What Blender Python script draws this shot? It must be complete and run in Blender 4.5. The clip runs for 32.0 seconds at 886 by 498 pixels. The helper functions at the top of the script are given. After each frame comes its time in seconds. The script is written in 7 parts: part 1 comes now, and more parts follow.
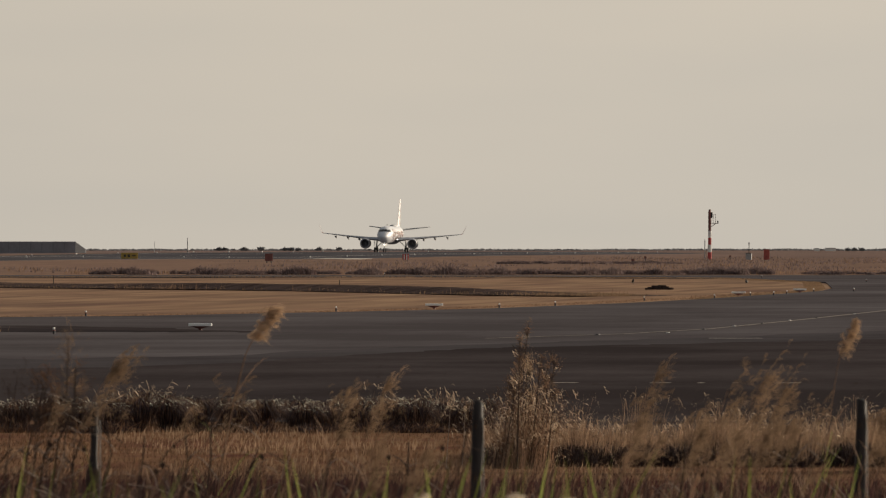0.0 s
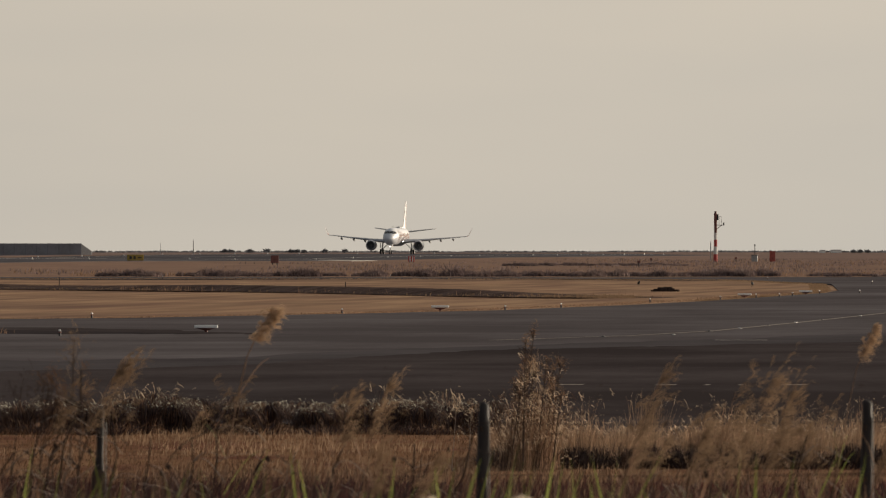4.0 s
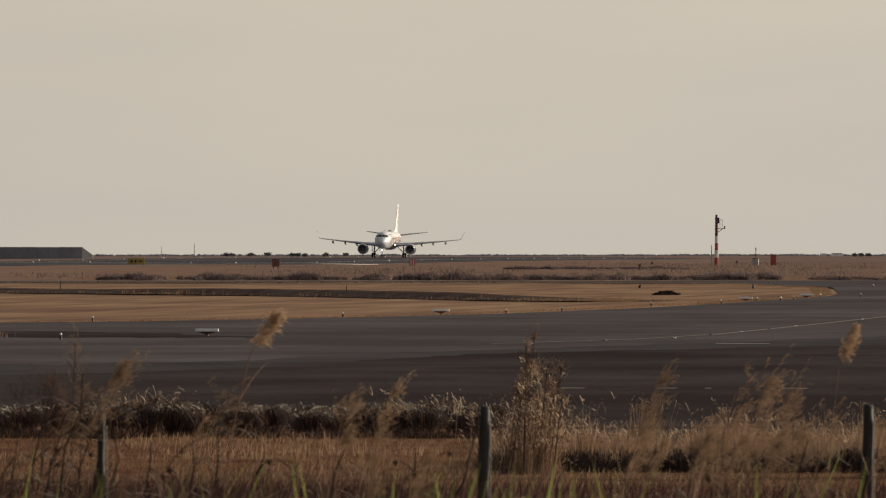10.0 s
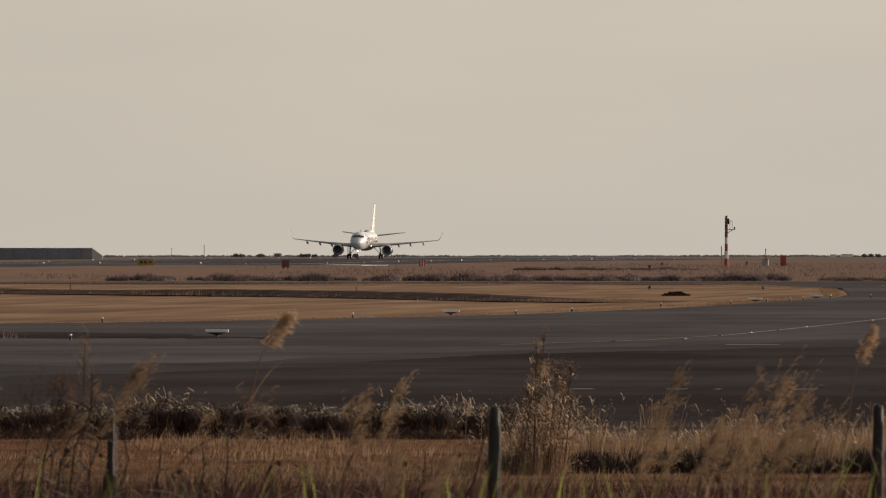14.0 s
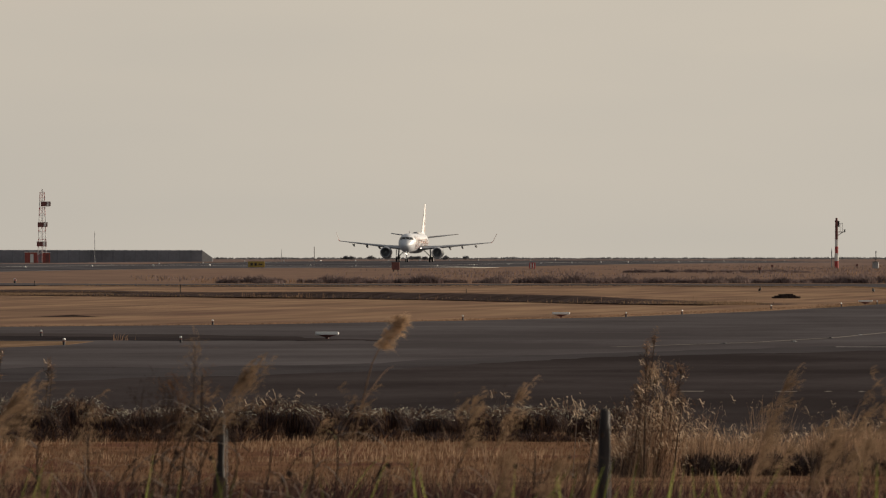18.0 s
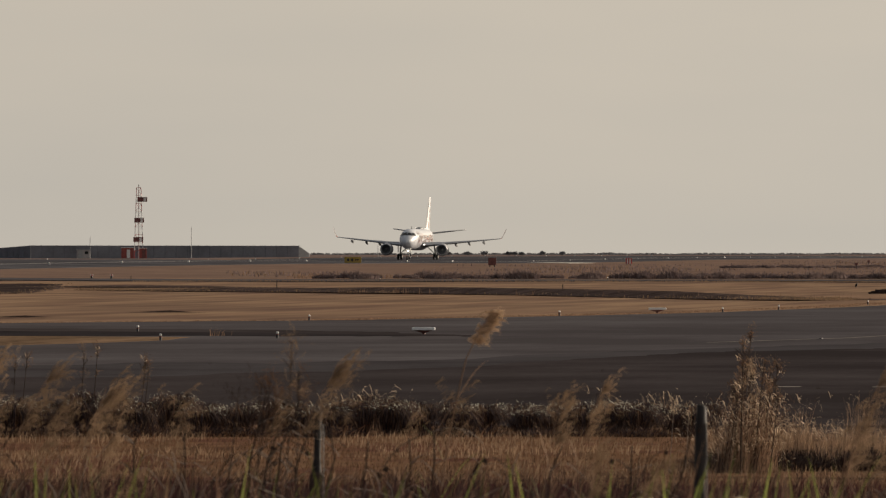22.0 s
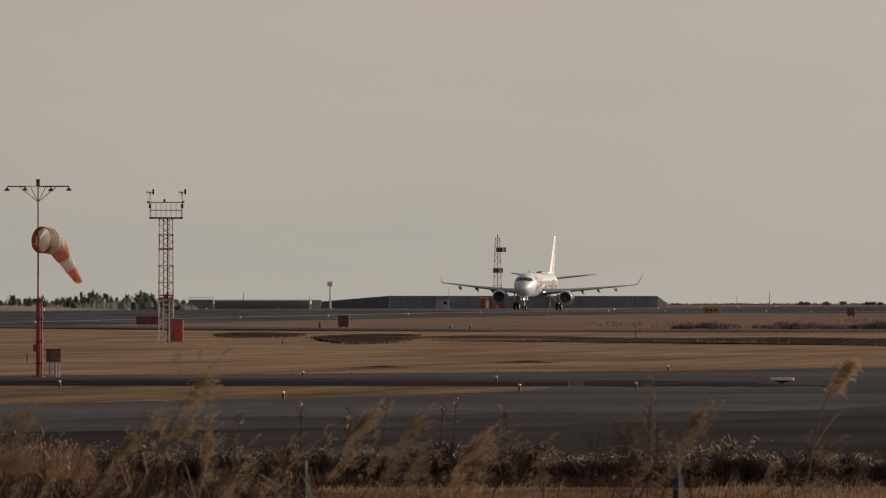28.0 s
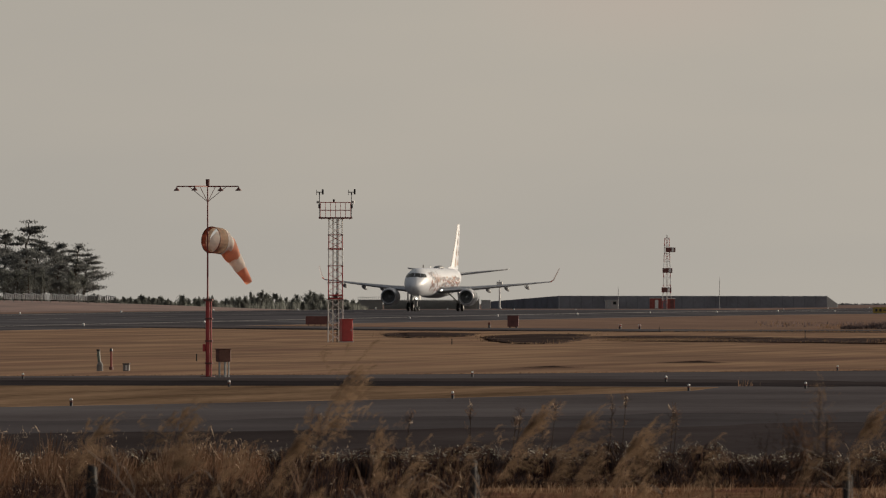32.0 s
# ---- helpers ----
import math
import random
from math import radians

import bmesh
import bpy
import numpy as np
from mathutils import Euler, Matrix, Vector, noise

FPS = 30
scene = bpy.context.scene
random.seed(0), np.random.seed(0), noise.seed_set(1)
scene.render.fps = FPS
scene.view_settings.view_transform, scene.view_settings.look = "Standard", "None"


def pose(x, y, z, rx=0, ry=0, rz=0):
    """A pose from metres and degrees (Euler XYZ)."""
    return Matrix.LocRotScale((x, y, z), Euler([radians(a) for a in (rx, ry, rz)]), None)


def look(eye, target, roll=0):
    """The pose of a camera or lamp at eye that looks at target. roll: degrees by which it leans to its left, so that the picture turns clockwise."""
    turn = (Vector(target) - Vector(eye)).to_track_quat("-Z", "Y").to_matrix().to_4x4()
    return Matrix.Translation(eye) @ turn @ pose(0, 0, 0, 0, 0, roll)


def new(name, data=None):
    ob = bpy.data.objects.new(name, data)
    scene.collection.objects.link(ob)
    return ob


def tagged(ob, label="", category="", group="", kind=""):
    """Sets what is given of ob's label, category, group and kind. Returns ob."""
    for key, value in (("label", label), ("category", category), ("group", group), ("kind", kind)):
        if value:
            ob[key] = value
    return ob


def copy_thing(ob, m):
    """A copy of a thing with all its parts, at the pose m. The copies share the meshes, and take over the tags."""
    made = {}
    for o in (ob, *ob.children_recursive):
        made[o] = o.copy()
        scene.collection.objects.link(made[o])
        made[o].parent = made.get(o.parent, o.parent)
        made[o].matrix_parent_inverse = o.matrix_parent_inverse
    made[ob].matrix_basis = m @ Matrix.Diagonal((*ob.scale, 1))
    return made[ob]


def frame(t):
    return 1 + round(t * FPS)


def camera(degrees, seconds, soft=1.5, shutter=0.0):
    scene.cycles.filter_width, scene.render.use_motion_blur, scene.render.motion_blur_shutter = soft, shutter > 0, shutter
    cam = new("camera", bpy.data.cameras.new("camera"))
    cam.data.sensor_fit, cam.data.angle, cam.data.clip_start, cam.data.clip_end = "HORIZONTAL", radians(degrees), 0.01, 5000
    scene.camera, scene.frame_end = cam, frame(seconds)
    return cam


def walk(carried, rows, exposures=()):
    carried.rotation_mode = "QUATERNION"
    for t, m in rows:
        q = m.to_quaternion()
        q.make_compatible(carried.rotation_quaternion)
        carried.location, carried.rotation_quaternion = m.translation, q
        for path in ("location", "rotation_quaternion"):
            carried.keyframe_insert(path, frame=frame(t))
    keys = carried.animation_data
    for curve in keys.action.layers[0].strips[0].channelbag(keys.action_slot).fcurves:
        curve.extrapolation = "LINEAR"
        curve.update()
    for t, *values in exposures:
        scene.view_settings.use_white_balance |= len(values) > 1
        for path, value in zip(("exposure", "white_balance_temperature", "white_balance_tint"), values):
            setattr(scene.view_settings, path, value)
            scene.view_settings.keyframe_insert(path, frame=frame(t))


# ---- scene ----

# camera: fixed on a levee, a long lens that pans and tilts after the aircraft
cam = camera(4.4, 32.0, soft=1.15)
EYE = 2.95
# focused on the far field, so that the reeds in front are a little soft
cam.data.dof.use_dof, cam.data.dof.focus_distance, cam.data.dof.aperture_fstop = True, 400.0, 21.0
# seconds, degrees left of north, degrees up, roll
PAN = [(0.0, 5.1145, -0.0394, 0.017), (0.5, 5.1046, -0.0473, 0.016), (1.0, 5.1262, -0.043, 0.016), (1.5, 5.1353, -0.0307, 0.018), (2.0, 5.1329, -0.0259, 0.019), (2.5, 5.1457, -0.0283, -0.002), (3.0, 5.1519, -0.0388, 0.016), (3.5, 5.1445, -0.0345, 0.015), (4.5, 5.143, -0.027, 0.016), (5.5, 5.1428, -0.0204, 0.018), (6.0, 5.1556, -0.0179, 0.015), (6.5, 5.1531, -0.0222, 0.017), (7.0, 5.1623, -0.0099, 0.004), (7.5, 5.1611, -0.0154, -0.001), (8.0, 5.1488, -0.0069, -0.002), (8.5, 5.1397, -0.0148, 0.014), (9.0, 5.1446, -0.013, 0.015), (9.5, 5.1438, -0.0117, -0.015), (10.0, 5.1482, -0.0124, 0.003), (10.5, 5.1446, -0.0087, 0.015), (11.0, 5.1428, -0.013, 0.015), (11.5, 5.1428, -0.0044, 0.015), (12.0, 5.1359, -0.0037, 0.003), (12.5, 5.1469, -0.0031, -0.017), (13.0, 5.1549, 0.0055, -0.013), (13.5, 5.1882, -0.0044, 0.015), (14.5, 5.203, -0.009, 0.0), (15.2, 5.2, -0.013, 0.0), (15.5, 5.2313, -0.0117, -0.014), (16.0, 5.523, 0.013, -0.052), (16.5, 5.6497, 0.0297, -0.058), (17.0, 5.6993, 0.0284, -0.006), (17.5, 5.7338, 0.0137, -0.003), (18.0, 5.7442, 0.0034, 0.015), (18.5, 5.7448, -0.0029, -0.003), (19.0, 5.7575, 0.0067, -0.036), (19.5, 5.767, 0.0082, 0.018), (20.0, 5.7926, 0.0106, -0.02), (20.5, 5.8528, 0.0106, -0.02), (21.0, 5.9495, 0.0056, -0.005), (21.5, 6.0725, -0.0041, 0.024), (22.0, 6.2237, -0.0192, 0.008), (22.5, 6.3814, -0.0229, 0.002), (23.0, 6.5024, -0.0142, 0.034), (23.5, 6.5649, -0.0014, -0.007), (24.0, 6.5812, 0.0115, -0.005), (24.5, 6.5942, 0.0416, -0.003), (25.0, 6.7818, 0.0896, 0.012), (25.5, 6.9208, 0.1569, -0.014), (26.5, 7.25, 0.218, -0.03), (27.5, 7.6934, 0.2293, -0.036), (28.0, 8.006, 0.2306, -0.007), (28.5, 8.2765, 0.2418, -0.043), (29.0, 8.4842, 0.2524, -0.022), (29.5, 8.6198, 0.2522, 0.006), (30.0, 8.6717, 0.2425, 0.029), (30.5, 8.6794, 0.2481, 0.012), (31.0, 8.647, 0.2521, -0.004), (31.5, 8.7317, 0.2436, 0.007), (32.0, 8.8477, 0.2307, 0.007)]


def aim(yaw, pitch, roll):
    a, b = radians(yaw), radians(pitch)
    way = Vector((-math.sin(a) * math.cos(b), math.cos(a) * math.cos(b), math.sin(b)))
    return look((0, 0, EYE), Vector((0, 0, EYE)) + way * 100, roll)


walk(cam, [(t, aim(a, b, c)) for t, a, b, c in PAN],
     exposures=[(0.0, -0.01, 6630, 10), (13.0, -0.03, 6640, 10), (20.0, -0.07, 6620, 10), (25.0, -0.12, 6580, 10), (28.0, -0.35, 6480, 10), (32.0, -0.35, 6480, 10)])

# ---- world and sun ----
SUN_AZ, SUN_EL = radians(47), radians(13)
HAZE_AZ = radians(64)
world = bpy.data.worlds.new("World")
scene.world = world
world.use_nodes = True
wn = world.node_tree.nodes
sky = wn.new("ShaderNodeTexSky")
sky.sky_type = 'NISHITA'
sky.sun_disc = False
sky.sun_elevation, sky.sun_rotation = SUN_EL, SUN_AZ
sky.altitude, sky.air_density, sky.dust_density, sky.ozone_density = 0, 1.0, 2.5, 1.0
# thin winter haze: pale and even low down, brighter towards the sun's side
geo = wn.new("ShaderNodeTexCoord")
dot = wn.new("ShaderNodeVectorMath")
dot.operation = 'DOT_PRODUCT'
dot.inputs[1].default_value = (math.sin(HAZE_AZ), math.cos(HAZE_AZ), 0.0)
side = wn.new("ShaderNodeValToRGB")
side.color_ramp.elements[0].position, side.color_ramp.elements[0].color = 0.0, (0.110, 0.117, 0.130, 1)
side.color_ramp.elements[1].position, side.color_ramp.elements[1].color = 1.0, (0.84, 0.775, 0.67, 1)
half = wn.new("ShaderNodeMapRange")
half.inputs["From Min"].default_value, half.inputs["From Max"].default_value = -1.0, 1.0
sep = wn.new("ShaderNodeSeparateXYZ")
up = wn.new("ShaderNodeMapRange")
up.inputs["From Min"].default_value, up.inputs["From Max"].default_value = 0.0, 0.9
up.inputs["To Min"].default_value, up.inputs["To Max"].default_value = 0.93, 0.3
blend = wn.new("ShaderNodeMix")
blend.data_type = 'RGBA'
sky_dim = wn.new("ShaderNodeVectorMath")
sky_dim.operation = 'SCALE'
sky_dim.inputs["Scale"].default_value = 0.065
wl = world.node_tree.links.new
wl(geo.outputs["Generated"], dot.inputs[0])
wl(dot.outputs["Value"], half.inputs[0])
wl(half.outputs[0], side.inputs[0])
wl(geo.outputs["Generated"], sep.inputs[0])
wl(sep.outputs["Z"], up.inputs[0])
wl(sky.outputs[0], sky_dim.inputs[0])
wl(up.outputs[0], blend.inputs["Factor"])
wl(sky_dim.outputs[0], blend.inputs[6])
wl(side.outputs[0], blend.inputs[7])
cloud = wn.new("ShaderNodeTexNoise")
cmap = wn.new("ShaderNodeMapping")
cmap.inputs["Scale"].default_value, cmap.inputs["Location"].default_value = (9, 9, 42), (1.3, 0.2, 0.55)
cloud.inputs["Scale"].default_value, cloud.inputs["Detail"].default_value = 1.0, 4
tone = wn.new("ShaderNodeValToRGB")
tone.color_ramp.elements[0].position, tone.color_ramp.elements[0].color = 0.35, (0.94, 0.945, 0.95, 1)
tone.color_ramp.elements[1].position, tone.color_ramp.elements[1].color = 0.7, (1.07, 1.045, 1.01, 1)
veil = wn.new("ShaderNodeMix")
veil.data_type, veil.blend_type = 'RGBA', 'MULTIPLY'
veil.inputs["Factor"].default_value = 1.0
wl(geo.outputs["Generated"], cmap.inputs[0])
wl(cmap.outputs[0], cloud.inputs["Vector"])
wl(cloud.outputs[0], tone.inputs[0])
wl(blend.outputs[2], veil.inputs[6])
wl(tone.outputs[0], veil.inputs[7])
# one faint warm cloud over the far end of the runway
off, wide, far_off, wisp, glow = wn.new("ShaderNodeVectorMath"), wn.new("ShaderNodeVectorMath"), wn.new("ShaderNodeVectorMath"), wn.new("ShaderNodeMapRange"), wn.new("ShaderNodeMix")
off.operation, wide.operation, far_off.operation = 'SUBTRACT', 'MULTIPLY', 'LENGTH'
off.inputs[1].default_value = (-math.sin(radians(7.85)), math.cos(radians(7.85)), math.sin(radians(1.62)))
wide.inputs[1].default_value = (1.0, 1.0, 2.2)
wisp.interpolation_type = 'SMOOTHSTEP'
wisp.inputs["From Min"].default_value, wisp.inputs["From Max"].default_value = 0.004, 0.020
wisp.inputs["To Min"].default_value, wisp.inputs["To Max"].default_value = 0.55, 0.0
glow.data_type = 'RGBA'
glow.inputs[7].default_value = (0.62, 0.52, 0.44, 1)
wl(geo.outputs["Generated"], off.inputs[0])
wl(off.outputs[0], wide.inputs[0])
wl(wide.outputs[0], far_off.inputs[0])
wl(far_off.outputs["Value"], wisp.inputs[0])
wl(wisp.outputs[0], glow.inputs["Factor"])
wl(veil.outputs[2], glow.inputs[6])
wl(glow.outputs[2], wn["Background"].inputs[0])
wn["Background"].inputs[1].default_value = 1.0
sun = new("sun", bpy.data.lights.new("sun", "SUN"))
sun.data.energy, sun.data.angle, sun.data.color = 4.4, radians(0.6), (1.0, 0.84, 0.66)
sun.matrix_world = look((math.sin(SUN_AZ) * math.cos(SUN_EL) * 300, math.cos(SUN_AZ) * math.cos(SUN_EL) * 300, math.sin(SUN_EL) * 300), (0, 0, 0))

# ---- materials ----
MATS = {}


def mat(name, col, rough=0.6, metal=0.0, vary=0.15, scale=4.0, fine=40.0, bump=0.0, col2=None, stretch=(1, 1, 1), trans=0.0, emit=0.0, spec=0.5, island=0.0):
    """A surface with a coarse and a fine variation of its colour, in metres of the thing's own space."""
    if name in MATS:
        return MATS[name]
    m = bpy.data.materials.new(name)
    m.use_nodes = True
    t = m.node_tree
    n, l = t.nodes, t.links
    b = n["Principled BSDF"]
    b.inputs["Roughness"].default_value, b.inputs["Metallic"].default_value = rough, metal
    b.inputs["Specular IOR Level"].default_value = spec
    co = n.new("ShaderNodeTexCoord")
    mp = n.new("ShaderNodeMapping")
    mp.inputs["Scale"].default_value = stretch
    l.new(co.outputs["Object"], mp.inputs[0])
    big, small = n.new("ShaderNodeTexNoise"), n.new("ShaderNodeTexNoise")
    big.inputs["Scale"].default_value, small.inputs["Scale"].default_value = scale, fine
    big.inputs["Detail"].default_value, small.inputs["Detail"].default_value = 5, 3
    l.new(mp.outputs[0], big.inputs["Vector"])
    l.new(mp.outputs[0], small.inputs["Vector"])
    add = n.new("ShaderNodeMath")
    add.operation = 'MULTIPLY_ADD'
    l.new(small.outputs[0], add.inputs[0])
    add.inputs[1].default_value = 0.45
    l.new(big.outputs[0], add.inputs[2])
    ramp = n.new("ShaderNodeValToRGB")
    ramp.color_ramp.elements[0].position, ramp.color_ramp.elements[1].position = 0.42, 1.02
    second = col2 or tuple(c * (1 - 2 * vary) for c in col)
    ramp.color_ramp.elements[0].color = (*second, 1)
    ramp.color_ramp.elements[1].color = (*(min(1, c * (1 + vary)) for c in col), 1)
    l.new(add.outputs[0], ramp.inputs[0])
    out = ramp.outputs[0]
    if island:
        geo = n.new("ShaderNodeNewGeometry")
        hsv = n.new("ShaderNodeHueSaturation")
        mr = n.new("ShaderNodeMapRange")
        mr.inputs["To Min"].default_value, mr.inputs["To Max"].default_value = 1 - island, 1 + island
        l.new(geo.outputs["Random Per Island"], mr.inputs[0])
        l.new(mr.outputs[0], hsv.inputs["Value"])
        l.new(out, hsv.inputs["Color"])
        out = hsv.outputs[0]
    l.new(out, b.inputs["Base Color"])
    if bump:
        bp = n.new("ShaderNodeBump")
        bp.inputs["Strength"].default_value, bp.inputs["Distance"].default_value = bump, 0.02
        l.new(add.outputs[0], bp.inputs["Height"])
        l.new(bp.outputs[0], b.inputs["Normal"])
    if trans:
        tr, mix = n.new("ShaderNodeBsdfTranslucent"), n.new("ShaderNodeMixShader")
        l.new(out, tr.inputs[0])
        mix.inputs[0].default_value = trans
        l.new(b.outputs[0], mix.inputs[1])
        l.new(tr.outputs[0], mix.inputs[2])
        l.new(mix.outputs[0], n["Material Output"].inputs[0])
    if emit:
        b.inputs["Emission Color"].default_value = (*col, 1)
        b.inputs["Emission Strength"].default_value = emit
    MATS[name] = m
    return m


WHITE = mat("white_paint", (0.78, 0.78, 0.76), 0.35, vary=0.05, scale=0.5, fine=6)
AIR_WHITE = mat("aircraft_white", (0.73, 0.76, 0.81), 0.42, vary=0.04, scale=0.3, fine=3)
RED = mat("red_paint", (0.46, 0.052, 0.052), 0.45, vary=0.15, scale=2)
# dark red, dulled to stand for haze on the far pieces too
DARKRED = mat("dark_hazed_red_paint", (0.18, 0.066, 0.060), 0.6, vary=0.2, scale=2)
ORANGE = mat("orange_cloth", (0.78, 0.37, 0.25), 0.8, vary=0.12, scale=3, trans=0.5)
CLOTH = mat("white_cloth", (0.85, 0.80, 0.75), 0.8, vary=0.1, scale=3, trans=0.5)
GREY = mat("grey_paint", (0.35, 0.36, 0.37), 0.5, vary=0.12)
STEEL = mat("galvanised_steel", (0.45, 0.45, 0.45), 0.4, 0.8, vary=0.15)
CHROME = mat("polished_lip", (0.6, 0.6, 0.62), 0.38, 1.0, vary=0.05)
DARK = mat("dark_metal", (0.04, 0.04, 0.045), 0.5, 0.3, vary=0.2)
RUBBER = mat("tyre_rubber", (0.022, 0.022, 0.022), 0.8, vary=0.2)
GLASS = mat("cockpit_glass", (0.015, 0.018, 0.02), 0.25, vary=0.1, spec=0.35)
YELLOW = mat("yellow_panel", (0.40, 0.28, 0.06), 0.5, vary=0.1)
WOOD = mat("weathered_post_wood", (0.046, 0.042, 0.043), 0.62, vary=0.3, scale=6, fine=60, bump=0.3, stretch=(1, 1, 0.15), spec=0.16)
BARK = mat("pine_bark", (0.075, 0.055, 0.045), 0.95, vary=0.3, scale=2)
BEACON = mat("landing_light_glow", (1.0, 0.93, 0.8), 0.3, emit=3.5)


# ---- helpers ----
def part(name, bm, material, parent=None, label="", smooth=False):
    """One mesh object from a bmesh, under a thing or a part."""
    me = bpy.data.meshes.new(name)
    if smooth:
        for fc in bm.faces:
            fc.smooth = True
    bm.to_mesh(me)
    bm.free()
    for m in (material if isinstance(material, (list, tuple)) else [material]):
        me.materials.append(m)
    ob = new(name, me)
    if parent:
        ob.parent = parent
    if label:
        tagged(ob, label)
    return ob


def shared(name, me, parent, m):
    ob = new(name, me)
    ob.parent = parent
    ob.matrix_basis = m
    return ob


def thing(name, m, label, category, group="", kind=""):
    ob = new(name)
    ob.matrix_basis = m
    return tagged(ob, label, category, group, kind)


def box(sx, sy, sz, x=0, y=0, z=0, bevel=0.0, bm=None, rot=None):
    """A block with its base's centre at x, y, z."""
    bm = bm or bmesh.new()
    m = Matrix.Translation((x, y, z)) @ (rot or Matrix()) @ Matrix.Translation((0, 0, sz / 2)) @ Matrix.Diagonal((sx, sy, sz, 1))
    vs = bmesh.ops.create_cube(bm, size=1, matrix=m)["verts"]
    if bevel:
        es = list({e for v in vs for e in v.link_edges})
        bmesh.ops.bevel(bm, geom=es, offset=bevel, segments=1, affect='EDGES')
    return bm


def rod(a, b, r, r2=None, n=6, bm=None):
    """A round bar from a to b."""
    bm = bm or bmesh.new()
    a, b = Vector(a), Vector(b)
    d = b - a
    m = Matrix.Translation((a + b) / 2) @ d.to_track_quat('Z', 'Y').to_matrix().to_4x4()
    bmesh.ops.create_cone(bm, cap_ends=True, segments=n, radius1=r, radius2=r if r2 is None else r2, depth=d.length, matrix=m)
    return bm


def loft(rings, cap=True, closed=True, bm=None):
    """A skin over rings of equally many points."""
    bm = bm or bmesh.new()
    vs = [[bm.verts.new(p) for p in r] for r in rings]
    k = len(rings[0])
    for a, b in zip(vs, vs[1:]):
        for i in range(k if closed else k - 1):
            j = (i + 1) % k
            bm.faces.new((a[i], a[j], b[j], b[i]))
    if cap:
        bm.faces.new(vs[0][::-1])
        bm.faces.new(vs[-1])
    bmesh.ops.recalc_face_normals(bm, faces=bm.faces)
    return bm


def circle(y, cx, cz, rx, rz, n=20):
    return [(cx + rx * math.cos(2 * math.pi * i / n), y, cz + rz * math.sin(2 * math.pi * i / n)) for i in range(n)]


def quick(name, verts, faces, material, smooth=False):
    """A mesh object from arrays, for thousands of blades."""
    me = bpy.data.meshes.new(name)
    verts = np.asarray(verts, dtype=np.float32)
    faces = np.asarray(faces, dtype=np.int32)
    k = faces.shape[1]
    me.vertices.add(len(verts))
    me.vertices.foreach_set("co", verts.ravel())
    me.loops.add(faces.size)
    me.loops.foreach_set("vertex_index", faces.ravel())
    me.polygons.add(len(faces))
    me.polygons.foreach_set("loop_start", np.arange(0, faces.size, k, dtype=np.int32))
    if smooth:
        me.polygons.foreach_set("use_smooth", np.ones(len(faces), dtype=bool))
    me.update(calc_edges=True)
    me.materials.append(material)
    return new(name, me)


# ---- the lie of the land ----
RUNWAY_X = -210.0
RY = np.array([0, 800, 950, 1100, 1228, 1330, 1455, 1575, 1730, 1830, 1950, 2080, 2215, 2600, 6000.0])
RZ = np.array([0.2, 0.25, 0.40, 0.72, 1.00, 1.18, 1.26, 1.08, 0.70, 0.66, 0.90, 1.06, 1.06, 0.95, 0.95])


def smooth01(v):
    v = np.clip(v, 0, 1)
    return v * v * (3 - 2 * v)


def ground_z(x, y):
    """Height of the ground: level fields, a raised runway strip, the levee under the camera, and the earth's curve."""
    x, y = np.asarray(x, float), np.asarray(y, float)
    d = np.hypot(x, y)
    top = np.interp(y, RY, RZ)
    u = x - RUNWAY_X
    strip = np.where(u > 0, smooth01((66 - u) / 58), 1 - 0.45 * smooth01((-u - 40) / 60))
    far = smooth01((d - 2300) / 900)
    z = top * np.maximum(strip, far * 0.9)
    near = np.interp(d, [0, 40, 75, 95, 120], [1.3, 1.25, 0.7, 0.35, 0.0])
    return z + near - d * d / 1.48e7


def gz(x, y):
    return float(ground_z(x, y))


def on(x, y, rz=0, dz=0.0):
    """A pose on the ground."""
    return pose(x, y, gz(x, y) + dz, 0, 0, rz)


def spot(bearing, d):
    """The place d metres off, that many degrees west of north."""
    return -d * math.sin(radians(bearing)), d * math.cos(radians(bearing))


def field(x, y):
    """The share of red-brown low growth, against straw-coloured grass."""
    d = np.hypot(x, y)
    return np.maximum(np.clip(1 - (d - 186) / 12, 0, 1), 0.45 * smooth01((d - 1030) / 60))


def beyond(x, y):
    """The share of dull rough ground, its tones paled for haze, beyond the runway and far off."""
    d = np.hypot(x, y)
    return np.maximum(smooth01((RUNWAY_X - 34 - x) / 8), 0.5 * smooth01((d - 1030) / 60) + 0.35 * smooth01((d - 2000) / 600))


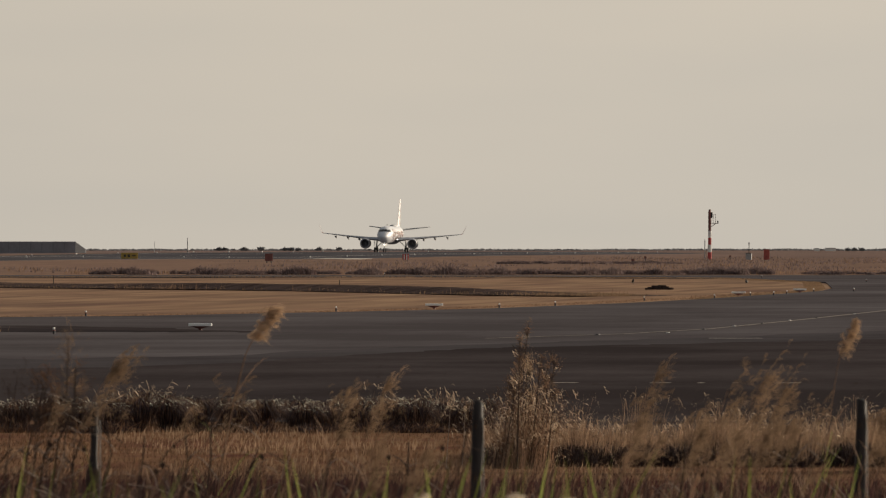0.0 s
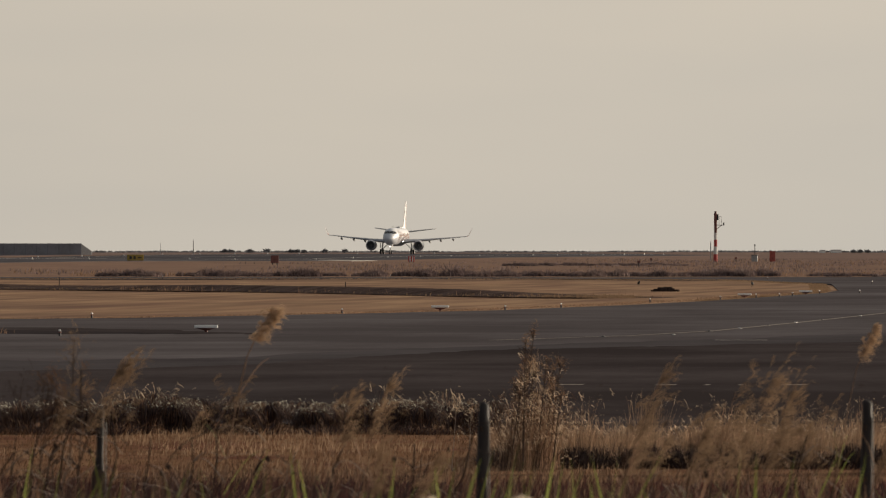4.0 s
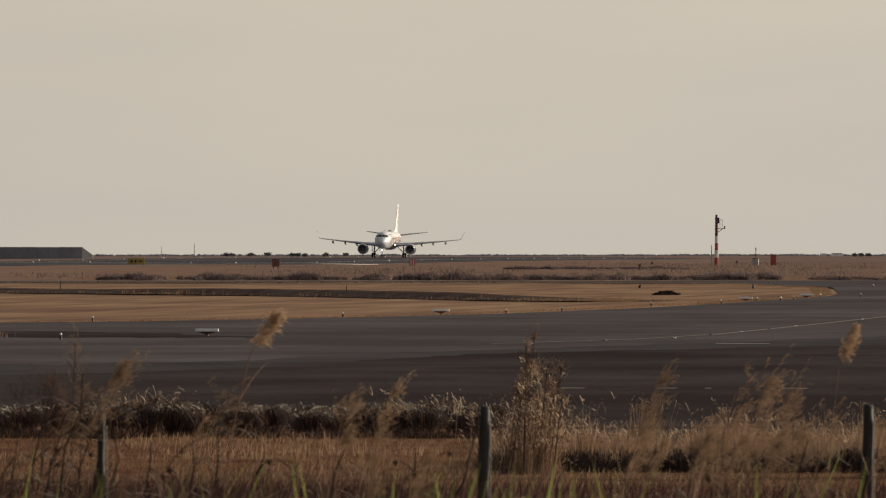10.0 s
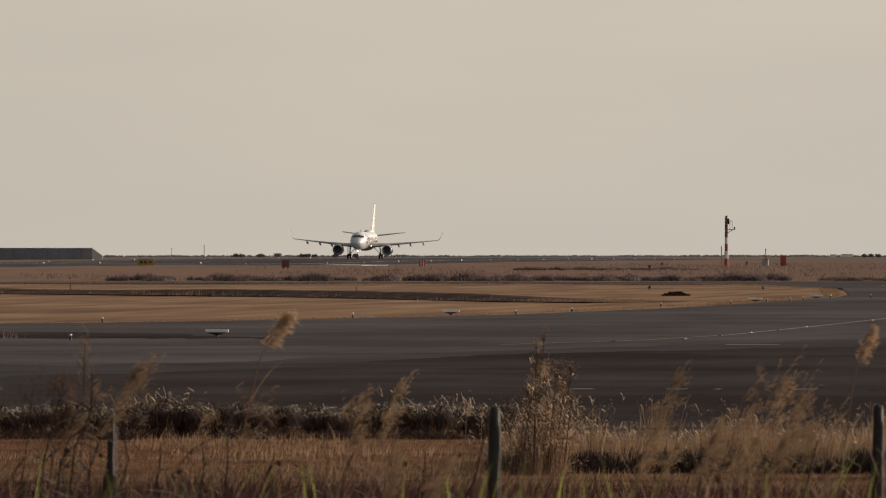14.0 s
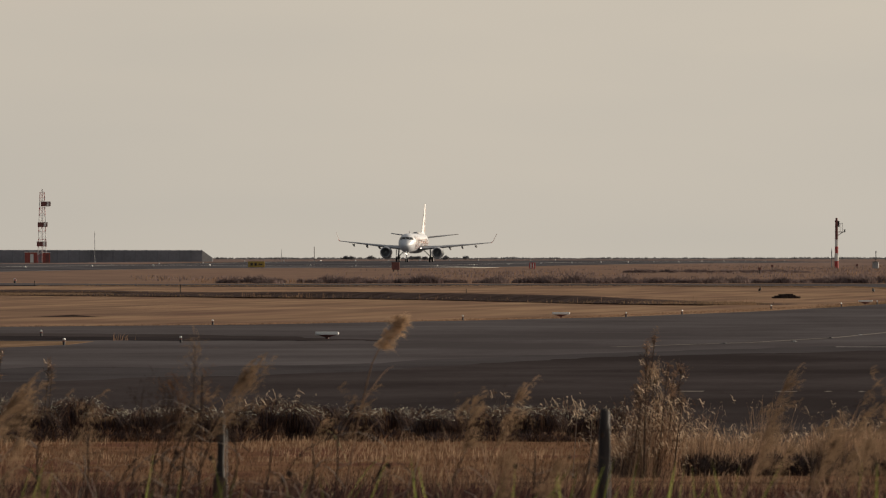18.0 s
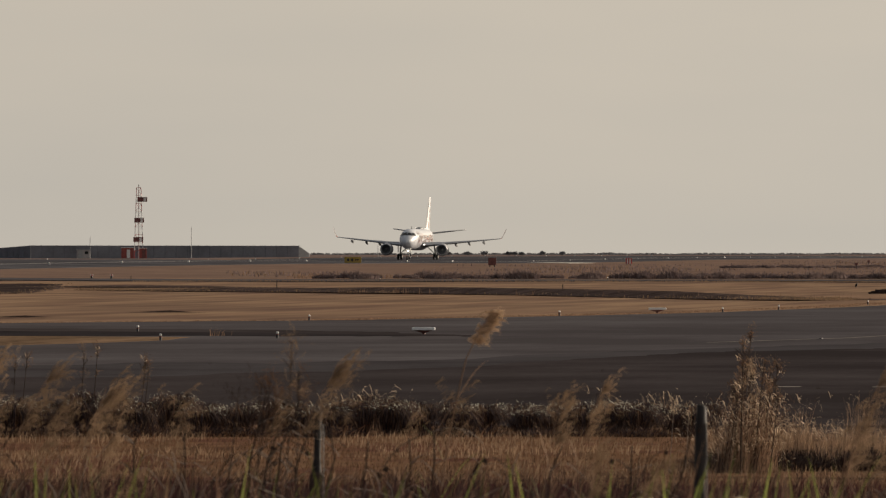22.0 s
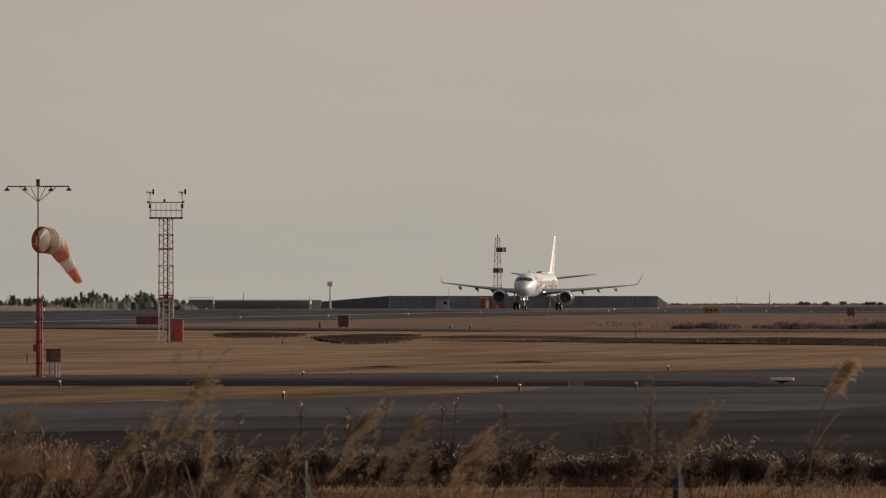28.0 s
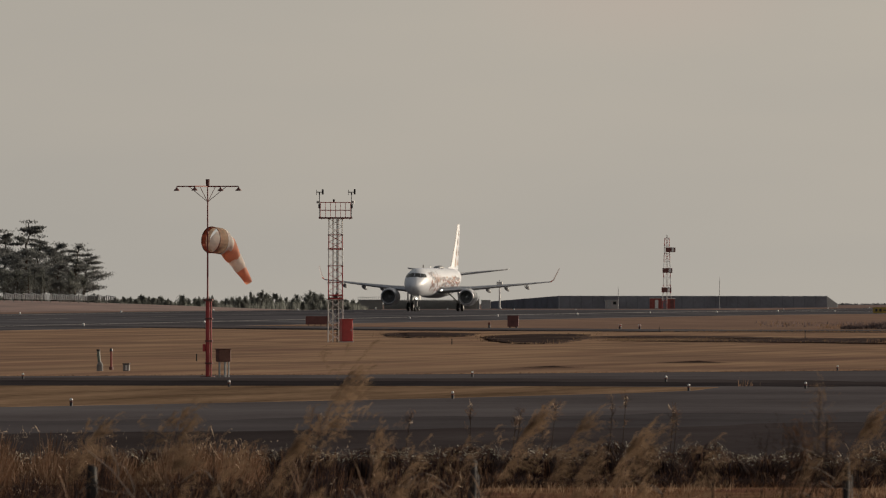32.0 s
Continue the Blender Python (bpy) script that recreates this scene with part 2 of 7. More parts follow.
def ground_material():
    m = bpy.data.materials.new("dry_winter_grass")
    m.use_nodes = True
    n, l = m.node_tree.nodes, m.node_tree.links
    b = n["Principled BSDF"]
    b.inputs["Roughness"].default_value = 0.95
    b.inputs["Specular IOR Level"].default_value = 0.0
    co = n.new("ShaderNodeTexCoord")

    def noise_tex(scale, stretch, detail=5):
        mp, t = n.new("ShaderNodeMapping"), n.new("ShaderNodeTexNoise")
        mp.inputs["Scale"].default_value = stretch
        t.inputs["Scale"].default_value, t.inputs["Detail"].default_value = scale, detail
        l.new(co.outputs["Object"], mp.inputs[0])
        l.new(mp.outputs[0], t.inputs["Vector"])
        return t.outputs[0]

    def ramp(fac, stops):
        r = n.new("ShaderNodeValToRGB")
        for i, (p, c) in enumerate(stops):
            e = r.color_ramp.elements[i] if i < 2 else r.color_ramp.elements.new(p)
            e.position, e.color = p, (*c, 1)
        l.new(fac, r.inputs[0])
        return r.outputs[0]

    def mix(fac, a, c):
        x = n.new("ShaderNodeMix")
        x.data_type = 'RGBA'
        l.new(fac, x.inputs["Factor"])
        l.new(a, x.inputs[6])
        l.new(c, x.inputs[7])
        return x.outputs[2]
    # straw tones with their blue raised a little for haze
    straw = ramp(noise_tex(0.05, (3.6, 0.30, 1), 1.5), [(0.36, (0.275, 0.178, 0.126)), (0.5, (0.375, 0.253, 0.168)), (0.64, (0.285, 0.178, 0.130))])
    patch = ramp(noise_tex(0.3, (1.5, 0.07, 1), 1), [(0.38, (0.22, 0.141, 0.102)), (0.58, (0.40, 0.268, 0.170))])
    heath = ramp(noise_tex(0.35, (1, 0.5, 1)), [(0.36, (0.150, 0.084, 0.055)), (0.5, (0.225, 0.135, 0.082)), (0.64, (0.14, 0.066, 0.05))])
    half = n.new("ShaderNodeValue")
    half.outputs[0].default_value = 0.45
    grass = mix(half.outputs[0], straw, patch)
    late = ramp(noise_tex(0.045, (5.5, 0.36, 1), 1.5), [(0.50, (0, 0, 0)), (0.70, (0.5, 0.5, 0.5))])
    dull = n.new("ShaderNodeRGB")
    dull.outputs[0].default_value = (0.15, 0.098, 0.082, 1)
    grass = mix(late, grass, dull.outputs[0])
    furrow = ramp(noise_tex(1.0, (0.05, 0.024, 1), 1), [(0.50, (0, 0, 0)), (0.70, (0.45, 0.45, 0.45))])
    grass = mix(furrow, grass, dull.outputs[0])
    at = n.new("ShaderNodeAttribute")
    at.attribute_name = "heath"
    # far rough ground in paler mauve, haze put into the tones
    rough = ramp(noise_tex(0.02, (1, 0.3, 1)), [(0.3, (0.175, 0.135, 0.130)), (0.55, (0.25, 0.182, 0.160)), (0.75, (0.185, 0.143, 0.136))])
    at2 = n.new("ShaderNodeAttribute")
    at2.attribute_name = "rough"
    l.new(mix(at2.outputs["Fac"], mix(at.outputs["Fac"], grass, heath), rough), b.inputs["Base Color"])
    bp = n.new("ShaderNodeBump")
    bp.inputs["Strength"].default_value, bp.inputs["Distance"].default_value = 0.8, 0.12
    l.new(noise_tex(3.0, (1, 0.5, 1), 4), bp.inputs["Height"])
    l.new(bp.outputs[0], b.inputs["Normal"])
    return m


def build_ground():
    fan = np.radians(np.concatenate([np.arange(-180, -20, 8), np.arange(-20, -1.0, 1.5), np.arange(-1.0, 15, 0.25), np.arange(15, 40, 2.0), np.arange(40, 180, 8)]))
    rad = np.concatenate([[0.02, 1.5, 4, 10, 20, 30], np.arange(40, 130, 5), np.arange(130, 300, 8), np.arange(300, 1000, 12), np.arange(1000, 2600, 25), np.arange(2600, 4991, 110), [4990]])
    R, A = np.meshgrid(rad, fan, indexing="ij")
    X, Y = -R * np.sin(A) + 0.4, R * np.cos(A) - 0.9
    Z = ground_z(X, Y)
    wob = np.array([[noise.noise((x * 0.05, y * 0.02, 3)) + 0.5 * noise.noise((x * 0.3, y * 0.12, 7)) for x, y in zip(rx, ry)] for rx, ry in zip(X, Y)])
    inside = (np.abs(X - RUNWAY_X) > 75) & (R > 130) & (X < -46)
    Z = Z + np.where(inside, 0.05 * wob - 0.06, 0)
    nr, na = R.shape
    idx = np.arange(nr * na).reshape(nr, na)
    a, b2 = idx[:-1], idx[1:]
    faces = np.stack([a, b2, np.roll(b2, -1, 1), np.roll(a, -1, 1)], -1).reshape(-1, 4)
    ob = quick("ground", np.stack([X, Y, Z], -1).reshape(-1, 3), faces, ground_material(), True)
    at = ob.data.attributes.new("heath", "FLOAT", "POINT")
    at.data.foreach_set("value", field(X, Y).ravel().astype(np.float32))
    at = ob.data.attributes.new("rough", "FLOAT", "POINT")
    at.data.foreach_set("value", beyond(X, Y).ravel().astype(np.float32))
    return tagged(ob, "flat straw-coloured winter grassland of an airfield", "ground", kind="structure")


build_ground()


def asphalt(name, light, dark, seed):
    """Worn asphalt: broad blotches, long tyre and rain streaks, mottling and fine grit."""
    m = bpy.data.materials.new(name)
    m.use_nodes = True
    n, l = m.node_tree.nodes, m.node_tree.links
    b = n["Principled BSDF"]
    b.inputs["Roughness"].default_value, b.inputs["Specular IOR Level"].default_value = 0.85, 0.0
    co = n.new("ShaderNodeTexCoord")
    total = None
    for (sx, sy), detail, share in (((0.09, 0.022), 4, 0.40), ((0.012, 0.040), 2, 0.26), ((0.05, 0.13), 2, 0.12), ((0.5, 0.12), 4, 0.16), ((4.0, 1.6), 3, 0.12)):
        mp, t, k = n.new("ShaderNodeMapping"), n.new("ShaderNodeTexNoise"), n.new("ShaderNodeMath")
        mp.inputs["Scale"].default_value, mp.inputs["Location"].default_value = (sx, sy, 1), (seed * 3.7, seed * 1.9, seed)
        t.inputs["Scale"].default_value, t.inputs["Detail"].default_value = 1.0, detail
        k.operation = 'MULTIPLY_ADD'
        k.inputs[1].default_value, k.inputs[2].default_value = share, 0.0
        l.new(co.outputs["Object"], mp.inputs[0])
        l.new(mp.outputs[0], t.inputs["Vector"])
        l.new(t.outputs[0], k.inputs[0])
        if total:
            l.new(total, k.inputs[2])
        total = k.outputs[0]
    r = n.new("ShaderNodeValToRGB")
    r.color_ramp.elements[0].position, r.color_ramp.elements[0].color = 0.46, (*dark, 1)
    r.color_ramp.elements[1].position, r.color_ramp.elements[1].color = 0.66, (*light, 1)
    l.new(total, r.inputs[0])
    l.new(r.outputs[0], b.inputs["Base Color"])
    bp = n.new("ShaderNodeBump")
    bp.inputs["Strength"].default_value, bp.inputs["Distance"].default_value = 0.1, 0.02
    l.new(total, bp.inputs["Height"])
    l.new(bp.outputs[0], b.inputs["Normal"])
    return m


TARMAC = asphalt("worn_grey_asphalt", (0.149, 0.138, 0.145), (0.086, 0.077, 0.081), 1)
TARMAC_DARK = asphalt("dark_sealed_asphalt", (0.096, 0.083, 0.085), (0.045, 0.038, 0.039), 2)
LINE = mat("worn_white_marking", (0.31, 0.285, 0.255), 0.7, vary=0.25, scale=1.0, fine=6)
LINE_Y = mat("worn_yellow_marking", (0.20, 0.160, 0.125), 0.7, vary=0.25, scale=1.0, fine=6)
SOIL = mat("dark_bank_soil", (0.125, 0.090, 0.080), 0.95, vary=0.3, scale=0.5, fine=6, bump=0.5, spec=0.0)


def sheet(name, outline, material, lift, label, step=12.0, kind="structure", category="pavement"):
    """A paved area laid just over the ground, cut along lines of equal northing so that it follows the land."""
    bm = bmesh.new()
    f = bm.faces.new([bm.verts.new((x, y, 0)) for x, y in outline])
    bmesh.ops.triangulate(bm, faces=[f])
    ys = [p[1] for p in outline]
    y = math.ceil(min(ys) / step) * step
    while y < max(ys):
        g = bm.verts[:] + bm.edges[:] + bm.faces[:]
        bmesh.ops.bisect_plane(bm, geom=g, plane_co=(0, y, 0), plane_no=(0, 1, 0))
        y += step if y < 1100 else step * 4
    if max(p[0] for p in outline) - min(p[0] for p in outline) < 70 and max(ys) > 2000:
        x = min(p[0] for p in outline) + 4
        while x < max(p[0] for p in outline):
            bmesh.ops.bisect_plane(bm, geom=bm.verts[:] + bm.edges[:] + bm.faces[:], plane_co=(x, 0, 0), plane_no=(1, 0, 0))
            x += 4
    for v in bm.verts:
        v.co.z = gz(v.co.x, v.co.y) + lift
    bmesh.ops.recalc_face_normals(bm, faces=bm.faces)
    for fc in bm.faces:
        if fc.normal.z < 0:
            fc.normal_flip()
    # the edge goes down into the ground
    rim = [e for e in bm.edges if len(e.link_faces) == 1]
    down = bmesh.ops.extrude_edge_only(bm, edges=rim)["geom"]
    for v in down:
        if isinstance(v, bmesh.types.BMVert):
            v.co.z -= 0.3
    ob = part(name, bm, material)
    return tagged(ob, label, category, kind=kind)


def ribbon(name, pts, w, material, lift, label, category="marking"):
    """A painted line along pts."""
    bm = bmesh.new()
    prev = None
    for i, (x, y) in enumerate(pts):
        a, b = pts[max(i - 1, 0)], pts[min(i + 1, len(pts) - 1)]
        t = Vector((b[0] - a[0], b[1] - a[1])).normalized()
        nx, ny = -t.y * w / 2, t.x * w / 2
        cur = [bm.verts.new((x + s * nx, y + s * ny, gz(x + s * nx, y + s * ny) + lift)) for s in (-1, 1)]
        if prev:
            bm.faces.new((prev[0], prev[1], cur[1], cur[0]))
        prev = cur
    for fc in bm.faces:
        fc.normal_update()
        if fc.normal.z < 0:
            fc.normal_flip()
    return tagged(part(name, bm, material), label, category, kind="structure")


# parallel taxiway that ends in a turn, with a grass island, and the taxiway that branches off farther on
sheet("taxiway", [(-6, 160), (-13.3, 160), (-16, 186), (-30, 190), (-52, 215), (-62, 262), (-58.2, 298), (-54.5, 311), (-50.8, 326), (-48.1, 343), (-47.4, 352), (-48.2, 358), (-52, 359), (-70, 360), (-95, 352), (-130, 352), (-130, 412), (-100, 412), (-80, 411), (-66, 425), (-52.5, 449), (-46.5, 478), (-43, 500), (-40.3, 545), (-39.1, 590), (-38.7, 683), (-40, 720), (-47, 837), (-60, 935), (-80, 962), (-130, 962), (-185, 965), (-185, 1000), (-130, 1003), (-75, 1003), (-55, 1018), (-42, 1080), (-40, 2600), (-10, 2600), (-6, 300)],
      TARMAC, 0.03, "worn grey asphalt taxiway with a turn-off")
sheet("grass_island", [(-57.8, 297), (-54.1, 310.5), (-50.4, 325.5), (-47.7, 342.5), (-47.0, 352), (-47.8, 364), (-53, 367), (-70, 368), (-88, 368), (-88, 352), (-70, 300)], mat("island_dry_grass", (0.25, 0.168, 0.110), 0.95, vary=0.35, scale=0.25, fine=2.5, bump=0.6, stretch=(1.6, 0.15, 1), spec=0.0), 0.036, "strip of short dry grass between two taxiways", category="ground")
# runway asphalt is lightened and blued: some haze is in its colour
sheet("runway", [(RUNWAY_X - 30, 500), (RUNWAY_X - 30, 2640), (RUNWAY_X + 34, 2640), (RUNWAY_X + 34, 500)], asphalt("hazed_runway_asphalt", (0.148, 0.145, 0.159), (0.074, 0.072, 0.080), 3), 0.03, "dark asphalt runway", category="runway")


# ---- the airliner ----
def airfoil(s0, s1, x, z, thick, n=7):
    """A closed wing section at span x from leading edge s0 to trailing edge s1."""
    c = s1 - s0
    up, lo = [], []
    for i in range(n + 1):
        u = (1 - math.cos(math.pi * i / n)) / 2
        h = 5 * thick * (0.2969 * math.sqrt(u) - 0.126 * u - 0.3516 * u * u + 0.2843 * u ** 3 - 0.1015 * u ** 4)
        up.append((x, s0 + c * u, z + h * c * 1.1))
        lo.append((x, s0 + c * u, z - h * c * 0.8))
    return up + lo[-2:0:-1]


def build_airliner():
    """A twin-engined regional jet, 36 m long; it faces -Y, its nose over the origin."""
    jet = thing("airliner", on(RUNWAY_X, 2216), "white twin-engined regional jet with red and brown decoration on the runway", "airplane")
    # fuselage: station, half width, half height, centre height
    FUS = [(0.0, 0.08, 0.08, 2.95), (0.25, 0.42, 0.40, 2.95), (0.8, 0.80, 0.78, 2.98), (1.6, 1.12, 1.12, 3.08), (2.4, 1.30, 1.38, 3.22), (3.2, 1.42, 1.56, 3.33), (4.4, 1.50, 1.66, 3.40), (6.0, 1.51, 1.68, 3.42), (13, 1.51, 1.68, 3.42), (20, 1.51, 1.68, 3.42), (25, 1.50, 1.66, 3.44), (28, 1.36, 1.46, 3.62), (31, 1.02, 1.10, 3.90), (33.5, 0.62, 0.70, 4.15), (35.2, 0.30, 0.36, 4.30), (36.0, 0.12, 0.15, 4.36)]
    rings = []
    for (s, w, h, c), (s2, w2, h2, c2) in zip(FUS, FUS[1:]):
        k = max(1, int((s2 - s) / 1.2))
        for i in range(k):
            u = i / k
            rings.append(circle(s + (s2 - s) * u, 0, c + (c2 - c) * u, w + (w2 - w) * u, h + (h2 - h) * u, 32))
    rings.append(circle(36.0, 0, 4.36, 0.12, 0.15, 32))
    part("fuselage", loft(rings), AIR_WHITE, jet, smooth=True)
    part("belly_fairing", loft([circle(y, 0, 2.3 - 0.05 * 0, w, h, 20) for y, w, h in ((10.2, 0.2, 0.1), (11.4, 1.2, 0.55), (13.5, 1.6, 0.75), (18, 1.6, 0.75), (20, 1.1, 0.5), (21.2, 0.2, 0.1))]), mat("aircraft_grey", (0.42, 0.43, 0.45), 0.4, vary=0.06), jet, smooth=True)

    def fus(s):
        for a, b in zip(FUS, FUS[1:]):
            if a[0] <= s <= b[0]:
                u = (s - a[0]) / (b[0] - a[0])
                return [a[i] + (b[i] - a[i]) * u for i in (1, 2, 3)]

    def skin(s, ang, off=0.015):
        w, h, c = fus(s)
        return Vector(((w + off) * math.cos(ang), s, c + (h + off) * math.sin(ang)))

    def panel(s0, s1, a0, a1, k=3):
        """A patch that lies on the skin."""
        bm = bmesh.new()
        g = [[bm.verts.new(skin(s0 + (s1 - s0) * i / k, radians(a0 + (a1 - a0) * j / k))) for j in range(k + 1)] for i in range(k + 1)]
        for i in range(k):
            for j in range(k):
                bm.faces.new((g[i][j], g[i + 1][j], g[i + 1][j + 1], g[i][j + 1]))
        bmesh.ops.recalc_face_normals(bm, faces=bm.faces)
        return bm
    # cockpit panes, cabin windows, doors
    for side in (0, 1):
        for q in (((1.22, 88.5), (1.62, 50), (2.32, 64), (2.12, 88.5)), ((1.67, 48.5), (2.4, 32), (2.75, 50), (2.38, 62)), ((2.46, 31.5), (3.05, 26.5), (3.15, 42), (2.8, 49))):
            bm = bmesh.new()
            g = []
            for i in range(5):
                u = i / 4
                row = []
                for j in range(4):
                    v = j / 3
                    s = (q[0][0] * (1 - u) + q[1][0] * u) * (1 - v) + (q[3][0] * (1 - u) + q[2][0] * u) * v
                    an = (q[0][1] * (1 - u) + q[1][1] * u) * (1 - v) + (q[3][1] * (1 - u) + q[2][1] * u) * v
                    row.append(bm.verts.new(skin(s, radians(180 - an if side else an), 0.02)))
                g.append(row)
            for i in range(4):
                for j in range(3):
                    bm.faces.new((g[i][j], g[i + 1][j], g[i + 1][j + 1], g[i][j + 1]))
            bmesh.ops.recalc_face_normals(bm, faces=bm.faces)
            part("cockpit_pane", bm, GLASS, jet)
    for side in (0, 180):
        for i in range(26):
            s = 6.2 + i * 0.82
            a = 14 if side == 0 else 166
            part("cabin_window", panel(s, s + 0.26, a - 6, a + 6, 1), GLASS, jet)
        for s in (4.2, 28.2):
            a0, a1 = (-16, 26) if side == 0 else (154, 196)
            part("door_outline", panel(s, s + 0.08, a0, a1, 2), GREY, jet)
            part("door_outline", panel(s + 0.85, s + 0.93, a0, a1, 2), GREY, jet)
    # painted decoration along the sides
    rnd = random.Random(4)
    paints = [mat("livery_red", (0.27, 0.085, 0.07), 0.45, vary=0.08), mat("livery_brown", (0.14, 0.085, 0.075), 0.45, vary=0.08), mat("livery_orange", (0.42, 0.22, 0.13), 0.45, vary=0.08), mat("livery_grey", (0.26, 0.28, 0.32), 0.45, vary=0.08), mat("livery_pale_orange", (0.72, 0.50, 0.34), 0.35, vary=0.08)]
    for base in (0, 180):
        s = 4.6
        while s < 27:
            w = rnd.uniform(0.10, 0.34)
            lo = rnd.uniform(-46, 34)
            hi = lo + rnd.uniform(6, 24)
            if s > 13:
                w = rnd.uniform(0.3, 1.0)
                lo = rnd.uniform(-26, 20)
                hi = lo + rnd.uniform(3, 9)
            a0, a1 = (lo, hi) if base == 0 else (180 - hi, 180 - lo)
            ob = part("livery_patch", panel(s, s + w, a0, a1, 4), rnd.choice(paints[:2] + paints[:2] + paints[2:5]), jet)
            ob.location = ((0.004 + 0.012 * rnd.random()) * (1 if base == 0 else -1), 0, 0)
            s += rnd.uniform(0.04, 0.20)
    # wings
    for sd in (1, -1):
        name = "wing"
        secs = [(1.2, 11.2, 18.2, 2.42, 0.13), (4.6, 13.6, 18.3, 2.70, 0.12), (9.0, 16.1, 19.0, 3.14, 0.11), (13.5, 18.7, 20.0, 3.60, 0.10)]
        part(name, loft([airfoil(a, b, sd * x, z, t) for x, a, b, z, t in secs]), mat("wing_grey", (0.40, 0.41, 0.43), 0.4, vary=0.06), jet, smooth=True)
        part("wing_leading_edge", loft([[(sd * x, a + dy, z + dz) for dy, dz in ((0.10, 0.13 * t * c), (-0.03, 0.02), (-0.03, -0.03), (0.10, -0.10 * t * c))] for x, a, z, t, c in ((1.5, 11.36, 2.44, 1, 1.6), (4.6, 13.6, 2.70, 1, 1.2), (9.0, 16.1, 3.14, 1, 0.8), (13.5, 18.7, 3.60, 1, 0.5))]), CHROME, jet)
        wl_ob = part("winglet", loft([airfoil(18.85, 20.08, sd * 13.78, 3.81, 0.10), airfoil(19.1, 20.2, sd * 13.95, 4.2, 0.10), airfoil(19.9, 20.6, sd * 14.36, 5.2, 0.09)]), mat("winglet_grey", (0.30, 0.27, 0.28), 0.4, vary=0.06), jet)
        part("winglet_root", loft([airfoil(18.7, 20.0, sd * 13.5, 3.60, 0.10), airfoil(18.85, 20.08, sd * 13.78, 3.81, 0.10)]), mat("winglet_red", (0.45, 0.10, 0.07), 0.35, vary=0.06), wl_ob, "red painted winglet root")
        for x in (6.3, 8.5, 10.9):
            zz = 2.70 + (x - 4.6) * 0.0915 - 0.26
            part("flap_fairing", loft([circle(y, sd * x, zz - dz, r * 0.6, r, 8) for y, r, dz in ((15.6, 0.03, -0.1), (16.8, 0.22, 0.0), (18.4, 0.26, 0.12), (20.2, 0.03, 0.34))]), mat("wing_grey", (0, 0, 0)), jet, smooth=True)
        # engine
        eng = part("engine", loft([circle(y + 2.0, sd * 4.6, 1.70, r * 0.93, r * 0.93, 24) for y, r in ((9.35, 0.93), (9.6, 1.04), (10.4, 1.12), (11.6, 1.10), (12.8, 0.95), (13.5, 0.80))], cap=False), mat("nacelle", (0.55, 0.56, 0.58), 0.35, vary=0.06), jet, smooth=True)
        part("intake_lip", loft([circle(y + 2.0, sd * 4.6, 1.70, r * 0.93, r * 0.93, 24) for y, r in ((9.62, 1.05), (9.36, 0.97), (9.30, 0.90), (9.36, 0.83), (9.7, 0.79))], cap=False), CHROME, eng, smooth=True)
        part("intake_duct", loft([circle(y + 2.0, sd * 4.6, 1.70, r * 0.93, r * 0.93, 24) for y, r in ((9.7, 0.79), (10.3, 0.82))], cap=False), GREY, eng, smooth=True)
        FANM = mat("fan_metal", (0.27, 0.275, 0.29), 0.5, 0.2, vary=0.1)
        for i in range(20):
            bm = bmesh.new()
            q = 2 * math.pi * i / 20
            m = Matrix.Translation((sd * 4.6, 12.3, 1.70)) @ Matrix.Rotation(q, 4, 'Y')
            vs = [bm.verts.new(m @ Vector(p)) for p in ((-0.06, 0.06, 0.2), (0.06, -0.06, 0.2), (0.13, -0.03, 0.75), (-0.09, 0.09, 0.75))]
            bm.faces.new(vs)
            part("fan_blade", bm, FANM, eng)
        # grey disc that stands for the shade behind the blades
        part("fan_backing", loft([circle(12.45, sd * 4.6, 1.70, 0.765, 0.765, 20), circle(12.5, sd * 4.6, 1.70, 0.765, 0.765, 20)]), mat("fan_shadow_grey", (0.14, 0.145, 0.16), 0.7, vary=0.1), eng)
        part("spinner", loft([circle(y + 2.0, sd * 4.6, 1.70, r * 0.93, r * 0.93, 12) for y, r in ((9.9, 0.02), (10.05, 0.13), (10.3, 0.24))]), GREY, eng, smooth=True)
        part("exhaust_cone", loft([circle(y + 2.0, sd * 4.6, 1.70, r * 0.93, r * 0.93, 16) for y, r in ((12.9, 0.6), (13.6, 0.52), (14.4, 0.35), (15.2, 0.06))]), mat("exhaust_metal", (0.28, 0.25, 0.22), 0.4, 0.9, vary=0.1), eng, smooth=True)
        part("pylon", loft([[(sd * 4.6 + q * 0.17, y, z) for q, y, z in ((-1, y0, z0), (1, y0, z0), (1, y1, z0), (-1, y1, z0))] for y0, y1, z0 in ((12.4, 15.2, 2.5), (13.6, 16.4, 2.85))]), GREY, jet)
        # tailplane
        part("tailplane", loft([airfoil(a, b, sd * x, z, 0.10) for x, a, b, z in ((0.4, 31.2, 34.8, 4.35), (6.04, 34.6, 36.2, 5.05))]), mat("wing_grey", (0, 0, 0)), jet, smooth=True)
        # main gear
        gear = part("main_gear_leg", rod((sd * 2.97, 17.6, 0.48), (sd * 2.75, 17.4, 2.5), 0.13, n=8), STEEL, jet)
        part("drag_brace", rod((sd * 2.95, 17.6, 0.9), (sd * 1.6, 17.2, 2.2), 0.08), STEEL, gear)
        part("gear_door", box(0.06, 0.9, 1.1, sd * 3.25, 17.5, 1.15), WHITE, gear)
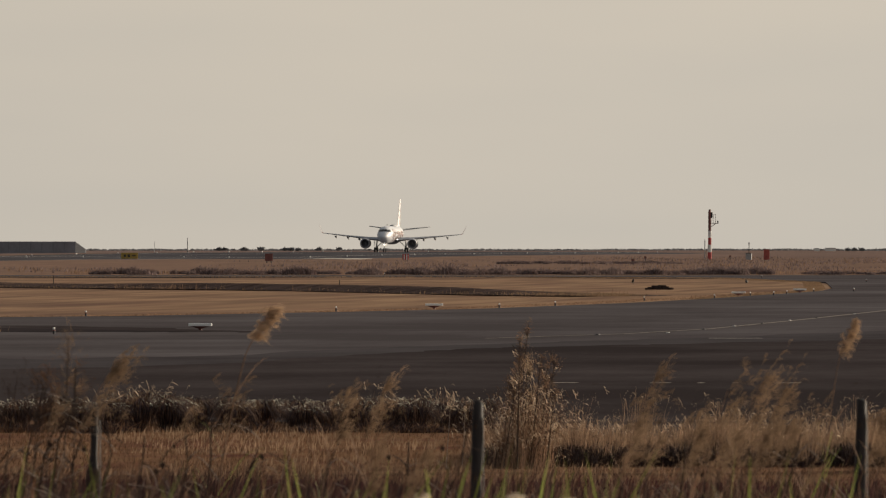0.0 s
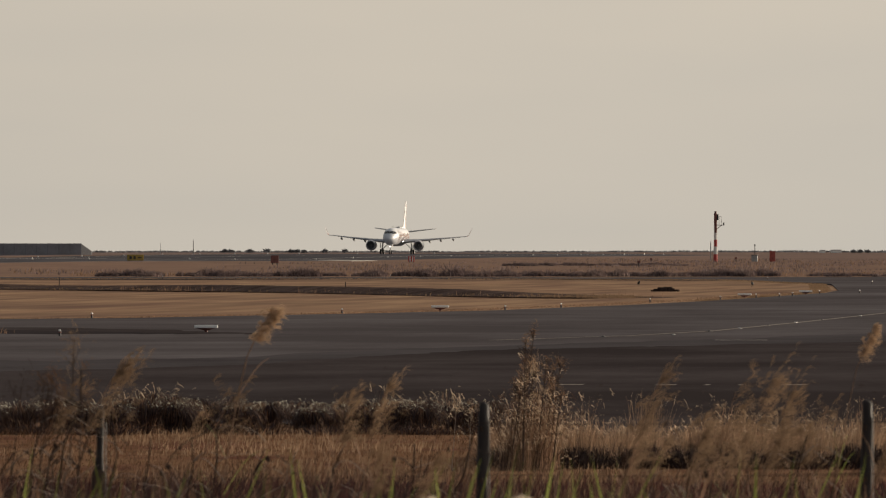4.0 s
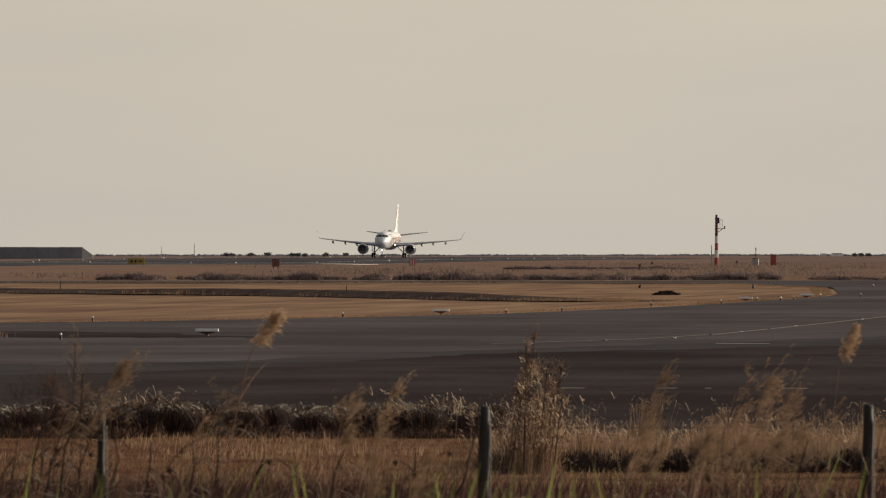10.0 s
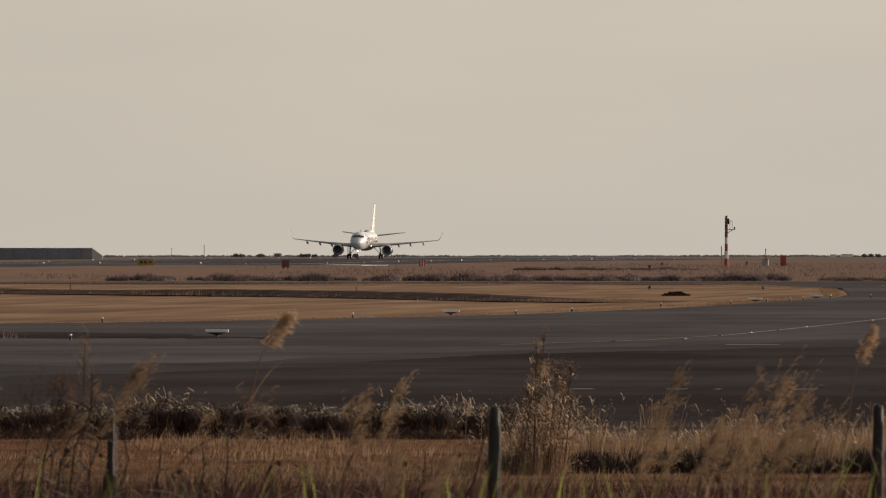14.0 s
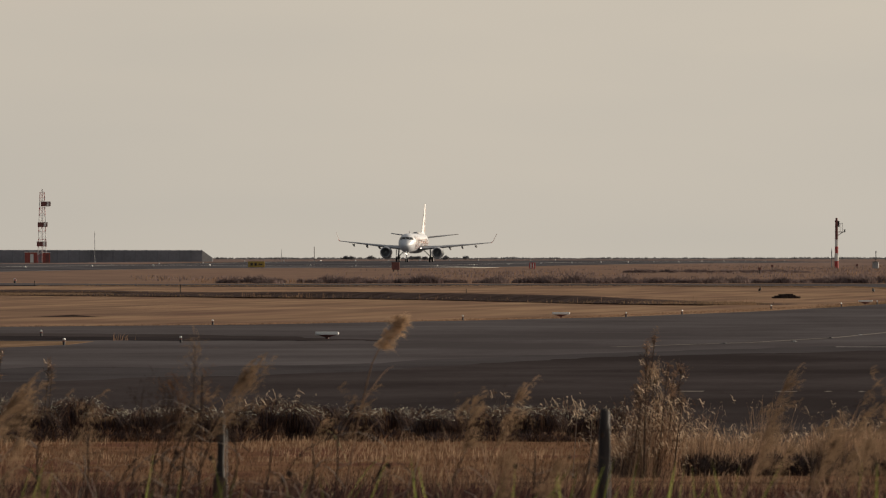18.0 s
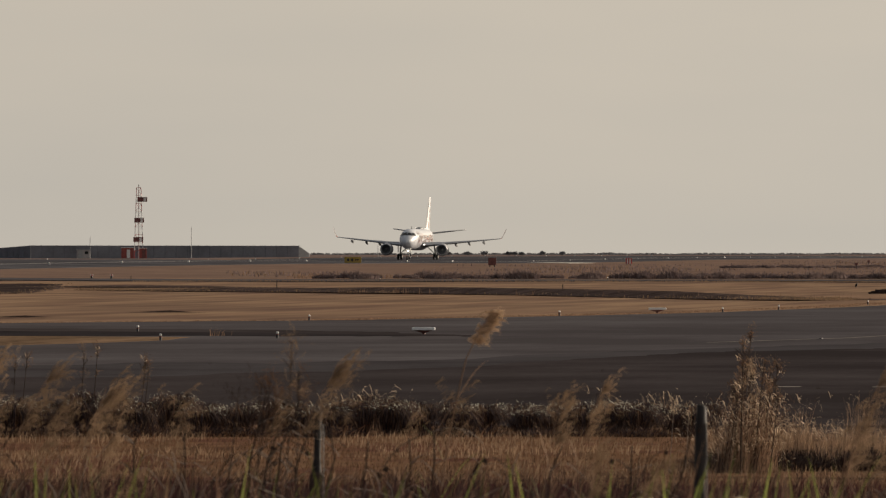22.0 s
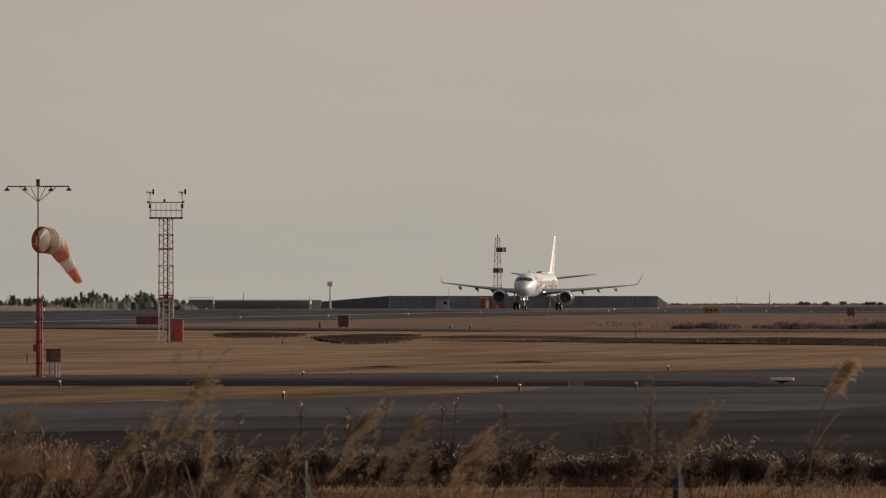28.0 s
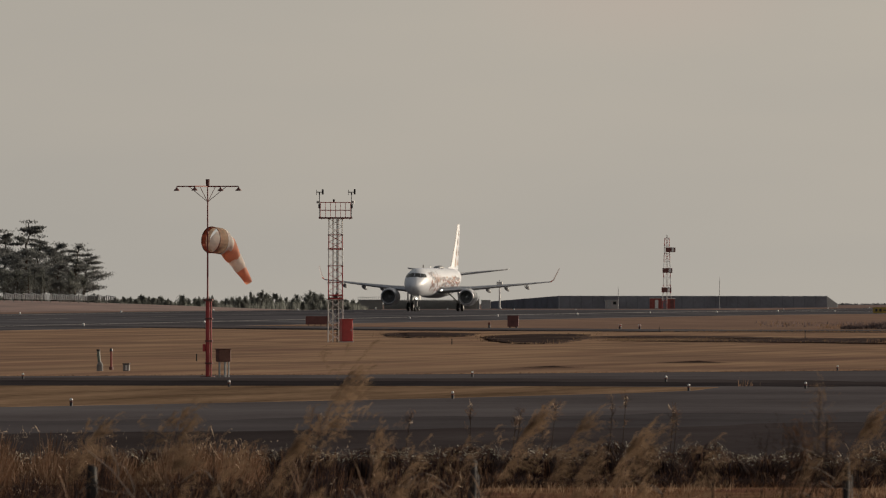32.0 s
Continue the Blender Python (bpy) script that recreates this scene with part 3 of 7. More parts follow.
        for q in (-0.26, 0.26):
            wh = part("main_wheel", loft([[(sd * 2.97 + q + dx, 17.6 + r * math.cos(2 * math.pi * i / 20), 0.5 + r * math.sin(2 * math.pi * i / 20)) for i in range(20)] for dx, r in ((-0.15, 0.34), (-0.14, 0.45), (-0.08, 0.5), (0.08, 0.5), (0.14, 0.45), (0.15, 0.34))]), RUBBER, jet, smooth=False)
            part("hub", rod((sd * 2.97 + q - 0.16, 17.6, 0.5), (sd * 2.97 + q + 0.16, 17.6, 0.5), 0.25, n=12), STEEL, wh)
    # fin
    fin = [(28.3, 34.6, 4.75, 0.20), (30.2, 35.0, 6.0, 0.17), (32.4, 35.6, 8.2, 0.13), (34.2, 36.1, 10.35, 0.09)]
    rings = []
    for a, b, z, t in fin:
        rings.append([(t * u, a + (b - a) * v, z) for u, v in ((0, 0), (1, 0.25), (1, 0.6), (0.1, 1), (-0.1, 1), (-1, 0.6), (-1, 0.25))])
    part("fin", loft(rings), AIR_WHITE, jet, smooth=False)
    part("fin_leading_edge", loft([[(u * 0.06, a - 0.08 + v * 0.22, z) for u, v in ((0, 0), (1, 1), (-1, 1))] for a, b, z, t in fin]), DARK, jet)
    part("dorsal_fillet", loft([[(0.16 * u, a + (34 - a) * v, z) for u, v in ((0, 0), (1, 0.5), (0, 1), (-1, 0.5))] for a, z in ((25.5, 4.95), (28.4, 5.3))]), AIR_WHITE, jet)
    for sd in (1, -1):
        for z, s0, w, h, p in ((5.3, 31.4, 0.7, 1.0, 4), (5.4, 33.0, 0.5, 0.8, 2), (6.5, 32.4, 0.5, 1.1, 4), (6.6, 33.8, 0.4, 0.7, 1), (7.8, 33.4, 0.45, 0.9, 4), (8.9, 34.3, 0.3, 0.7, 4)):
            bm = bmesh.new()
            t = 0.215 - (z - 4.75) * 0.0185
            bm.faces.new([bm.verts.new((sd * (t + 0.012 - (0.0185 * dz)), s0 + dy, z + dz)) for dy, dz in ((0, 0), (w, 0.1), (w * 0.9, h), (w * 0.3, h * 0.85))])
            part("fin_decoration", bm, paints[p], jet)
    # humps and aerials on the roof, nose gear, lights
    part("radome_hump", loft([circle(y, 0, 5.12 + dz, w, h, 12) for y, w, h, dz in ((18.5, 0.05, 0.03, 0), (19.2, 0.5, 0.22, 0.02), (20.8, 0.55, 0.28, 0.02), (22.0, 0.05, 0.05, 0))]), GREY, jet, smooth=True)
    part("blade_aerial", box(0.05, 0.5, 0.38, 0, 8.2, 5.06, rot=pose(0, 0, 0, -12)), DARK, jet)
    part("blade_aerial", box(0.05, 0.4, 0.3, 0, 13.4, 5.06), WHITE, jet)
    leg = part("nose_gear_leg", rod((0, 3.6, 0.35), (0, 3.5, 2.1), 0.09, n=8), STEEL, jet)
    part("nose_gear_door", box(0.04, 1.2, 0.55, 0.42, 3.3, 1.35), WHITE, leg)
    part("nose_gear_door", box(0.04, 1.2, 0.55, -0.42, 3.3, 1.35), WHITE, leg)
    part("taxi_light", bmesh_ball(0.13, (0, 3.38, 1.5)), BEACON, leg, "glowing taxi light")
    for q in (-0.2, 0.2):
        wh = part("nose_wheel", loft([[(q + dx, 3.6 + r * math.cos(2 * math.pi * i / 16), 0.31 + r * math.sin(2 * math.pi * i / 16)) for i in range(16)] for dx, r in ((-0.09, 0.2), (-0.08, 0.29), (0.08, 0.29), (0.09, 0.2))]), RUBBER, jet)
        part("hub", rod((q - 0.1, 3.6, 0.31), (q + 0.1, 3.6, 0.31), 0.15, n=10), STEEL, wh)
    part("landing_light", bmesh_ball(0.10, (1.75, 11.35, 2.5)), BEACON, jet, "glowing landing light in the wing root")
    return jet


def bmesh_ball(r, c, sub=2):
    bm = bmesh.new()
    bmesh.ops.create_icosphere(bm, subdivisions=sub, radius=r, matrix=Matrix.Translation(c))
    return bm


JET = build_airliner()


# ---- pavement details ----
def ragged(outline, steps=14, ax=0.5, ay=7.0):
    """The outline with uneven, bitten edges."""
    out = []
    for k, (a, b) in enumerate(zip(outline, outline[1:] + outline[:1])):
        for j in range(steps):
            u = j / steps
            n1, n2 = noise.noise((k * 3.1 + u * 5, 0.7, 2.0)), noise.noise((k * 2.3 + u * 6, 4.2, 1.0))
            out.append((a[0] + (b[0] - a[0]) * u + ax * n1, a[1] + (b[1] - a[1]) * u + ay * n2))
    return out


sheet("worn_strip", ragged([(-6, 162), (-13, 162), (-15.6, 188), (-30, 192.5), (-51, 217.5), (-56, 240), (-52, 262), (-40, 278), (-32, 292), (-29, 322), (-22, 352), (-14, 432), (-6.2, 440)], 10, 1.6, 8.0), asphalt("faded_sealed_asphalt", (0.106, 0.098, 0.104), (0.062, 0.056, 0.060), 4), 0.034, "faded strip of asphalt between the taxiway and its dark shoulder")
sheet("taxiway_shoulder", ragged([(-6, 161), (-13.2, 161), (-15.8, 187.5), (-30, 191.5), (-51, 216.5), (-54, 230), (-44, 242), (-34, 254), (-29.4, 275), (-28.4, 298), (-26.5, 314), (-21.9, 329), (-17.5, 344), (-12, 420), (-6.2, 420)], 10, 1.0, 5.0), TARMAC_DARK, 0.040, "dark sealed asphalt shoulder of the taxiway")
sheet("asphalt_repair", ragged([(-38.5, 368), (-46, 371), (-60, 371), (-120, 370), (-120, 404), (-75, 404), (-60, 403), (-50, 397), (-44, 386)], 10, 0.8, 3.5), TARMAC_DARK, 0.035, "dark patch of newer asphalt on the taxiway")
sheet("asphalt_repair", ragged([(-41, 368), (-46, 368.5), (-60, 368.5), (-120, 368), (-120, 391), (-75, 391), (-60, 389), (-50, 384), (-44, 376)], 10, 0.8, 2.5), asphalt("new_black_asphalt", (0.056, 0.049, 0.052), (0.026, 0.023, 0.025), 5), 0.0385, "black strip of new asphalt beside the grass island")
ribbon("centre_line", [(-29.6, 345), (-26.7, 362), (-25.4, 383), (-25.0, 428), (-24.8, 488), (-24.8, 700), (-24.8, 1200)], 0.22, LINE_Y, 0.042, "faded yellow taxiway centre line")
ribbon("painted_dash", [(-22.95, 346.2), (-21.35, 346.3)], 1.1, LINE, 0.042, "worn white painted dash on asphalt")
for x, w in ((-18.95, 0.55), (-16.9, 0.42), (-15.9, 0.12), (-15.2, 0.1), (-14.3, 0.5)):
    ribbon("painted_dash", [(x, 236.6), (x + w, 236.6)], 1.0, LINE_Y, 0.044, "worn white painted dash on asphalt")
for side in (-22.3, 22.3):
    ribbon("runway_edge_line", [(RUNWAY_X + side, y) for y in range(520, 2630, 30)], 0.9, LINE, 0.04, "white painted runway edge line")
for k in range(24):
    y = 900 + k * 60
    ribbon("runway_centre_dash", [(RUNWAY_X, y), (RUNWAY_X, y + 15), (RUNWAY_X, y + 30)], 0.45, LINE, 0.04, "white painted runway centre dash")
# pale sheet laid down to imitate a mirage's reflection on the runway
sheet("concrete_pad", [(-180, 1770), (-173.5, 1770), (-173.5, 1812), (-180, 1812)], mat("pale_mirage", (0.45, 0.42, 0.37), 0.8, vary=0.1), 0.05, "pale patch painted for a mirage at the runway's edge", step=40)
def rounded(outline, times=3):
    """The outline with its corners cut off again and again."""
    for _ in range(times):
        outline = [q for a, b in zip(outline, outline[1:] + outline[:1]) for q in ((a[0] * 0.75 + b[0] * 0.25, a[1] * 0.75 + b[1] * 0.25), (a[0] * 0.25 + b[0] * 0.75, a[1] * 0.25 + b[1] * 0.75))]
    return outline


# dark sheets laid just over the field
sheet("bare_ground", ragged(rounded([(-132, 824), (-125.4, 802), (-135, 887), (-145, 929), (-147, 914)]), 4, 0.9, 7.0), mat("dark_patch_ground", (0.072, 0.054, 0.050), 0.95, vary=0.3, scale=0.2, fine=1.0, bump=0.4, stretch=(1, 0.2, 1), spec=0.0), 0.012, "dark patch of ground beside the grass", category="ground")
sheet("bare_ground", ragged(rounded([(-126, 825), (-107, 715), (-103.7, 706.5), (-110, 760), (-113.6, 792), (-126.5, 888), (-131.7, 888)]), 4, 0.9, 7.0), mat("dark_patch_ground", (0, 0, 0)), 0.012, "dark patch of ground beside the grass", category="ground")


def bank(name, pts, h, w, label, material=None):
    """A low ditch bank: it rises steeply on the near side and runs out behind."""
    bm = bmesh.new()
    rows = []
    for i, (x, y) in enumerate(pts):
        a, b = pts[max(i - 1, 0)], pts[min(i + 1, len(pts) - 1)]
        t = Vector((b[0] - a[0], b[1] - a[1])).normalized()
        nx, ny = (-t.y, t.x) if t.x > 0 else (t.y, -t.x)
        f = min(1.0, 3.0 * min(i, len(pts) - 1 - i) / len(pts))
        rows.append([bm.verts.new((x + nx * q, y + ny * q, gz(x, y) + z * h * f - 0.02)) for q, z in ((-1.6, 0), (-0.2, 0.75 + 0.2 * noise.noise((x * 0.3, y * 0.3, 1))), (0.5, 1.0), (w, 0.0))])
    for a, b in zip(rows, rows[1:]):
        for j in range(3):
            bm.faces.new((a[j], b[j], b[j + 1], a[j + 1]))
    bmesh.ops.recalc_face_normals(bm, faces=bm.faces)
    for fc in bm.faces:
        fc.normal_update()
        if fc.normal.z < 0:
            fc.normal_flip()
    return tagged(part(name, bm, material or SOIL), label, "bank", kind="structure")


def between(pts, k):
    out = []
    for a, b in zip(pts, pts[1:]):
        for i in range(k):
            u = i / k
            out.append((a[0] + (b[0] - a[0]) * u, a[1] + (b[1] - a[1]) * u))
    return out + [pts[-1]]


PEAT = mat("very_dark_soil", (0.055, 0.040, 0.036), 0.95, vary=0.3, scale=0.8, fine=6, bump=0.4, spec=0.0)
bank("ditch_bank", between([(-107.6, 764), (-95.9, 746.8), (-80, 721), (-67.9, 688.3), (-58.3, 654), (-51.8, 637.6), (-46.2, 628)], 14), 0.38, 6, "dark earth bank of a drainage ditch in the grass")
heap = thing("rubble_heap", on(-50.27, 712.2), "low heap of dark broken blocks in the grass", "rubble")
for k, (x, y, z, a, b, c, turn) in enumerate(((-0.55, 0.0, 0.0, 0.42, 0.4, 0.17, 6), (-0.12, -0.1, 0.0, 0.46, 0.36, 0.22, -9), (0.32, 0.05, 0.0, 0.44, 0.4, 0.2, 12), (0.68, -0.05, 0.0, 0.3, 0.3, 0.13, -20), (-0.3, 0.1, 0.16, 0.4, 0.34, 0.1, 15), (0.15, 0.0, 0.19, 0.5, 0.3, 0.09, -5), (-0.8, -0.1, 0.0, 0.2, 0.2, 0.1, 30))):
    part("block", box(a, b, c, x, y, z - 0.02, 0.025, rot=Matrix.Rotation(radians(turn), 4, 'Z')), PEAT, heap)
bank("drain_bank", between([(-70.2, 475), (-69.3, 474.5), (-68.4, 475)], 5), 0.06, 0.6, "low dark earth mound in the grass", PEAT)
bank("drain_bank", between([(-68.7, 509), (-67.7, 508.3), (-66.7, 509)], 5), 0.085, 0.6, "low dark earth mound in the grass", PEAT)
bank("ditch_bank", between([(-121, 823), (-110, 815), (-100, 806)], 8), 0.15, 5, "dark earth bank of a drainage ditch in the grass")


# ---- airfield furniture ----
def edge_light():
    t = thing("edge_light", Matrix(), "low white-topped taxiway edge light on asphalt", "edge light", "edge lights of the taxiway")
    part("stem", rod((0, 0, 0), (0, 0, 0.12), 0.04, n=8), DARK, t)
    part("collar", rod((0, 0, 0.10), (0, 0, 0.14), 0.05, n=10), DARKRED, t)
    part("lens", loft([circle_z(0, 0, z, r, 10) for z, r in ((0.15, 0.040), (0.18, 0.042), (0.205, 0.034), (0.215, 0.012))]), WHITE, t, "white dome lens")
    return t


def circle_z(cx, cy, z, r, n=12):
    return [(cx + r * math.cos(2 * math.pi * i / n), cy + r * math.sin(2 * math.pi * i / n), z) for i in range(n)]


LIGHTS = [(-54, 447), (-44.5, 360), (-47.2, 477.5), (-42.5, 502.5), (-41.6, 522), (-41, 570), (-39.1, 594), (-39, 622), (-38.1, 628), (-38.1, 640), (-38.2, 668), (-36.3, 676)]
LIGHTS += [(-52.6, 387), (-47.0, 351), (-56.6, 299.7), (-63.6, 364), (-50, 323), (-62.6, 409), (-76.5, 396), (-44.2, 840), (-58, 940), (-95, 1004), (-150, 1006), (-110, 960)]
first = None
for x, y in LIGHTS:
    if first is None:
        first = edge_light()
        first.matrix_basis = on(x, y, 0, 0.03)
    else:
        copy_thing(first, on(x, y, 0, 0.03))


# small raised lights along the centre line
for i, b in enumerate((4.001, 3.822, 3.673, 3.53, 3.395, 3.263, 3.072, 4.35)):
    y = float(np.interp(b, [3.0, 3.3, 3.62, 4.0, 4.9], [470, 434, 398, 366, 345]))
    t = thing("centre_light", on(-y * math.tan(radians(b)), y, 0, 0.035), "low dark flush light on the taxiway centre line", "taxiway light", "centre lights of the taxiway")
    part("rim", rod((0, 0, 0), (0, 0, 0.012), 0.13, 0.11, 10), DARK, t)
    part("lens", rod((0.02, 0, 0.01), (0.02, 0, 0.03), 0.06, 0.05, 8), DARK if i % 2 else WHITE, t)


def runway_light(m):
    t = thing("runway_light", m, "small white runway edge light beside dark asphalt", "edge light", "edge lights of the runway")
    part("base", rod((0, 0, 0), (0, 0, 0.12), 0.12, n=8), GREY, t)
    part("lens", loft([circle_z(0, 0, z, r, 8) for z, r in ((0.12, 0.08), (0.18, 0.09), (0.24, 0.07), (0.26, 0.02))]), WHITE, t, "white lens")
    return t


one = runway_light(on(RUNWAY_X + 26, 800))
for k in range(1, 31):
    copy_thing(one, on(RUNWAY_X + 26, 800 + 60 * k))
for k in range(31):
    copy_thing(one, on(RUNWAY_X - 26, 800 + 60 * k))


def marker_board(m):
    """A white-topped T-shaped board on a red foot."""
    t = thing("marker_board", m, "low white board on a dark red foot beside the taxiway", "marker", "marker boards along the taxiway")
    part("board", box(0.76, 0.4, 0.095, 0, 0, 0.135, 0.012), mat("clean_white_board", (0.90, 0.90, 0.89), 0.3, vary=0.03), t, "flat white board")
    part("tray", loft([[(sx * a, sy * b, z) for sx, sy in ((-1, -1), (1, -1), (1, 1), (-1, 1))] for a, b, z in ((0.10, 0.10, 0.06), (0.30, 0.17, 0.133))]), DARKRED, t)
    part("foot", rod((0, 0, 0), (0, 0, 0.08), 0.06, n=8), DARKRED, t)
    return t


mb = marker_board(on(-41.7, 376.5, 3, 0.03))
for x, y in ((-44.9, 497.4), (-39.5, 620), (-38.6, 661)):
    copy_thing(mb, on(x, y, 3, 0.03))


def marker_cabinet(m, w, h, material, label, legs=0.25):
    t = thing("marker_cabinet", m, label, "cabinet")
    part("body", box(w, 0.35, h - legs, 0, 0, legs, 0.03), material, t)
    part("lid", box(w + 0.08, 0.43, 0.05, 0, 0, h, 0.01), material, t)
    for q in (-1, 1):
        part("leg", box(0.12, 0.16, legs + 0.05, q * w * 0.28, 0, 0), DARK, t)
        part("hinge", box(0.03, 0.03, 0.12, q * (w / 2 - 0.06), -0.185, legs + (h - legs) * 0.6), DARK, t)
    return t


marker_cabinet(on(-149.8, 1002.4, 4), 0.98, 1.2, DARKRED, "dark red sign cabinet on short legs in grass")
marker_cabinet(on(-159.2, 1520, 4), 1.05, 1.2, DARKRED, "dark red sign cabinet on short legs in grass")
# this cabinet's red is dulled to put haze into it
marker_cabinet(on(-117.2, 1912.4, 4), 0.95, 1.8, mat("dull_red_paint", (0.34, 0.075, 0.06), 0.6, vary=0.2, scale=2), "tall red equipment cabinet in dry grass", 0.1)
marker_cabinet(on(-163.5, 1762.4, 4), 0.95, 0.95, RED, "red and white striped marker box by the runway", 0.1)
for k in (-0.2, 0.18):
    bm = box(0.16, 0.02, 0.8, k, -0.19, 0.12)
    ob = part("white_stripe", bm, WHITE)
    ob.parent = [o for o in bpy.data.objects if o.name.startswith("marker_cabinet") and "striped" in o.get("label", "")][0]
for x, y in ((-142.5, 1018), (-141.0, 1020)):
    t = thing("marker_light", on(x, y), "small red and white marker light in grass", "marker light")
    part("post", rod((0, 0, 0), (0, 0, 0.3), 0.1, n=8), DARK, t)
    part("head", box(0.22, 0.16, 0.2, 0, 0, 0.24, 0.02), WHITE, t)
    part("red_face", box(0.12, 0.02, 0.16, 0.04, -0.09, 0.26), RED, t)
t = thing("marker_light", on(-157, 1036), "small red and white marker light in grass", "marker light")
part("post", rod((0, 0, 0), (0, 0, 0.35), 0.1, n=8), DARK, t)
part("head", box(0.2, 0.2, 0.2, 0, 0, 0.3, 0.02), DARKRED, t)


def taxi_sign(m):
    t = thing("taxiway_sign", m, "yellow taxiway sign with dark lettering on short legs", "sign")
    part("panel", box(2.2, 0.25, 0.78, 0, 0, 0.1, 0.02), YELLOW, t)
    for x, w in ((-0.62, 0.3), (-0.1, 0.3), (0.55, 0.5)):
        part("lettering_bar", box(w, 0.012, 0.34 if x < 0.5 else 0.16, x, -0.135, 0.32 if x < 0.5 else 0.41), DARK, t)
    for x in (-0.8, 0.8):
        part("leg", box(0.1, 0.2, 0.14, x, 0, 0), DARK, t)
    return t


taxi_sign(on(-176, 1504.7, 4))

# board behind the wind tower
t = thing("sign_board", on(*spot(9.4709, 1040), 8), "wide dark red sign board on four short legs", "sign")
part("panel", box(2.15, 0.12, 0.75, 0, 0, 0.15, 0.02), DARKRED, t)
for x in (-0.8, -0.25, 0.3, 0.85):
    part("leg", box(0.07, 0.07, 0.18, x, 0, 0), DARK, t)


# ---- windsock ----
def build_windsock():
    t = thing("windsock", on(-72.1, 408.2), "orange and white windsock on a red pole with lamp arms", "windsock")
    part("lower_mast", rod((0, 0, 0), (0, 0, 2.8), 0.078, 0.072, 12), RED, t, "thick red lower mast")
    part("conduit", rod((0.125, 0, 0.0), (0.125, 0, 2.75), 0.03, n=8), RED, t)
    part("base_plate", rod((0, 0, 0), (0, 0, 0.06), 0.26, n=10), DARKRED, t)
    for z in (0.5, 1.3, 2.1):
        part("clamp", box(0.27, 0.2, 0.05, 0.05, 0, z), DARKRED, t)
    part("clamp", box(0.32, 0.22, 0.08, 0.03, 0, 2.76), DARKRED, t)
    part("junction_box", box(0.10, 0.12, 0.26, -0.12, -0.03, 0.95, 0.01), RED, t)
    part("upper_mast", rod((0, 0, 2.8), (0, 0, 6.95), 0.034, 0.024, 8), mat("dull_mast_red", (0.30, 0.06, 0.052), 0.5, vary=0.15, scale=2), t, "thin red upper mast")
    part("top_light", rod((0, 0, 6.9), (0, 0, 7.14), 0.065, 0.075, 10), DARKRED, t)
    for a in (0, 90):
        c, s = math.cos(radians(a + 2)), math.sin(radians(a + 2))
        if a:
            c, s = 0.25, 0.97
        part("lamp_arm", rod((-1.12 * c, -1.12 * s, 6.88), (1.12 * c, 1.12 * s, 6.88), 0.022, n=6), mat("dull_mast_red", (0, 0, 0)), t)
        for q in (-1, 1):
            part("arm_brace", rod((0.66 * q * c, 0.66 * q * s, 6.86), (0, 0, 6.32), 0.012, n=5), DARKRED, t)
            lamp = part("lamp", loft([circle_z(1.12 * q * c, 1.12 * q * s, z, r, 10) for z, r in ((6.84, 0.03), (6.80, 0.05), (6.76, 0.10), (6.72, 0.12))]), DARKRED, t)
            part("lamp_hanger", rod((1.12 * q * c, 1.12 * q * s, 6.82), (1.12 * q * c, 1.12 * q * s, 6.88), 0.014, n=5), DARKRED, lamp)
    # the sock, in rigid pieces that swing: a frame with its first bands, then three limp bands
    segs = []
    # orange cloth painted pale to stand for sun shining through
    frame_pc = part("sock_frame", loft([circle(y, 0, 0, 0.475, 0.475, 24) for y in (0.0, 0.42)], cap=False), mat("sunlit_orange_cloth", (0.86, 0.64, 0.46), 0.8, vary=0.2, scale=3, trans=0.6), t, "stiff orange mouth of the sock, coloured pale as in sunlight")
    # inner layer added so that the inside of the mouth shows darker red
    part("lining", loft([circle(y, 0, 0, 0.466, 0.466, 24) for y in (0.0, 0.21)], cap=False), mat("red_lining_cloth", (0.50, 0.14, 0.09), 0.8, vary=0.2, scale=3, trans=0.5), frame_pc, "red-orange lining of the mouth")
    part("hoop", loft([[(r * math.cos(2 * math.pi * i / 24), y, r * math.sin(2 * math.pi * i / 24)) for i in range(24)] for r, y in ((0.475, -0.015), (0.488, -0.01), (0.488, 0.015), (0.475, 0.02))], cap=False), DARKRED, frame_pc)
    part("second_hoop", loft([circle(y, 0, 0, 0.479, 0.479, 24) for y in (0.41, 0.425)], cap=False), DARKRED, frame_pc)
    segs.append(frame_pc)
    for r0, r1, L, m, nm in ((0.46, 0.37, 0.42, CLOTH, "white"), (0.38, 0.28, 0.62, ORANGE, "orange"), (0.285, 0.21, 0.56, CLOTH, "white"), (0.215, 0.13, 0.66, ORANGE, "orange")):
        rings = []
        for i in range(9):
            u = i / 8
            r = r0 + (r1 - r0) * u
            rings.append([(r * (1 + 0.05 * math.sin(3 * a + 5 * u + r0 * 9) + 0.03 * math.sin(7 * a + 11 * u)) * math.cos(a), L * u, r * (1 + 0.05 * math.sin(3 * a + 5 * u + r0 * 9)) * math.sin(a)) for a in [2 * math.pi * j / 24 for j in range(24)]])
        segs.append(part("sock_band", loft(rings, cap=False), m, t, "limp %s cloth band of the sock" % nm, smooth=True))
    return segs


SOCK = build_windsock()

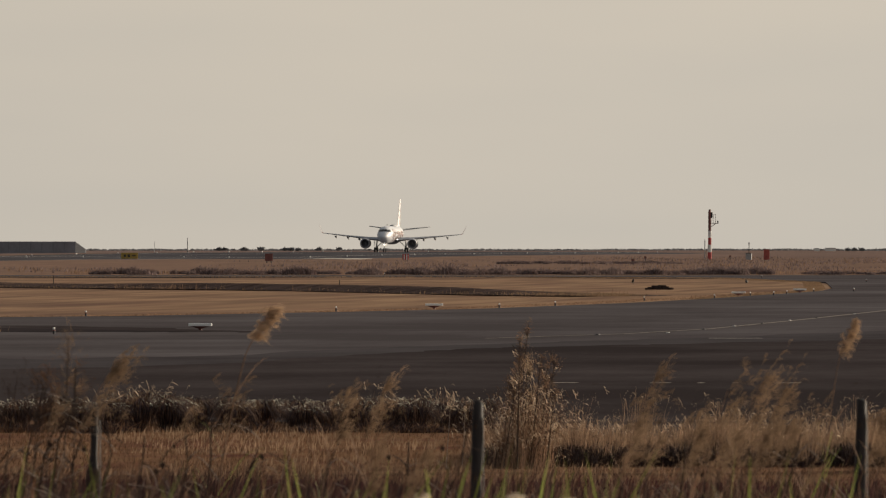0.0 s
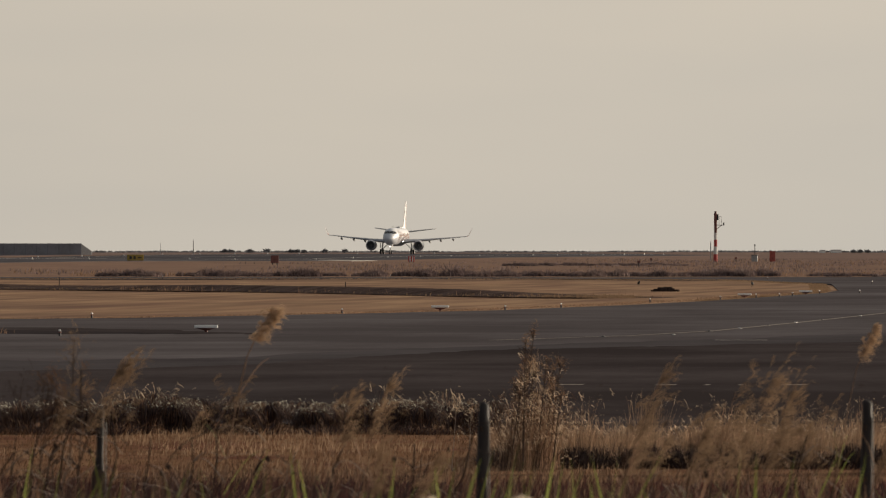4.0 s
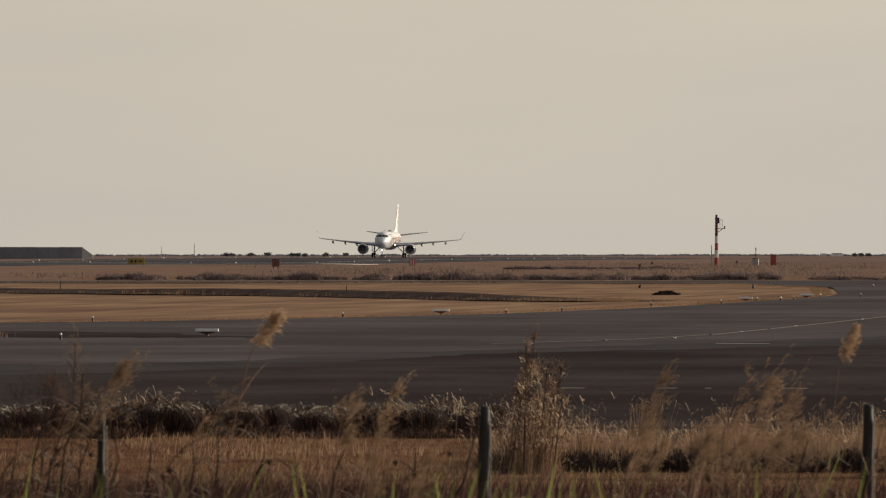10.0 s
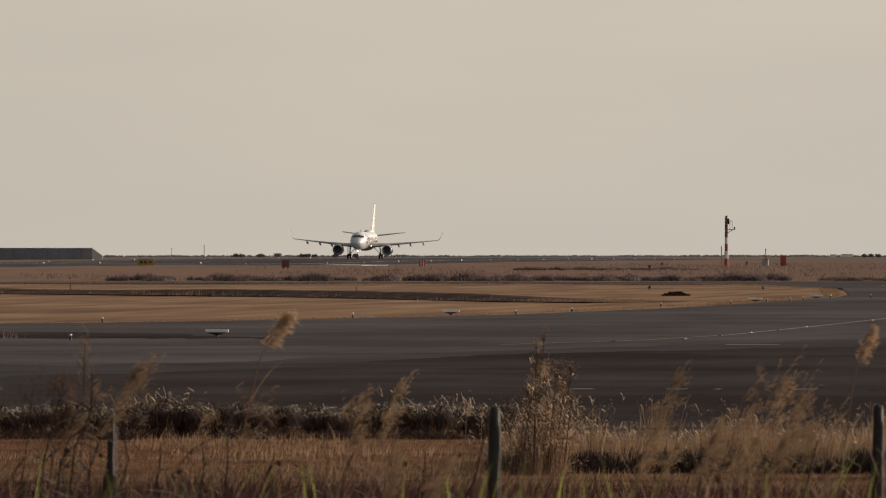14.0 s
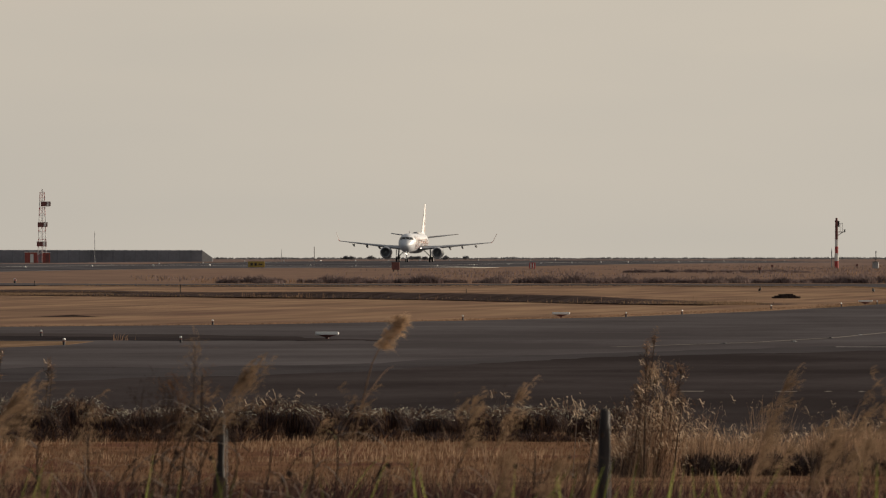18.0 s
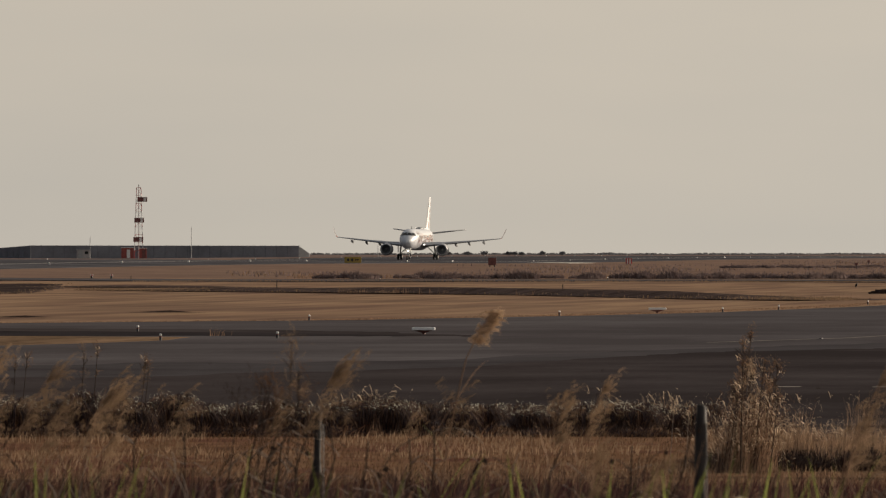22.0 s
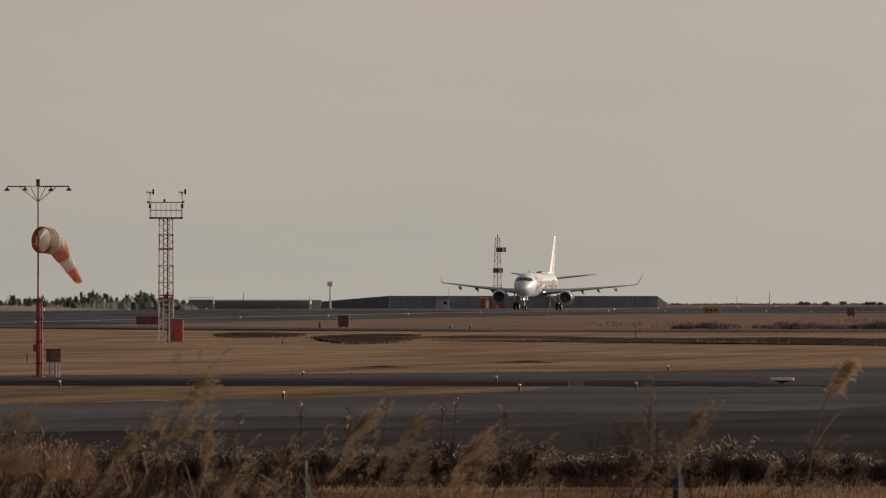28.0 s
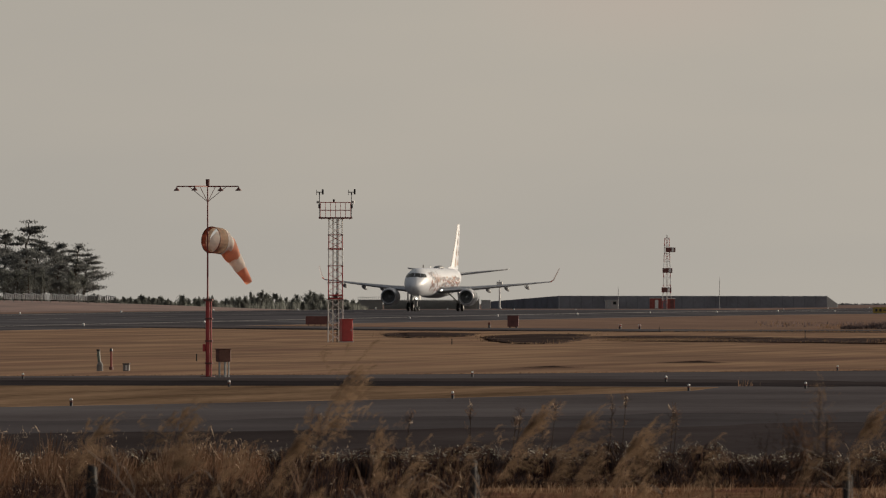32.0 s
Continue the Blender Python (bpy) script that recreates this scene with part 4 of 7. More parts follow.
# control box by the windsock
t = thing("control_box", on(*spot(9.9398, 414), 28), "rusty brown control box on pipe legs in grass", "control box")
RUST = mat("rusty_brown_paint", (0.20, 0.085, 0.062), 0.7, vary=0.25, scale=5)
part("box", box(0.44, 0.4, 0.44, 0, 0, 0.58, 0.015), RUST, t)
part("roof", box(0.5, 0.46, 0.03, 0, 0, 1.02, 0.01), RUST, t)
for x, y in ((-0.17, -0.12), (0.02, -0.12), (0.17, -0.12), (-0.1, 0.14), (0.14, 0.14)):
    part("pipe_leg", rod((x, y, 0), (x, y, 0.6), 0.028, n=7), STEEL, t)

# valves and a post in the grass
t = thing("valve_stand", on(*spot(10.5518, 452)), "grey-green valve stand on a concrete base", "valve")
part("base", loft([circle_z(0, 0, z, r, 12) for z, r in ((0.0, 0.13), (0.24, 0.13), (0.32, 0.09), (0.38, 0.05))]), mat("grey_concrete", (0.27, 0.255, 0.24), 0.85, vary=0.2, scale=6), t)
part("pipe", rod((-0.03, 0, 0.36), (-0.06, 0, 0.8), 0.06, n=10), mat("grey_green_paint", (0.16, 0.2, 0.17), 0.5), t)
part("elbow", rod((0, 0, 0.6), (-0.12, 0, 0.6), 0.05, n=8), mat("grey_green_paint", (0, 0, 0)), t)
part("cap", rod((-0.06, 0, 0.78), (-0.06, 0, 0.85), 0.075, n=10), DARK, t)
t = thing("hydrant_post", on(*spot(10.4957, 460)), "dark red post with a round cap in grass", "post")
part("post", rod((0, 0, 0), (0, 0, 0.75), 0.045, n=8), mat("dull_red_paint", (0, 0, 0)), t)
part("foot", rod((0, 0, 0), (0, 0, 0.12), 0.09, n=8), DARKRED, t)
part("cap", rod((0, 0, 0.73), (0, 0, 0.85), 0.075, 0.05, n=8), DARK, t)
t = thing("hand_hole_box", on(*spot(10.4199, 452)), "small pale concrete cable box in grass", "cable box")
part("body", box(0.24, 0.28, 0.26, 0, 0, 0, 0.02), mat("grey_concrete", (0, 0, 0)), t)
part("plate", box(0.07, 0.012, 0.2, 0.02, -0.146, 0.03), WHITE, t, "white plate")
part("lid", box(0.28, 0.32, 0.04, 0, 0, 0.26, 0.01), DARK, t)
for b, d, h in ((10.0718, 520, 0.28), (8.8033, 700, 0.3), (7.0489, 800, 0.55), (5.6283, 760, 0.35), (7.773, 950, 0.4)):
    t = thing("stake", on(*spot(b, d)), "thin dark stake standing in dry grass", "stake")
    part("shaft", rod((0, 0, 0), (0, 0, h), 0.03, 0.025, 6), WOOD, t)
    part("cap", rod((0, 0, h), (0, 0, h + 0.05), 0.035, n=6), DARK, t)


# ---- lattice towers ----
def lattice(t, z0, z1, w0, w1, n, mats, r=0.03, kinks=1):
    """Sections of four legs each, with rings and diagonals, in turn painted."""
    for k in range(n):
        za, zb = z0 + (z1 - z0) * k / n, z0 + (z1 - z0) * (k + 1) / n
        wa, wb = w0 + (w1 - w0) * k / n, w0 + (w1 - w0) * (k + 1) / n
        m = mats[k % len(mats)]
        cs = [(-1, -1), (1, -1), (1, 1), (-1, 1)]
        for sx, sy in cs:
            part("leg", rod((sx * wa / 2, sy * wa / 2, za), (sx * wb / 2, sy * wb / 2, zb), r, n=6), m, t)
        for i in range(4):
            a, b = cs[i], cs[(i + 1) % 4]
            part("girt", rod((a[0] * wb / 2, a[1] * wb / 2, zb), (b[0] * wb / 2, b[1] * wb / 2, zb), r * 0.6, n=4), m, t)
            for j in range(kinks):
                u0, u1 = j / kinks, (j + 1) / kinks
                za1, zb1 = za + (zb - za) * u0, za + (zb - za) * u1
                p, q = (a, b) if (i + j) % 2 else (b, a)
                part("brace", rod((p[0] * wa / 2, p[1] * wa / 2, za1), (q[0] * wb / 2, q[1] * wb / 2, zb1), r * 0.36, n=4), m, t)
                part("brace", rod((q[0] * wa / 2, q[1] * wa / 2, za1), (p[0] * wb / 2, p[1] * wb / 2, zb1), r * 0.36, n=4), m, t)


def build_wind_tower():
    t = thing("wind_tower", on(-120.0, 726.3, 9.5), "red and white lattice tower with wind gauges on a railed platform", "tower")
    levels = (0, 1.28, 2.74, 3.8, 4.88, 5.95, 6.85, 7.9)
    for k, (za, zb) in enumerate(zip(levels, levels[1:])):
        wa, wb = 0.95 - 0.11 * za / 7.9, 0.95 - 0.11 * zb / 7.9
        lattice(t, za, zb, wa, wb, 1, [(WHITE, WHITE, RED, RED, WHITE, RED, WHITE)[k]], 0.036, 2)
        for sx, sy in ((-1, -1), (1, -1), (1, 1), (-1, 1)):
            part("flange", rod((sx * wb / 2, sy * wb / 2, zb - 0.05), (sx * wb / 2, sy * wb / 2, zb + 0.03), 0.068, n=8), DARKRED if k % 2 else STEEL, t)
    part("ladder_cable", rod((0.1, 0.05, 0), (0.1, 0.05, 7.9), 0.045, n=6), DARK, t)
    lad = part("ladder", rod((-0.18, -0.1, 0), (-0.18, -0.1, 7.9), 0.022, n=5), WHITE, t, "white ladder inside the tower")
    part("stile", rod((0.2, -0.1, 0), (0.2, -0.1, 7.9), 0.022, n=5), WHITE, lad)
    for k in range(26):
        part("rung", rod((-0.18, -0.1, 0.3 + 0.3 * k), (0.2, -0.1, 0.3 + 0.3 * k), 0.012, n=4), WHITE, lad)
    part("ladder_cable", rod((-0.15, 0.1, 0), (-0.15, 0.1, 7.9), 0.03, n=6), STEEL, t)
    for z in (2.78, 3.0, 5.95):
        bm = bmesh.new()
        for a, b in (((-0.45, -0.45), (0.45, -0.45)), ((0.45, -0.45), (0.45, 0.45)), ((0.45, 0.45), (-0.45, 0.45)), ((-0.45, 0.45), (-0.45, -0.45)), ((-0.45, -0.45), (0.45, 0.45)), ((-0.45, 0.45), (0.45, -0.45))):
            rod((*a, z), (*b, z), 0.045, n=6, bm=bm)
        part("stiffening_frame", bm, RED, t)
    part("platform", box(2.15, 1.5, 0.1, 0, 0, 7.88, 0.02), DARKRED, t)
    for z in (8.42, 8.92):
        bm = bmesh.new()
        for a, b in (((-0.96, -0.72), (0.96, -0.72)), ((0.96, -0.72), (0.96, 0.72)), ((0.96, 0.72), (-0.96, 0.72)), ((-0.96, 0.72), (-0.96, -0.72))):
            rod((*a, z), (*b, z), 0.022, n=5, bm=bm)
        part("handrail", bm, RED, t)
    for y in (-0.72, 0.72):
        for k in range(7):
            part("baluster", rod((-0.96 + 0.32 * k, y, 7.98), (-0.96 + 0.32 * k, y, 8.92), 0.014, n=4), RED, t)
    for q in (-1, 1):
        arm = part("gauge_mast", rod((q * 1.02, 0, 7.9), (q * 1.02, 0, 9.45), 0.024, n=6), DARK, t)
        part("bracket", rod((q * 1.02, 0, 7.92), (q * 0.88, 0, 7.86), 0.03, n=5), DARK, arm)
        part("sensor_box", box(0.16, 0.16, 0.26, q * 1.02, 0, 8.55), DARK, arm)
        part("vane_body", rod((q * 1.02 - 0.18, 0, 9.58), (q * 1.02 + 0.16, 0, 9.58), 0.035, 0.02, 6), DARK, arm)
        part("vane_tail", box(0.12, 0.02, 0.34, q * 1.02 + 0.2, 0, 9.43), DARK, arm)
        part("propeller", box(0.03, 0.04, 0.34, q * 1.02 - 0.2, 0, 9.41, rot=pose(0, 0, 0, 25)), DARK, arm)
        part("shield", rod((q * 1.12, 0, 8.86), (q * 1.12, 0, 9.02), 0.09, n=8), STEEL, arm)
        part("pivot", rod((q * 1.02, 0, 9.4), (q * 1.02, 0, 9.56), 0.045, n=6), DARK, arm)
    part("beacon", rod((-0.1, 0, 8.9), (-0.1, 0, 9.14), 0.07, n=8), DARK, t)
    t2 = thing("red_cabinet", on(*spot(9.3278, 735), 25), "bright red upright equipment cabinet beside the lattice tower", "cabinet")
    part("body", box(0.72, 0.6, 1.4, 0, 0, 0.04, 0.02), RED, t2)
    part("door", box(0.6, 0.03, 1.2, 0, -0.315, 0.12, 0.01), RED, t2)
    part("roof", box(0.8, 0.68, 0.05, 0, 0, 1.44, 0.01), RED, t2)
    part("plinth", box(0.8, 0.68, 0.06, 0, 0, 0), GREY, t2)
    part("handle", box(0.03, 0.03, 0.16, 0.22, -0.34, 0.7), STEEL, t2)


build_wind_tower()


def build_glide_tower():
    x, y = spot(7.7351, 2450)
    t = thing("antenna_tower", on(x, y, 8), "tall red and white lattice antenna tower beyond the runway", "tower")
    lattice(t, 0, 15.0, 1.9, 0.95, 9, [RED, WHITE], 0.07, 1)
    part("inner_mast", rod((0, 0, 0), (0, 0, 15.4), 0.09, n=6), WHITE, t)
    part("top_light", rod((0, 0, 15.0), (0, 0, 15.7), 0.09, n=6), DARKRED, t)
    for z, dx in ((12.0, 0.75), (7.6, 0.1), (3.5, -0.1)):
        an = part("antenna_box", box(2.1, 0.6, 1.0, dx, -0.7, z, 0.03), DARKRED, t)
        part("white_panel", box(0.5, 0.05, 0.8, dx + 0.5, -1.03, z + 0.1), WHITE, an)
    for dx, w, h in ((-2.0, 2.6, 2.2), (1.3, 1.6, 2.1)):
        c = thing("equipment_hut", on(x + dx, y - 3, 8), "small red and white equipment hut at the antenna tower", "hut")
        part("wall", box(w, 2.0, h, 0, 0, 0, 0.02), mat("dull_red_paint", (0, 0, 0)), c)
        part("roof", box(w + 0.25, 2.25, 0.12, 0, 0, h, 0.02), WHITE, c)
        part("door", box(0.7, 0.05, 1.8, 0.2, -1.03, 0.05), WHITE if w > 2 else DARKRED, c)


build_glide_tower()


def slim_pole(b, d, h, r, material, label, head=0.0):
    t = thing("pole", on(*spot(b, d)), label, "pole")
    part("shaft", rod((0, 0, 0), (0, 0, h), r, r * 0.75, 8), material, t)
    part("base", rod((0, 0, 0), (0, 0, 0.3), r * 2, n=8), GREY, t)
    if head:
        part("head", box(head, head * 0.7, head * 0.8, 0, 0, h - 0.1, 0.04), material, t)
        part("finial", rod((0, 0, h + head * 0.7), (0, 0, h + head * 0.7 + 0.4), 0.05, n=6), material, t)
    else:
        part("tip", rod((0, 0, h), (0, 0, h + 0.3), r * 0.5, n=6), material, t)


slim_pole(7.474, 2440, 6.4, 0.07, GREY, "slim grey pole beyond the runway")
slim_pole(7.9765, 2395, 4.2, 0.06, GREY, "slim grey pole beyond the runway")
slim_pole(8.5661, 2300, 4.7, 0.2, WHITE, "white pole with a square lamp head", 1.1)
slim_pole(6.5464, 2620, 2.6, 0.07, GREY, "slim grey pole beyond the runway")
slim_pole(6.3835, 2600, 3.2, 0.09, DARK, "slim dark pole beyond the runway")
slim_pole(8.997, 2330, 3.0, 0.08, GREY, "slim grey pole beyond the runway")
slim_pole(8.6686, 2290, 2.3, 0.09, GREY, "slim grey pole beyond the runway")

# small hut
t = thing("white_hut", on(*spot(8.0102, 2400), 10), "small greyish white hut with a grey roof", "hut")
# white wall greyed to stand for the haze in front of the hut
part("wall", box(2.6, 2.6, 1.7, 0, 0, 0, 0.03), mat("hazed_hut_wall", (0.42, 0.40, 0.40), 0.7, vary=0.15), t)
part("roof", box(2.9, 2.9, 0.15, 0, 0, 1.7, 0.02), GREY, t)
part("door", box(0.8, 0.05, 1.6, -0.6, -1.33, 0.05), GREY, t)
part("window", box(0.7, 0.05, 0.6, 0.6, -1.33, 0.9), GLASS, t)


# ---- long dark barrier beyond the runway ----
def build_barrier():
    t = thing("barrier_wall", Matrix(), "long sheet-metal barrier wall beyond the runway, greyed blue for haze", "wall")
    # sheet colour lightened and blued, so that it carries the distance haze
    G = mat("hazed_grey_sheet", (0.205, 0.21, 0.24), 0.9, vary=0.15, scale=0.2, fine=2, spec=0.1)
    (x0, y0), (x1, y1), (x2, y2) = spot(8.6166, 2540), spot(8.2713, 2500), spot(6.9405, 2512)
    x3, y3 = spot(6.89, 2514)
    for (xa, ya, ha), (xb, yb, hb), n in (((x0, y0, 1.5), (x1, y1, 2.75), 12), ((x1, y1, 2.75), (x2, y2, 2.7), 24)):
        for k in range(n):
            u, v = k / n, (k + 1) / n
            pa, pb = (xa + (xb - xa) * u, ya + (yb - ya) * u), (xa + (xb - xa) * v, ya + (yb - ya) * v)
            za, zb = gz(*pa) - 0.3, gz(*pb) - 0.3
            da, db = ha + (hb - ha) * u + 0.3, ha + (hb - ha) * v + 0.3
            bm = loft([[(pa[0], pa[1], za), (pa[0], pa[1], za + da), (pa[0] + 0.1, pa[1] + 0.5, za + da), (pa[0] + 0.1, pa[1] + 0.5, za)], [(pb[0], pb[1], zb), (pb[0], pb[1], zb + db), (pb[0] + 0.1, pb[1] + 0.5, zb + db), (pb[0] + 0.1, pb[1] + 0.5, zb)]])
            part("panel", bm, G, t)
            part("post", box(0.2, 0.06, da + 0.02, pa[0], pa[1] - 0.02, za), G if k or xa == x0 else GREY, t)
    bm = loft([[(x2, y2, gz(x2, y2) - 0.3), (x2, y2, gz(x2, y2) + 2.6), (x2 + 0.1, y2 + 0.5, gz(x2, y2) + 2.6), (x2 + 0.1, y2 + 0.5, gz(x2, y2) - 0.3)], [(x3, y3, gz(x3, y3) - 0.3), (x3, y3, gz(x3, y3) + 1.0), (x3 + 0.1, y3 + 0.5, gz(x3, y3) + 1.0), (x3 + 0.1, y3 + 0.5, gz(x3, y3) - 0.3)]])
    part("end_panel", bm, mat("dull_end_sheet", (0.23, 0.235, 0.25), 0.9, vary=0.15, spec=0.1), t, "lighter grey end panel")


build_barrier()


def build_far_fence(b0, b1, d, h, n, label, material, rails=(0.5, 0.95)):
    t = thing("fence", Matrix(), label, "fence")
    p0, p1 = spot(b0, d), spot(b1, d)
    for k in range(n + 1):
        u = k / n
        x, y = p0[0] + (p1[0] - p0[0]) * u, p0[1] + (p1[1] - p0[1]) * u
        part("post", box(0.09, 0.09, h, x, y, gz(x, y)), material, t)
    for r in rails:
        part("rail", rod((*p0, gz(*p0) + h * r), (*p1, gz(*p1) + h * r), 0.05, n=5), material, t)
    return t


FENCE_GREY = mat("dull_fence_grey", (0.2, 0.2, 0.19), 0.7, vary=0.15)
f1 = build_far_fence(9.1402, 8.6714, 2300, 2.0, 42, "long dull grey mesh fence with many posts", FENCE_GREY, (0.3, 0.5, 0.7, 0.88))
p0, p1 = spot(9.1402, 2301), spot(8.6714, 2301)
part("backing_panel", loft([[(x, y, gz(x, y)), (x, y, gz(x, y) + 1.7), (x, y + 0.08, gz(x, y) + 1.7), (x, y + 0.08, gz(x, y))] for x, y in (p0, p1)]), FENCE_GREY, f1)
t = thing("railed_shed", on(*spot(9.2076, 2250), 9), "low grey shed with a railing along its flat roof", "shed")
part("wall", box(4.8, 3.0, 1.75, 0, 0, 0, 0.03), FENCE_GREY, t)
part("roof_slab", box(5.1, 3.3, 0.14, 0, 0, 1.75, 0.02), GREY, t)
for k in range(13):
    part("railing_post", box(0.06, 0.06, 0.5, -2.4 + 0.4 * k, -1.5, 1.89), FENCE_GREY, t)
part("railing", box(4.9, 0.06, 0.06, 0, -1.5, 2.35), FENCE_GREY, t)
for dx, h in ((-25, 1.4), (-22.5, 1.7)):
    x, y = spot(8.67, 2400)
    c = thing("grey_shed", on(x + dx + 24, y, 8), "small plain grey shed beyond the runway", "shed")
    part("wall", box(1.9, 2, h, 0, 0, 0, 0.02), GREY, c)
    part("roof", box(2.1, 2.2, 0.12, 0, 0, h, 0.02), FENCE_GREY, c)


# ---- mast group beyond the taxiway ----
def build_mast():
    x, y = spot(3.7894, 1990)
    t = thing("instrument_mast", on(x, y), "red and white tubular mast with instruments on a bracket", "mast")
    z = 0.0
    for h, r, m in ((1.3, 0.36, RED), (1.3, 0.36, WHITE), (1.2, 0.30, RED), (1.2, 0.29, WHITE), (1.5, 0.27, DARKRED), (1.6, 0.27, DARKRED)):
        part("section", rod((0, 0, z), (0, 0, z + h), r, n=10), m, t)
        z += h
    part("cap", rod((0, 0, z), (0, 0, z + 0.3), 0.34, 0.2, 10), DARKRED, t)
    part("top_lamp", rod((0, 0, z + 0.3), (0, 0, z + 0.6), 0.2, n=8), DARKRED, t)
    arm = part("bracket", rod((0.1, 0, 5.6), (1.1, 0, 6.3), 0.06, n=6), STEEL, t)
    part("cross_arm", rod((0.1, 0, 6.3), (1.4, 0, 6.3), 0.06, n=6), STEEL, arm)
    part("gauge", box(0.22, 0.22, 0.5, 1.4, 0, 6.25), DARK, arm)
    for q in (0.6, 1.0):
        part("hoop_frame", rod((q, 0, 6.3), (q, 0, 7.8), 0.04, n=5), STEEL, arm)
    part("hoop_bar", rod((0.6, 0, 7.8), (1.0, 0, 7.8), 0.04, n=5), STEEL, arm)
    part("sensor", box(0.4, 0.3, 1.0, 0.3, 0, 7.2), DARK, t)
    p = thing("side_pole", on(x - 0.85, y), "thin grey pole beside the mast", "pole")
    part("shaft", rod((0, 0, 0), (0, 0, 3.2), 0.09, n=6), GREY, p)
    part("tip", rod((0, 0, 3.2), (0, 0, 3.5), 0.05, n=6), GREY, p)
    h = thing("equipment_cabin", on(*spot(3.5957, 1985)), "low grey cabin with a short lamp pole in grass", "cabin")
    part("wall", box(1.0, 1.4, 1.1, 0, 0, 0, 0.02), GREY, h)
    part("roof", box(1.2, 1.6, 0.1, 0, 0, 1.1), FENCE_GREY, h)
    part("lamp_pole", rod((0.05, 0, 1.1), (0.05, 0, 2.7), 0.07, n=6), DARK, h)
    part("lamp", rod((0.05, 0, 2.7), (0.05, 0, 3.0), 0.12, n=6), DARK, h)


build_mast()
for b, w, h in ((3.2588, 1.5, 0.7), (3.1914, 3.0, 0.8)):
    t = thing("white_shed", on(*spot(b, 3350), 8), "low whitish shed far off near the skyline", "shed")
    part("wall", box(w, 2.0, h, 0, 0, 0, 0.02), WHITE, t)
    part("roof", box(w + 0.2, 2.2, 0.12, 0, 0, h, 0.02), GREY, t)
for b, d in ((4.1095, 1800), (3.6883, 1950), (4.1712, 1500)):
    t = thing("small_marker", on(*spot(b, d)), "small red marker plate on a stake in grass", "marker")
    part("stake", rod((0, 0, 0), (0, 0, 0.6), 0.05, n=6), DARK, t)
    part("plate", box(0.4, 0.06, 0.3, 0, 0, 0.5), DARKRED, t)


# ---- two crows in the grass ----
def crow(m):
    t = thing("crow", m, "black crow standing in short dry grass", "bird")
    B_ = mat("black_feathers", (0.02, 0.02, 0.022), 0.6, vary=0.2)
    part("body", loft([[(r * math.cos(a), y, 0.2 + dz + r * 1.05 * math.sin(a)) for a in [2 * math.pi * i / 10 for i in range(10)]] for y, r, dz in ((-0.16, 0.02, 0.08), (-0.10, 0.07, 0.06), (0.02, 0.09, 0.02), (0.12, 0.05, -0.03), (0.26, 0.02, -0.06))]), B_, t, smooth=True)
    part("head", bmesh_ball(0.055, (0, -0.15, 0.32)), B_, t)
    part("beak", rod((0, -0.19, 0.32), (0, -0.27, 0.31), 0.02, 0.004, 6), DARK, t)
    for q in (-0.04, 0.04):
        part("leg", rod((q, 0, 0), (q, 0.01, 0.13), 0.008, n=4), DARK, t)
    return t


crow(on(*spot(4.1712, 800), 22))
crow(on(*spot(3.6069, 790), 195))


# ---- vegetation ----
STRAW = mat("dry_straw", (0.36, 0.248, 0.165), 0.8, vary=0.38, scale=0.06, fine=0.4, trans=0.5, island=0.10, spec=0.2)
FIELD = mat("mown_field_grass", (0.36, 0.248, 0.160), 0.9, vary=0.25, scale=0.05, fine=0.3, trans=0.2, island=0.08, spec=0.0)
REDGRASS = mat("red_brown_grass", (0.18, 0.10, 0.060), 0.8, vary=0.25, scale=0.6, fine=8, trans=0.3, island=0.4, spec=0.15)
DARKSTEM = mat("dark_dry_stems", (0.082, 0.058, 0.048), 0.85, vary=0.3, scale=2, fine=20, trans=0.08, island=0.4, spec=0.15)
TANSTEM = mat("tan_dry_stems", (0.30, 0.192, 0.128), 0.8, vary=0.25, scale=2, fine=20, trans=0.35, island=0.4, spec=0.2)
# pale seed heads, brightened to stand in for sun glints as well
SILVER = mat("silvery_glint_seed_heads", (0.80, 0.61, 0.44), 0.28, vary=0.3, scale=3, fine=30, trans=0.45, island=0.65, spec=0.8)
BROWNPLUME = mat("brown_reed_panicle", (0.25, 0.173, 0.114), 0.8, vary=0.2, scale=6, fine=50, trans=0.45, island=0.4, spec=0.15)
# scrub brown lifted towards mauve to stand for haze
SCRUB = mat("hazed_brown_scrub", (0.27, 0.205, 0.198), 0.9, vary=0.3, scale=0.5, fine=4, trans=0.2, island=0.35, spec=0.1)
PLUME = mat("tan_reed_plume", (0.46, 0.325, 0.215), 0.7, vary=0.15, scale=6, fine=50, trans=0.55, island=0.4, spec=0.2)
GREENLEAF = mat("green_reed_leaf", (0.19, 0.225, 0.062), 0.6, vary=0.3, scale=3, fine=20, trans=0.55, island=0.5, spec=0.3)
# dead stems, darkened to stand for the shade inside and under tussocks
TUSSOCK = mat("dark_shaded_tussock_stems", (0.066, 0.046, 0.046), 0.9, vary=0.3, scale=2, fine=20, trans=0.02, island=0.5, spec=0.1)
GREYSTEM = mat("grey_brown_bramble", (0.30, 0.235, 0.185), 0.6, vary=0.3, scale=8, fine=60, spec=0.4)
# near-white colour painted for sun glints on curled tips
GLINT = mat("glint_curled_tips", (0.90, 0.77, 0.64), 0.26, vary=0.3, scale=3, fine=30, trans=0.45, island=0.65, spec=0.8)
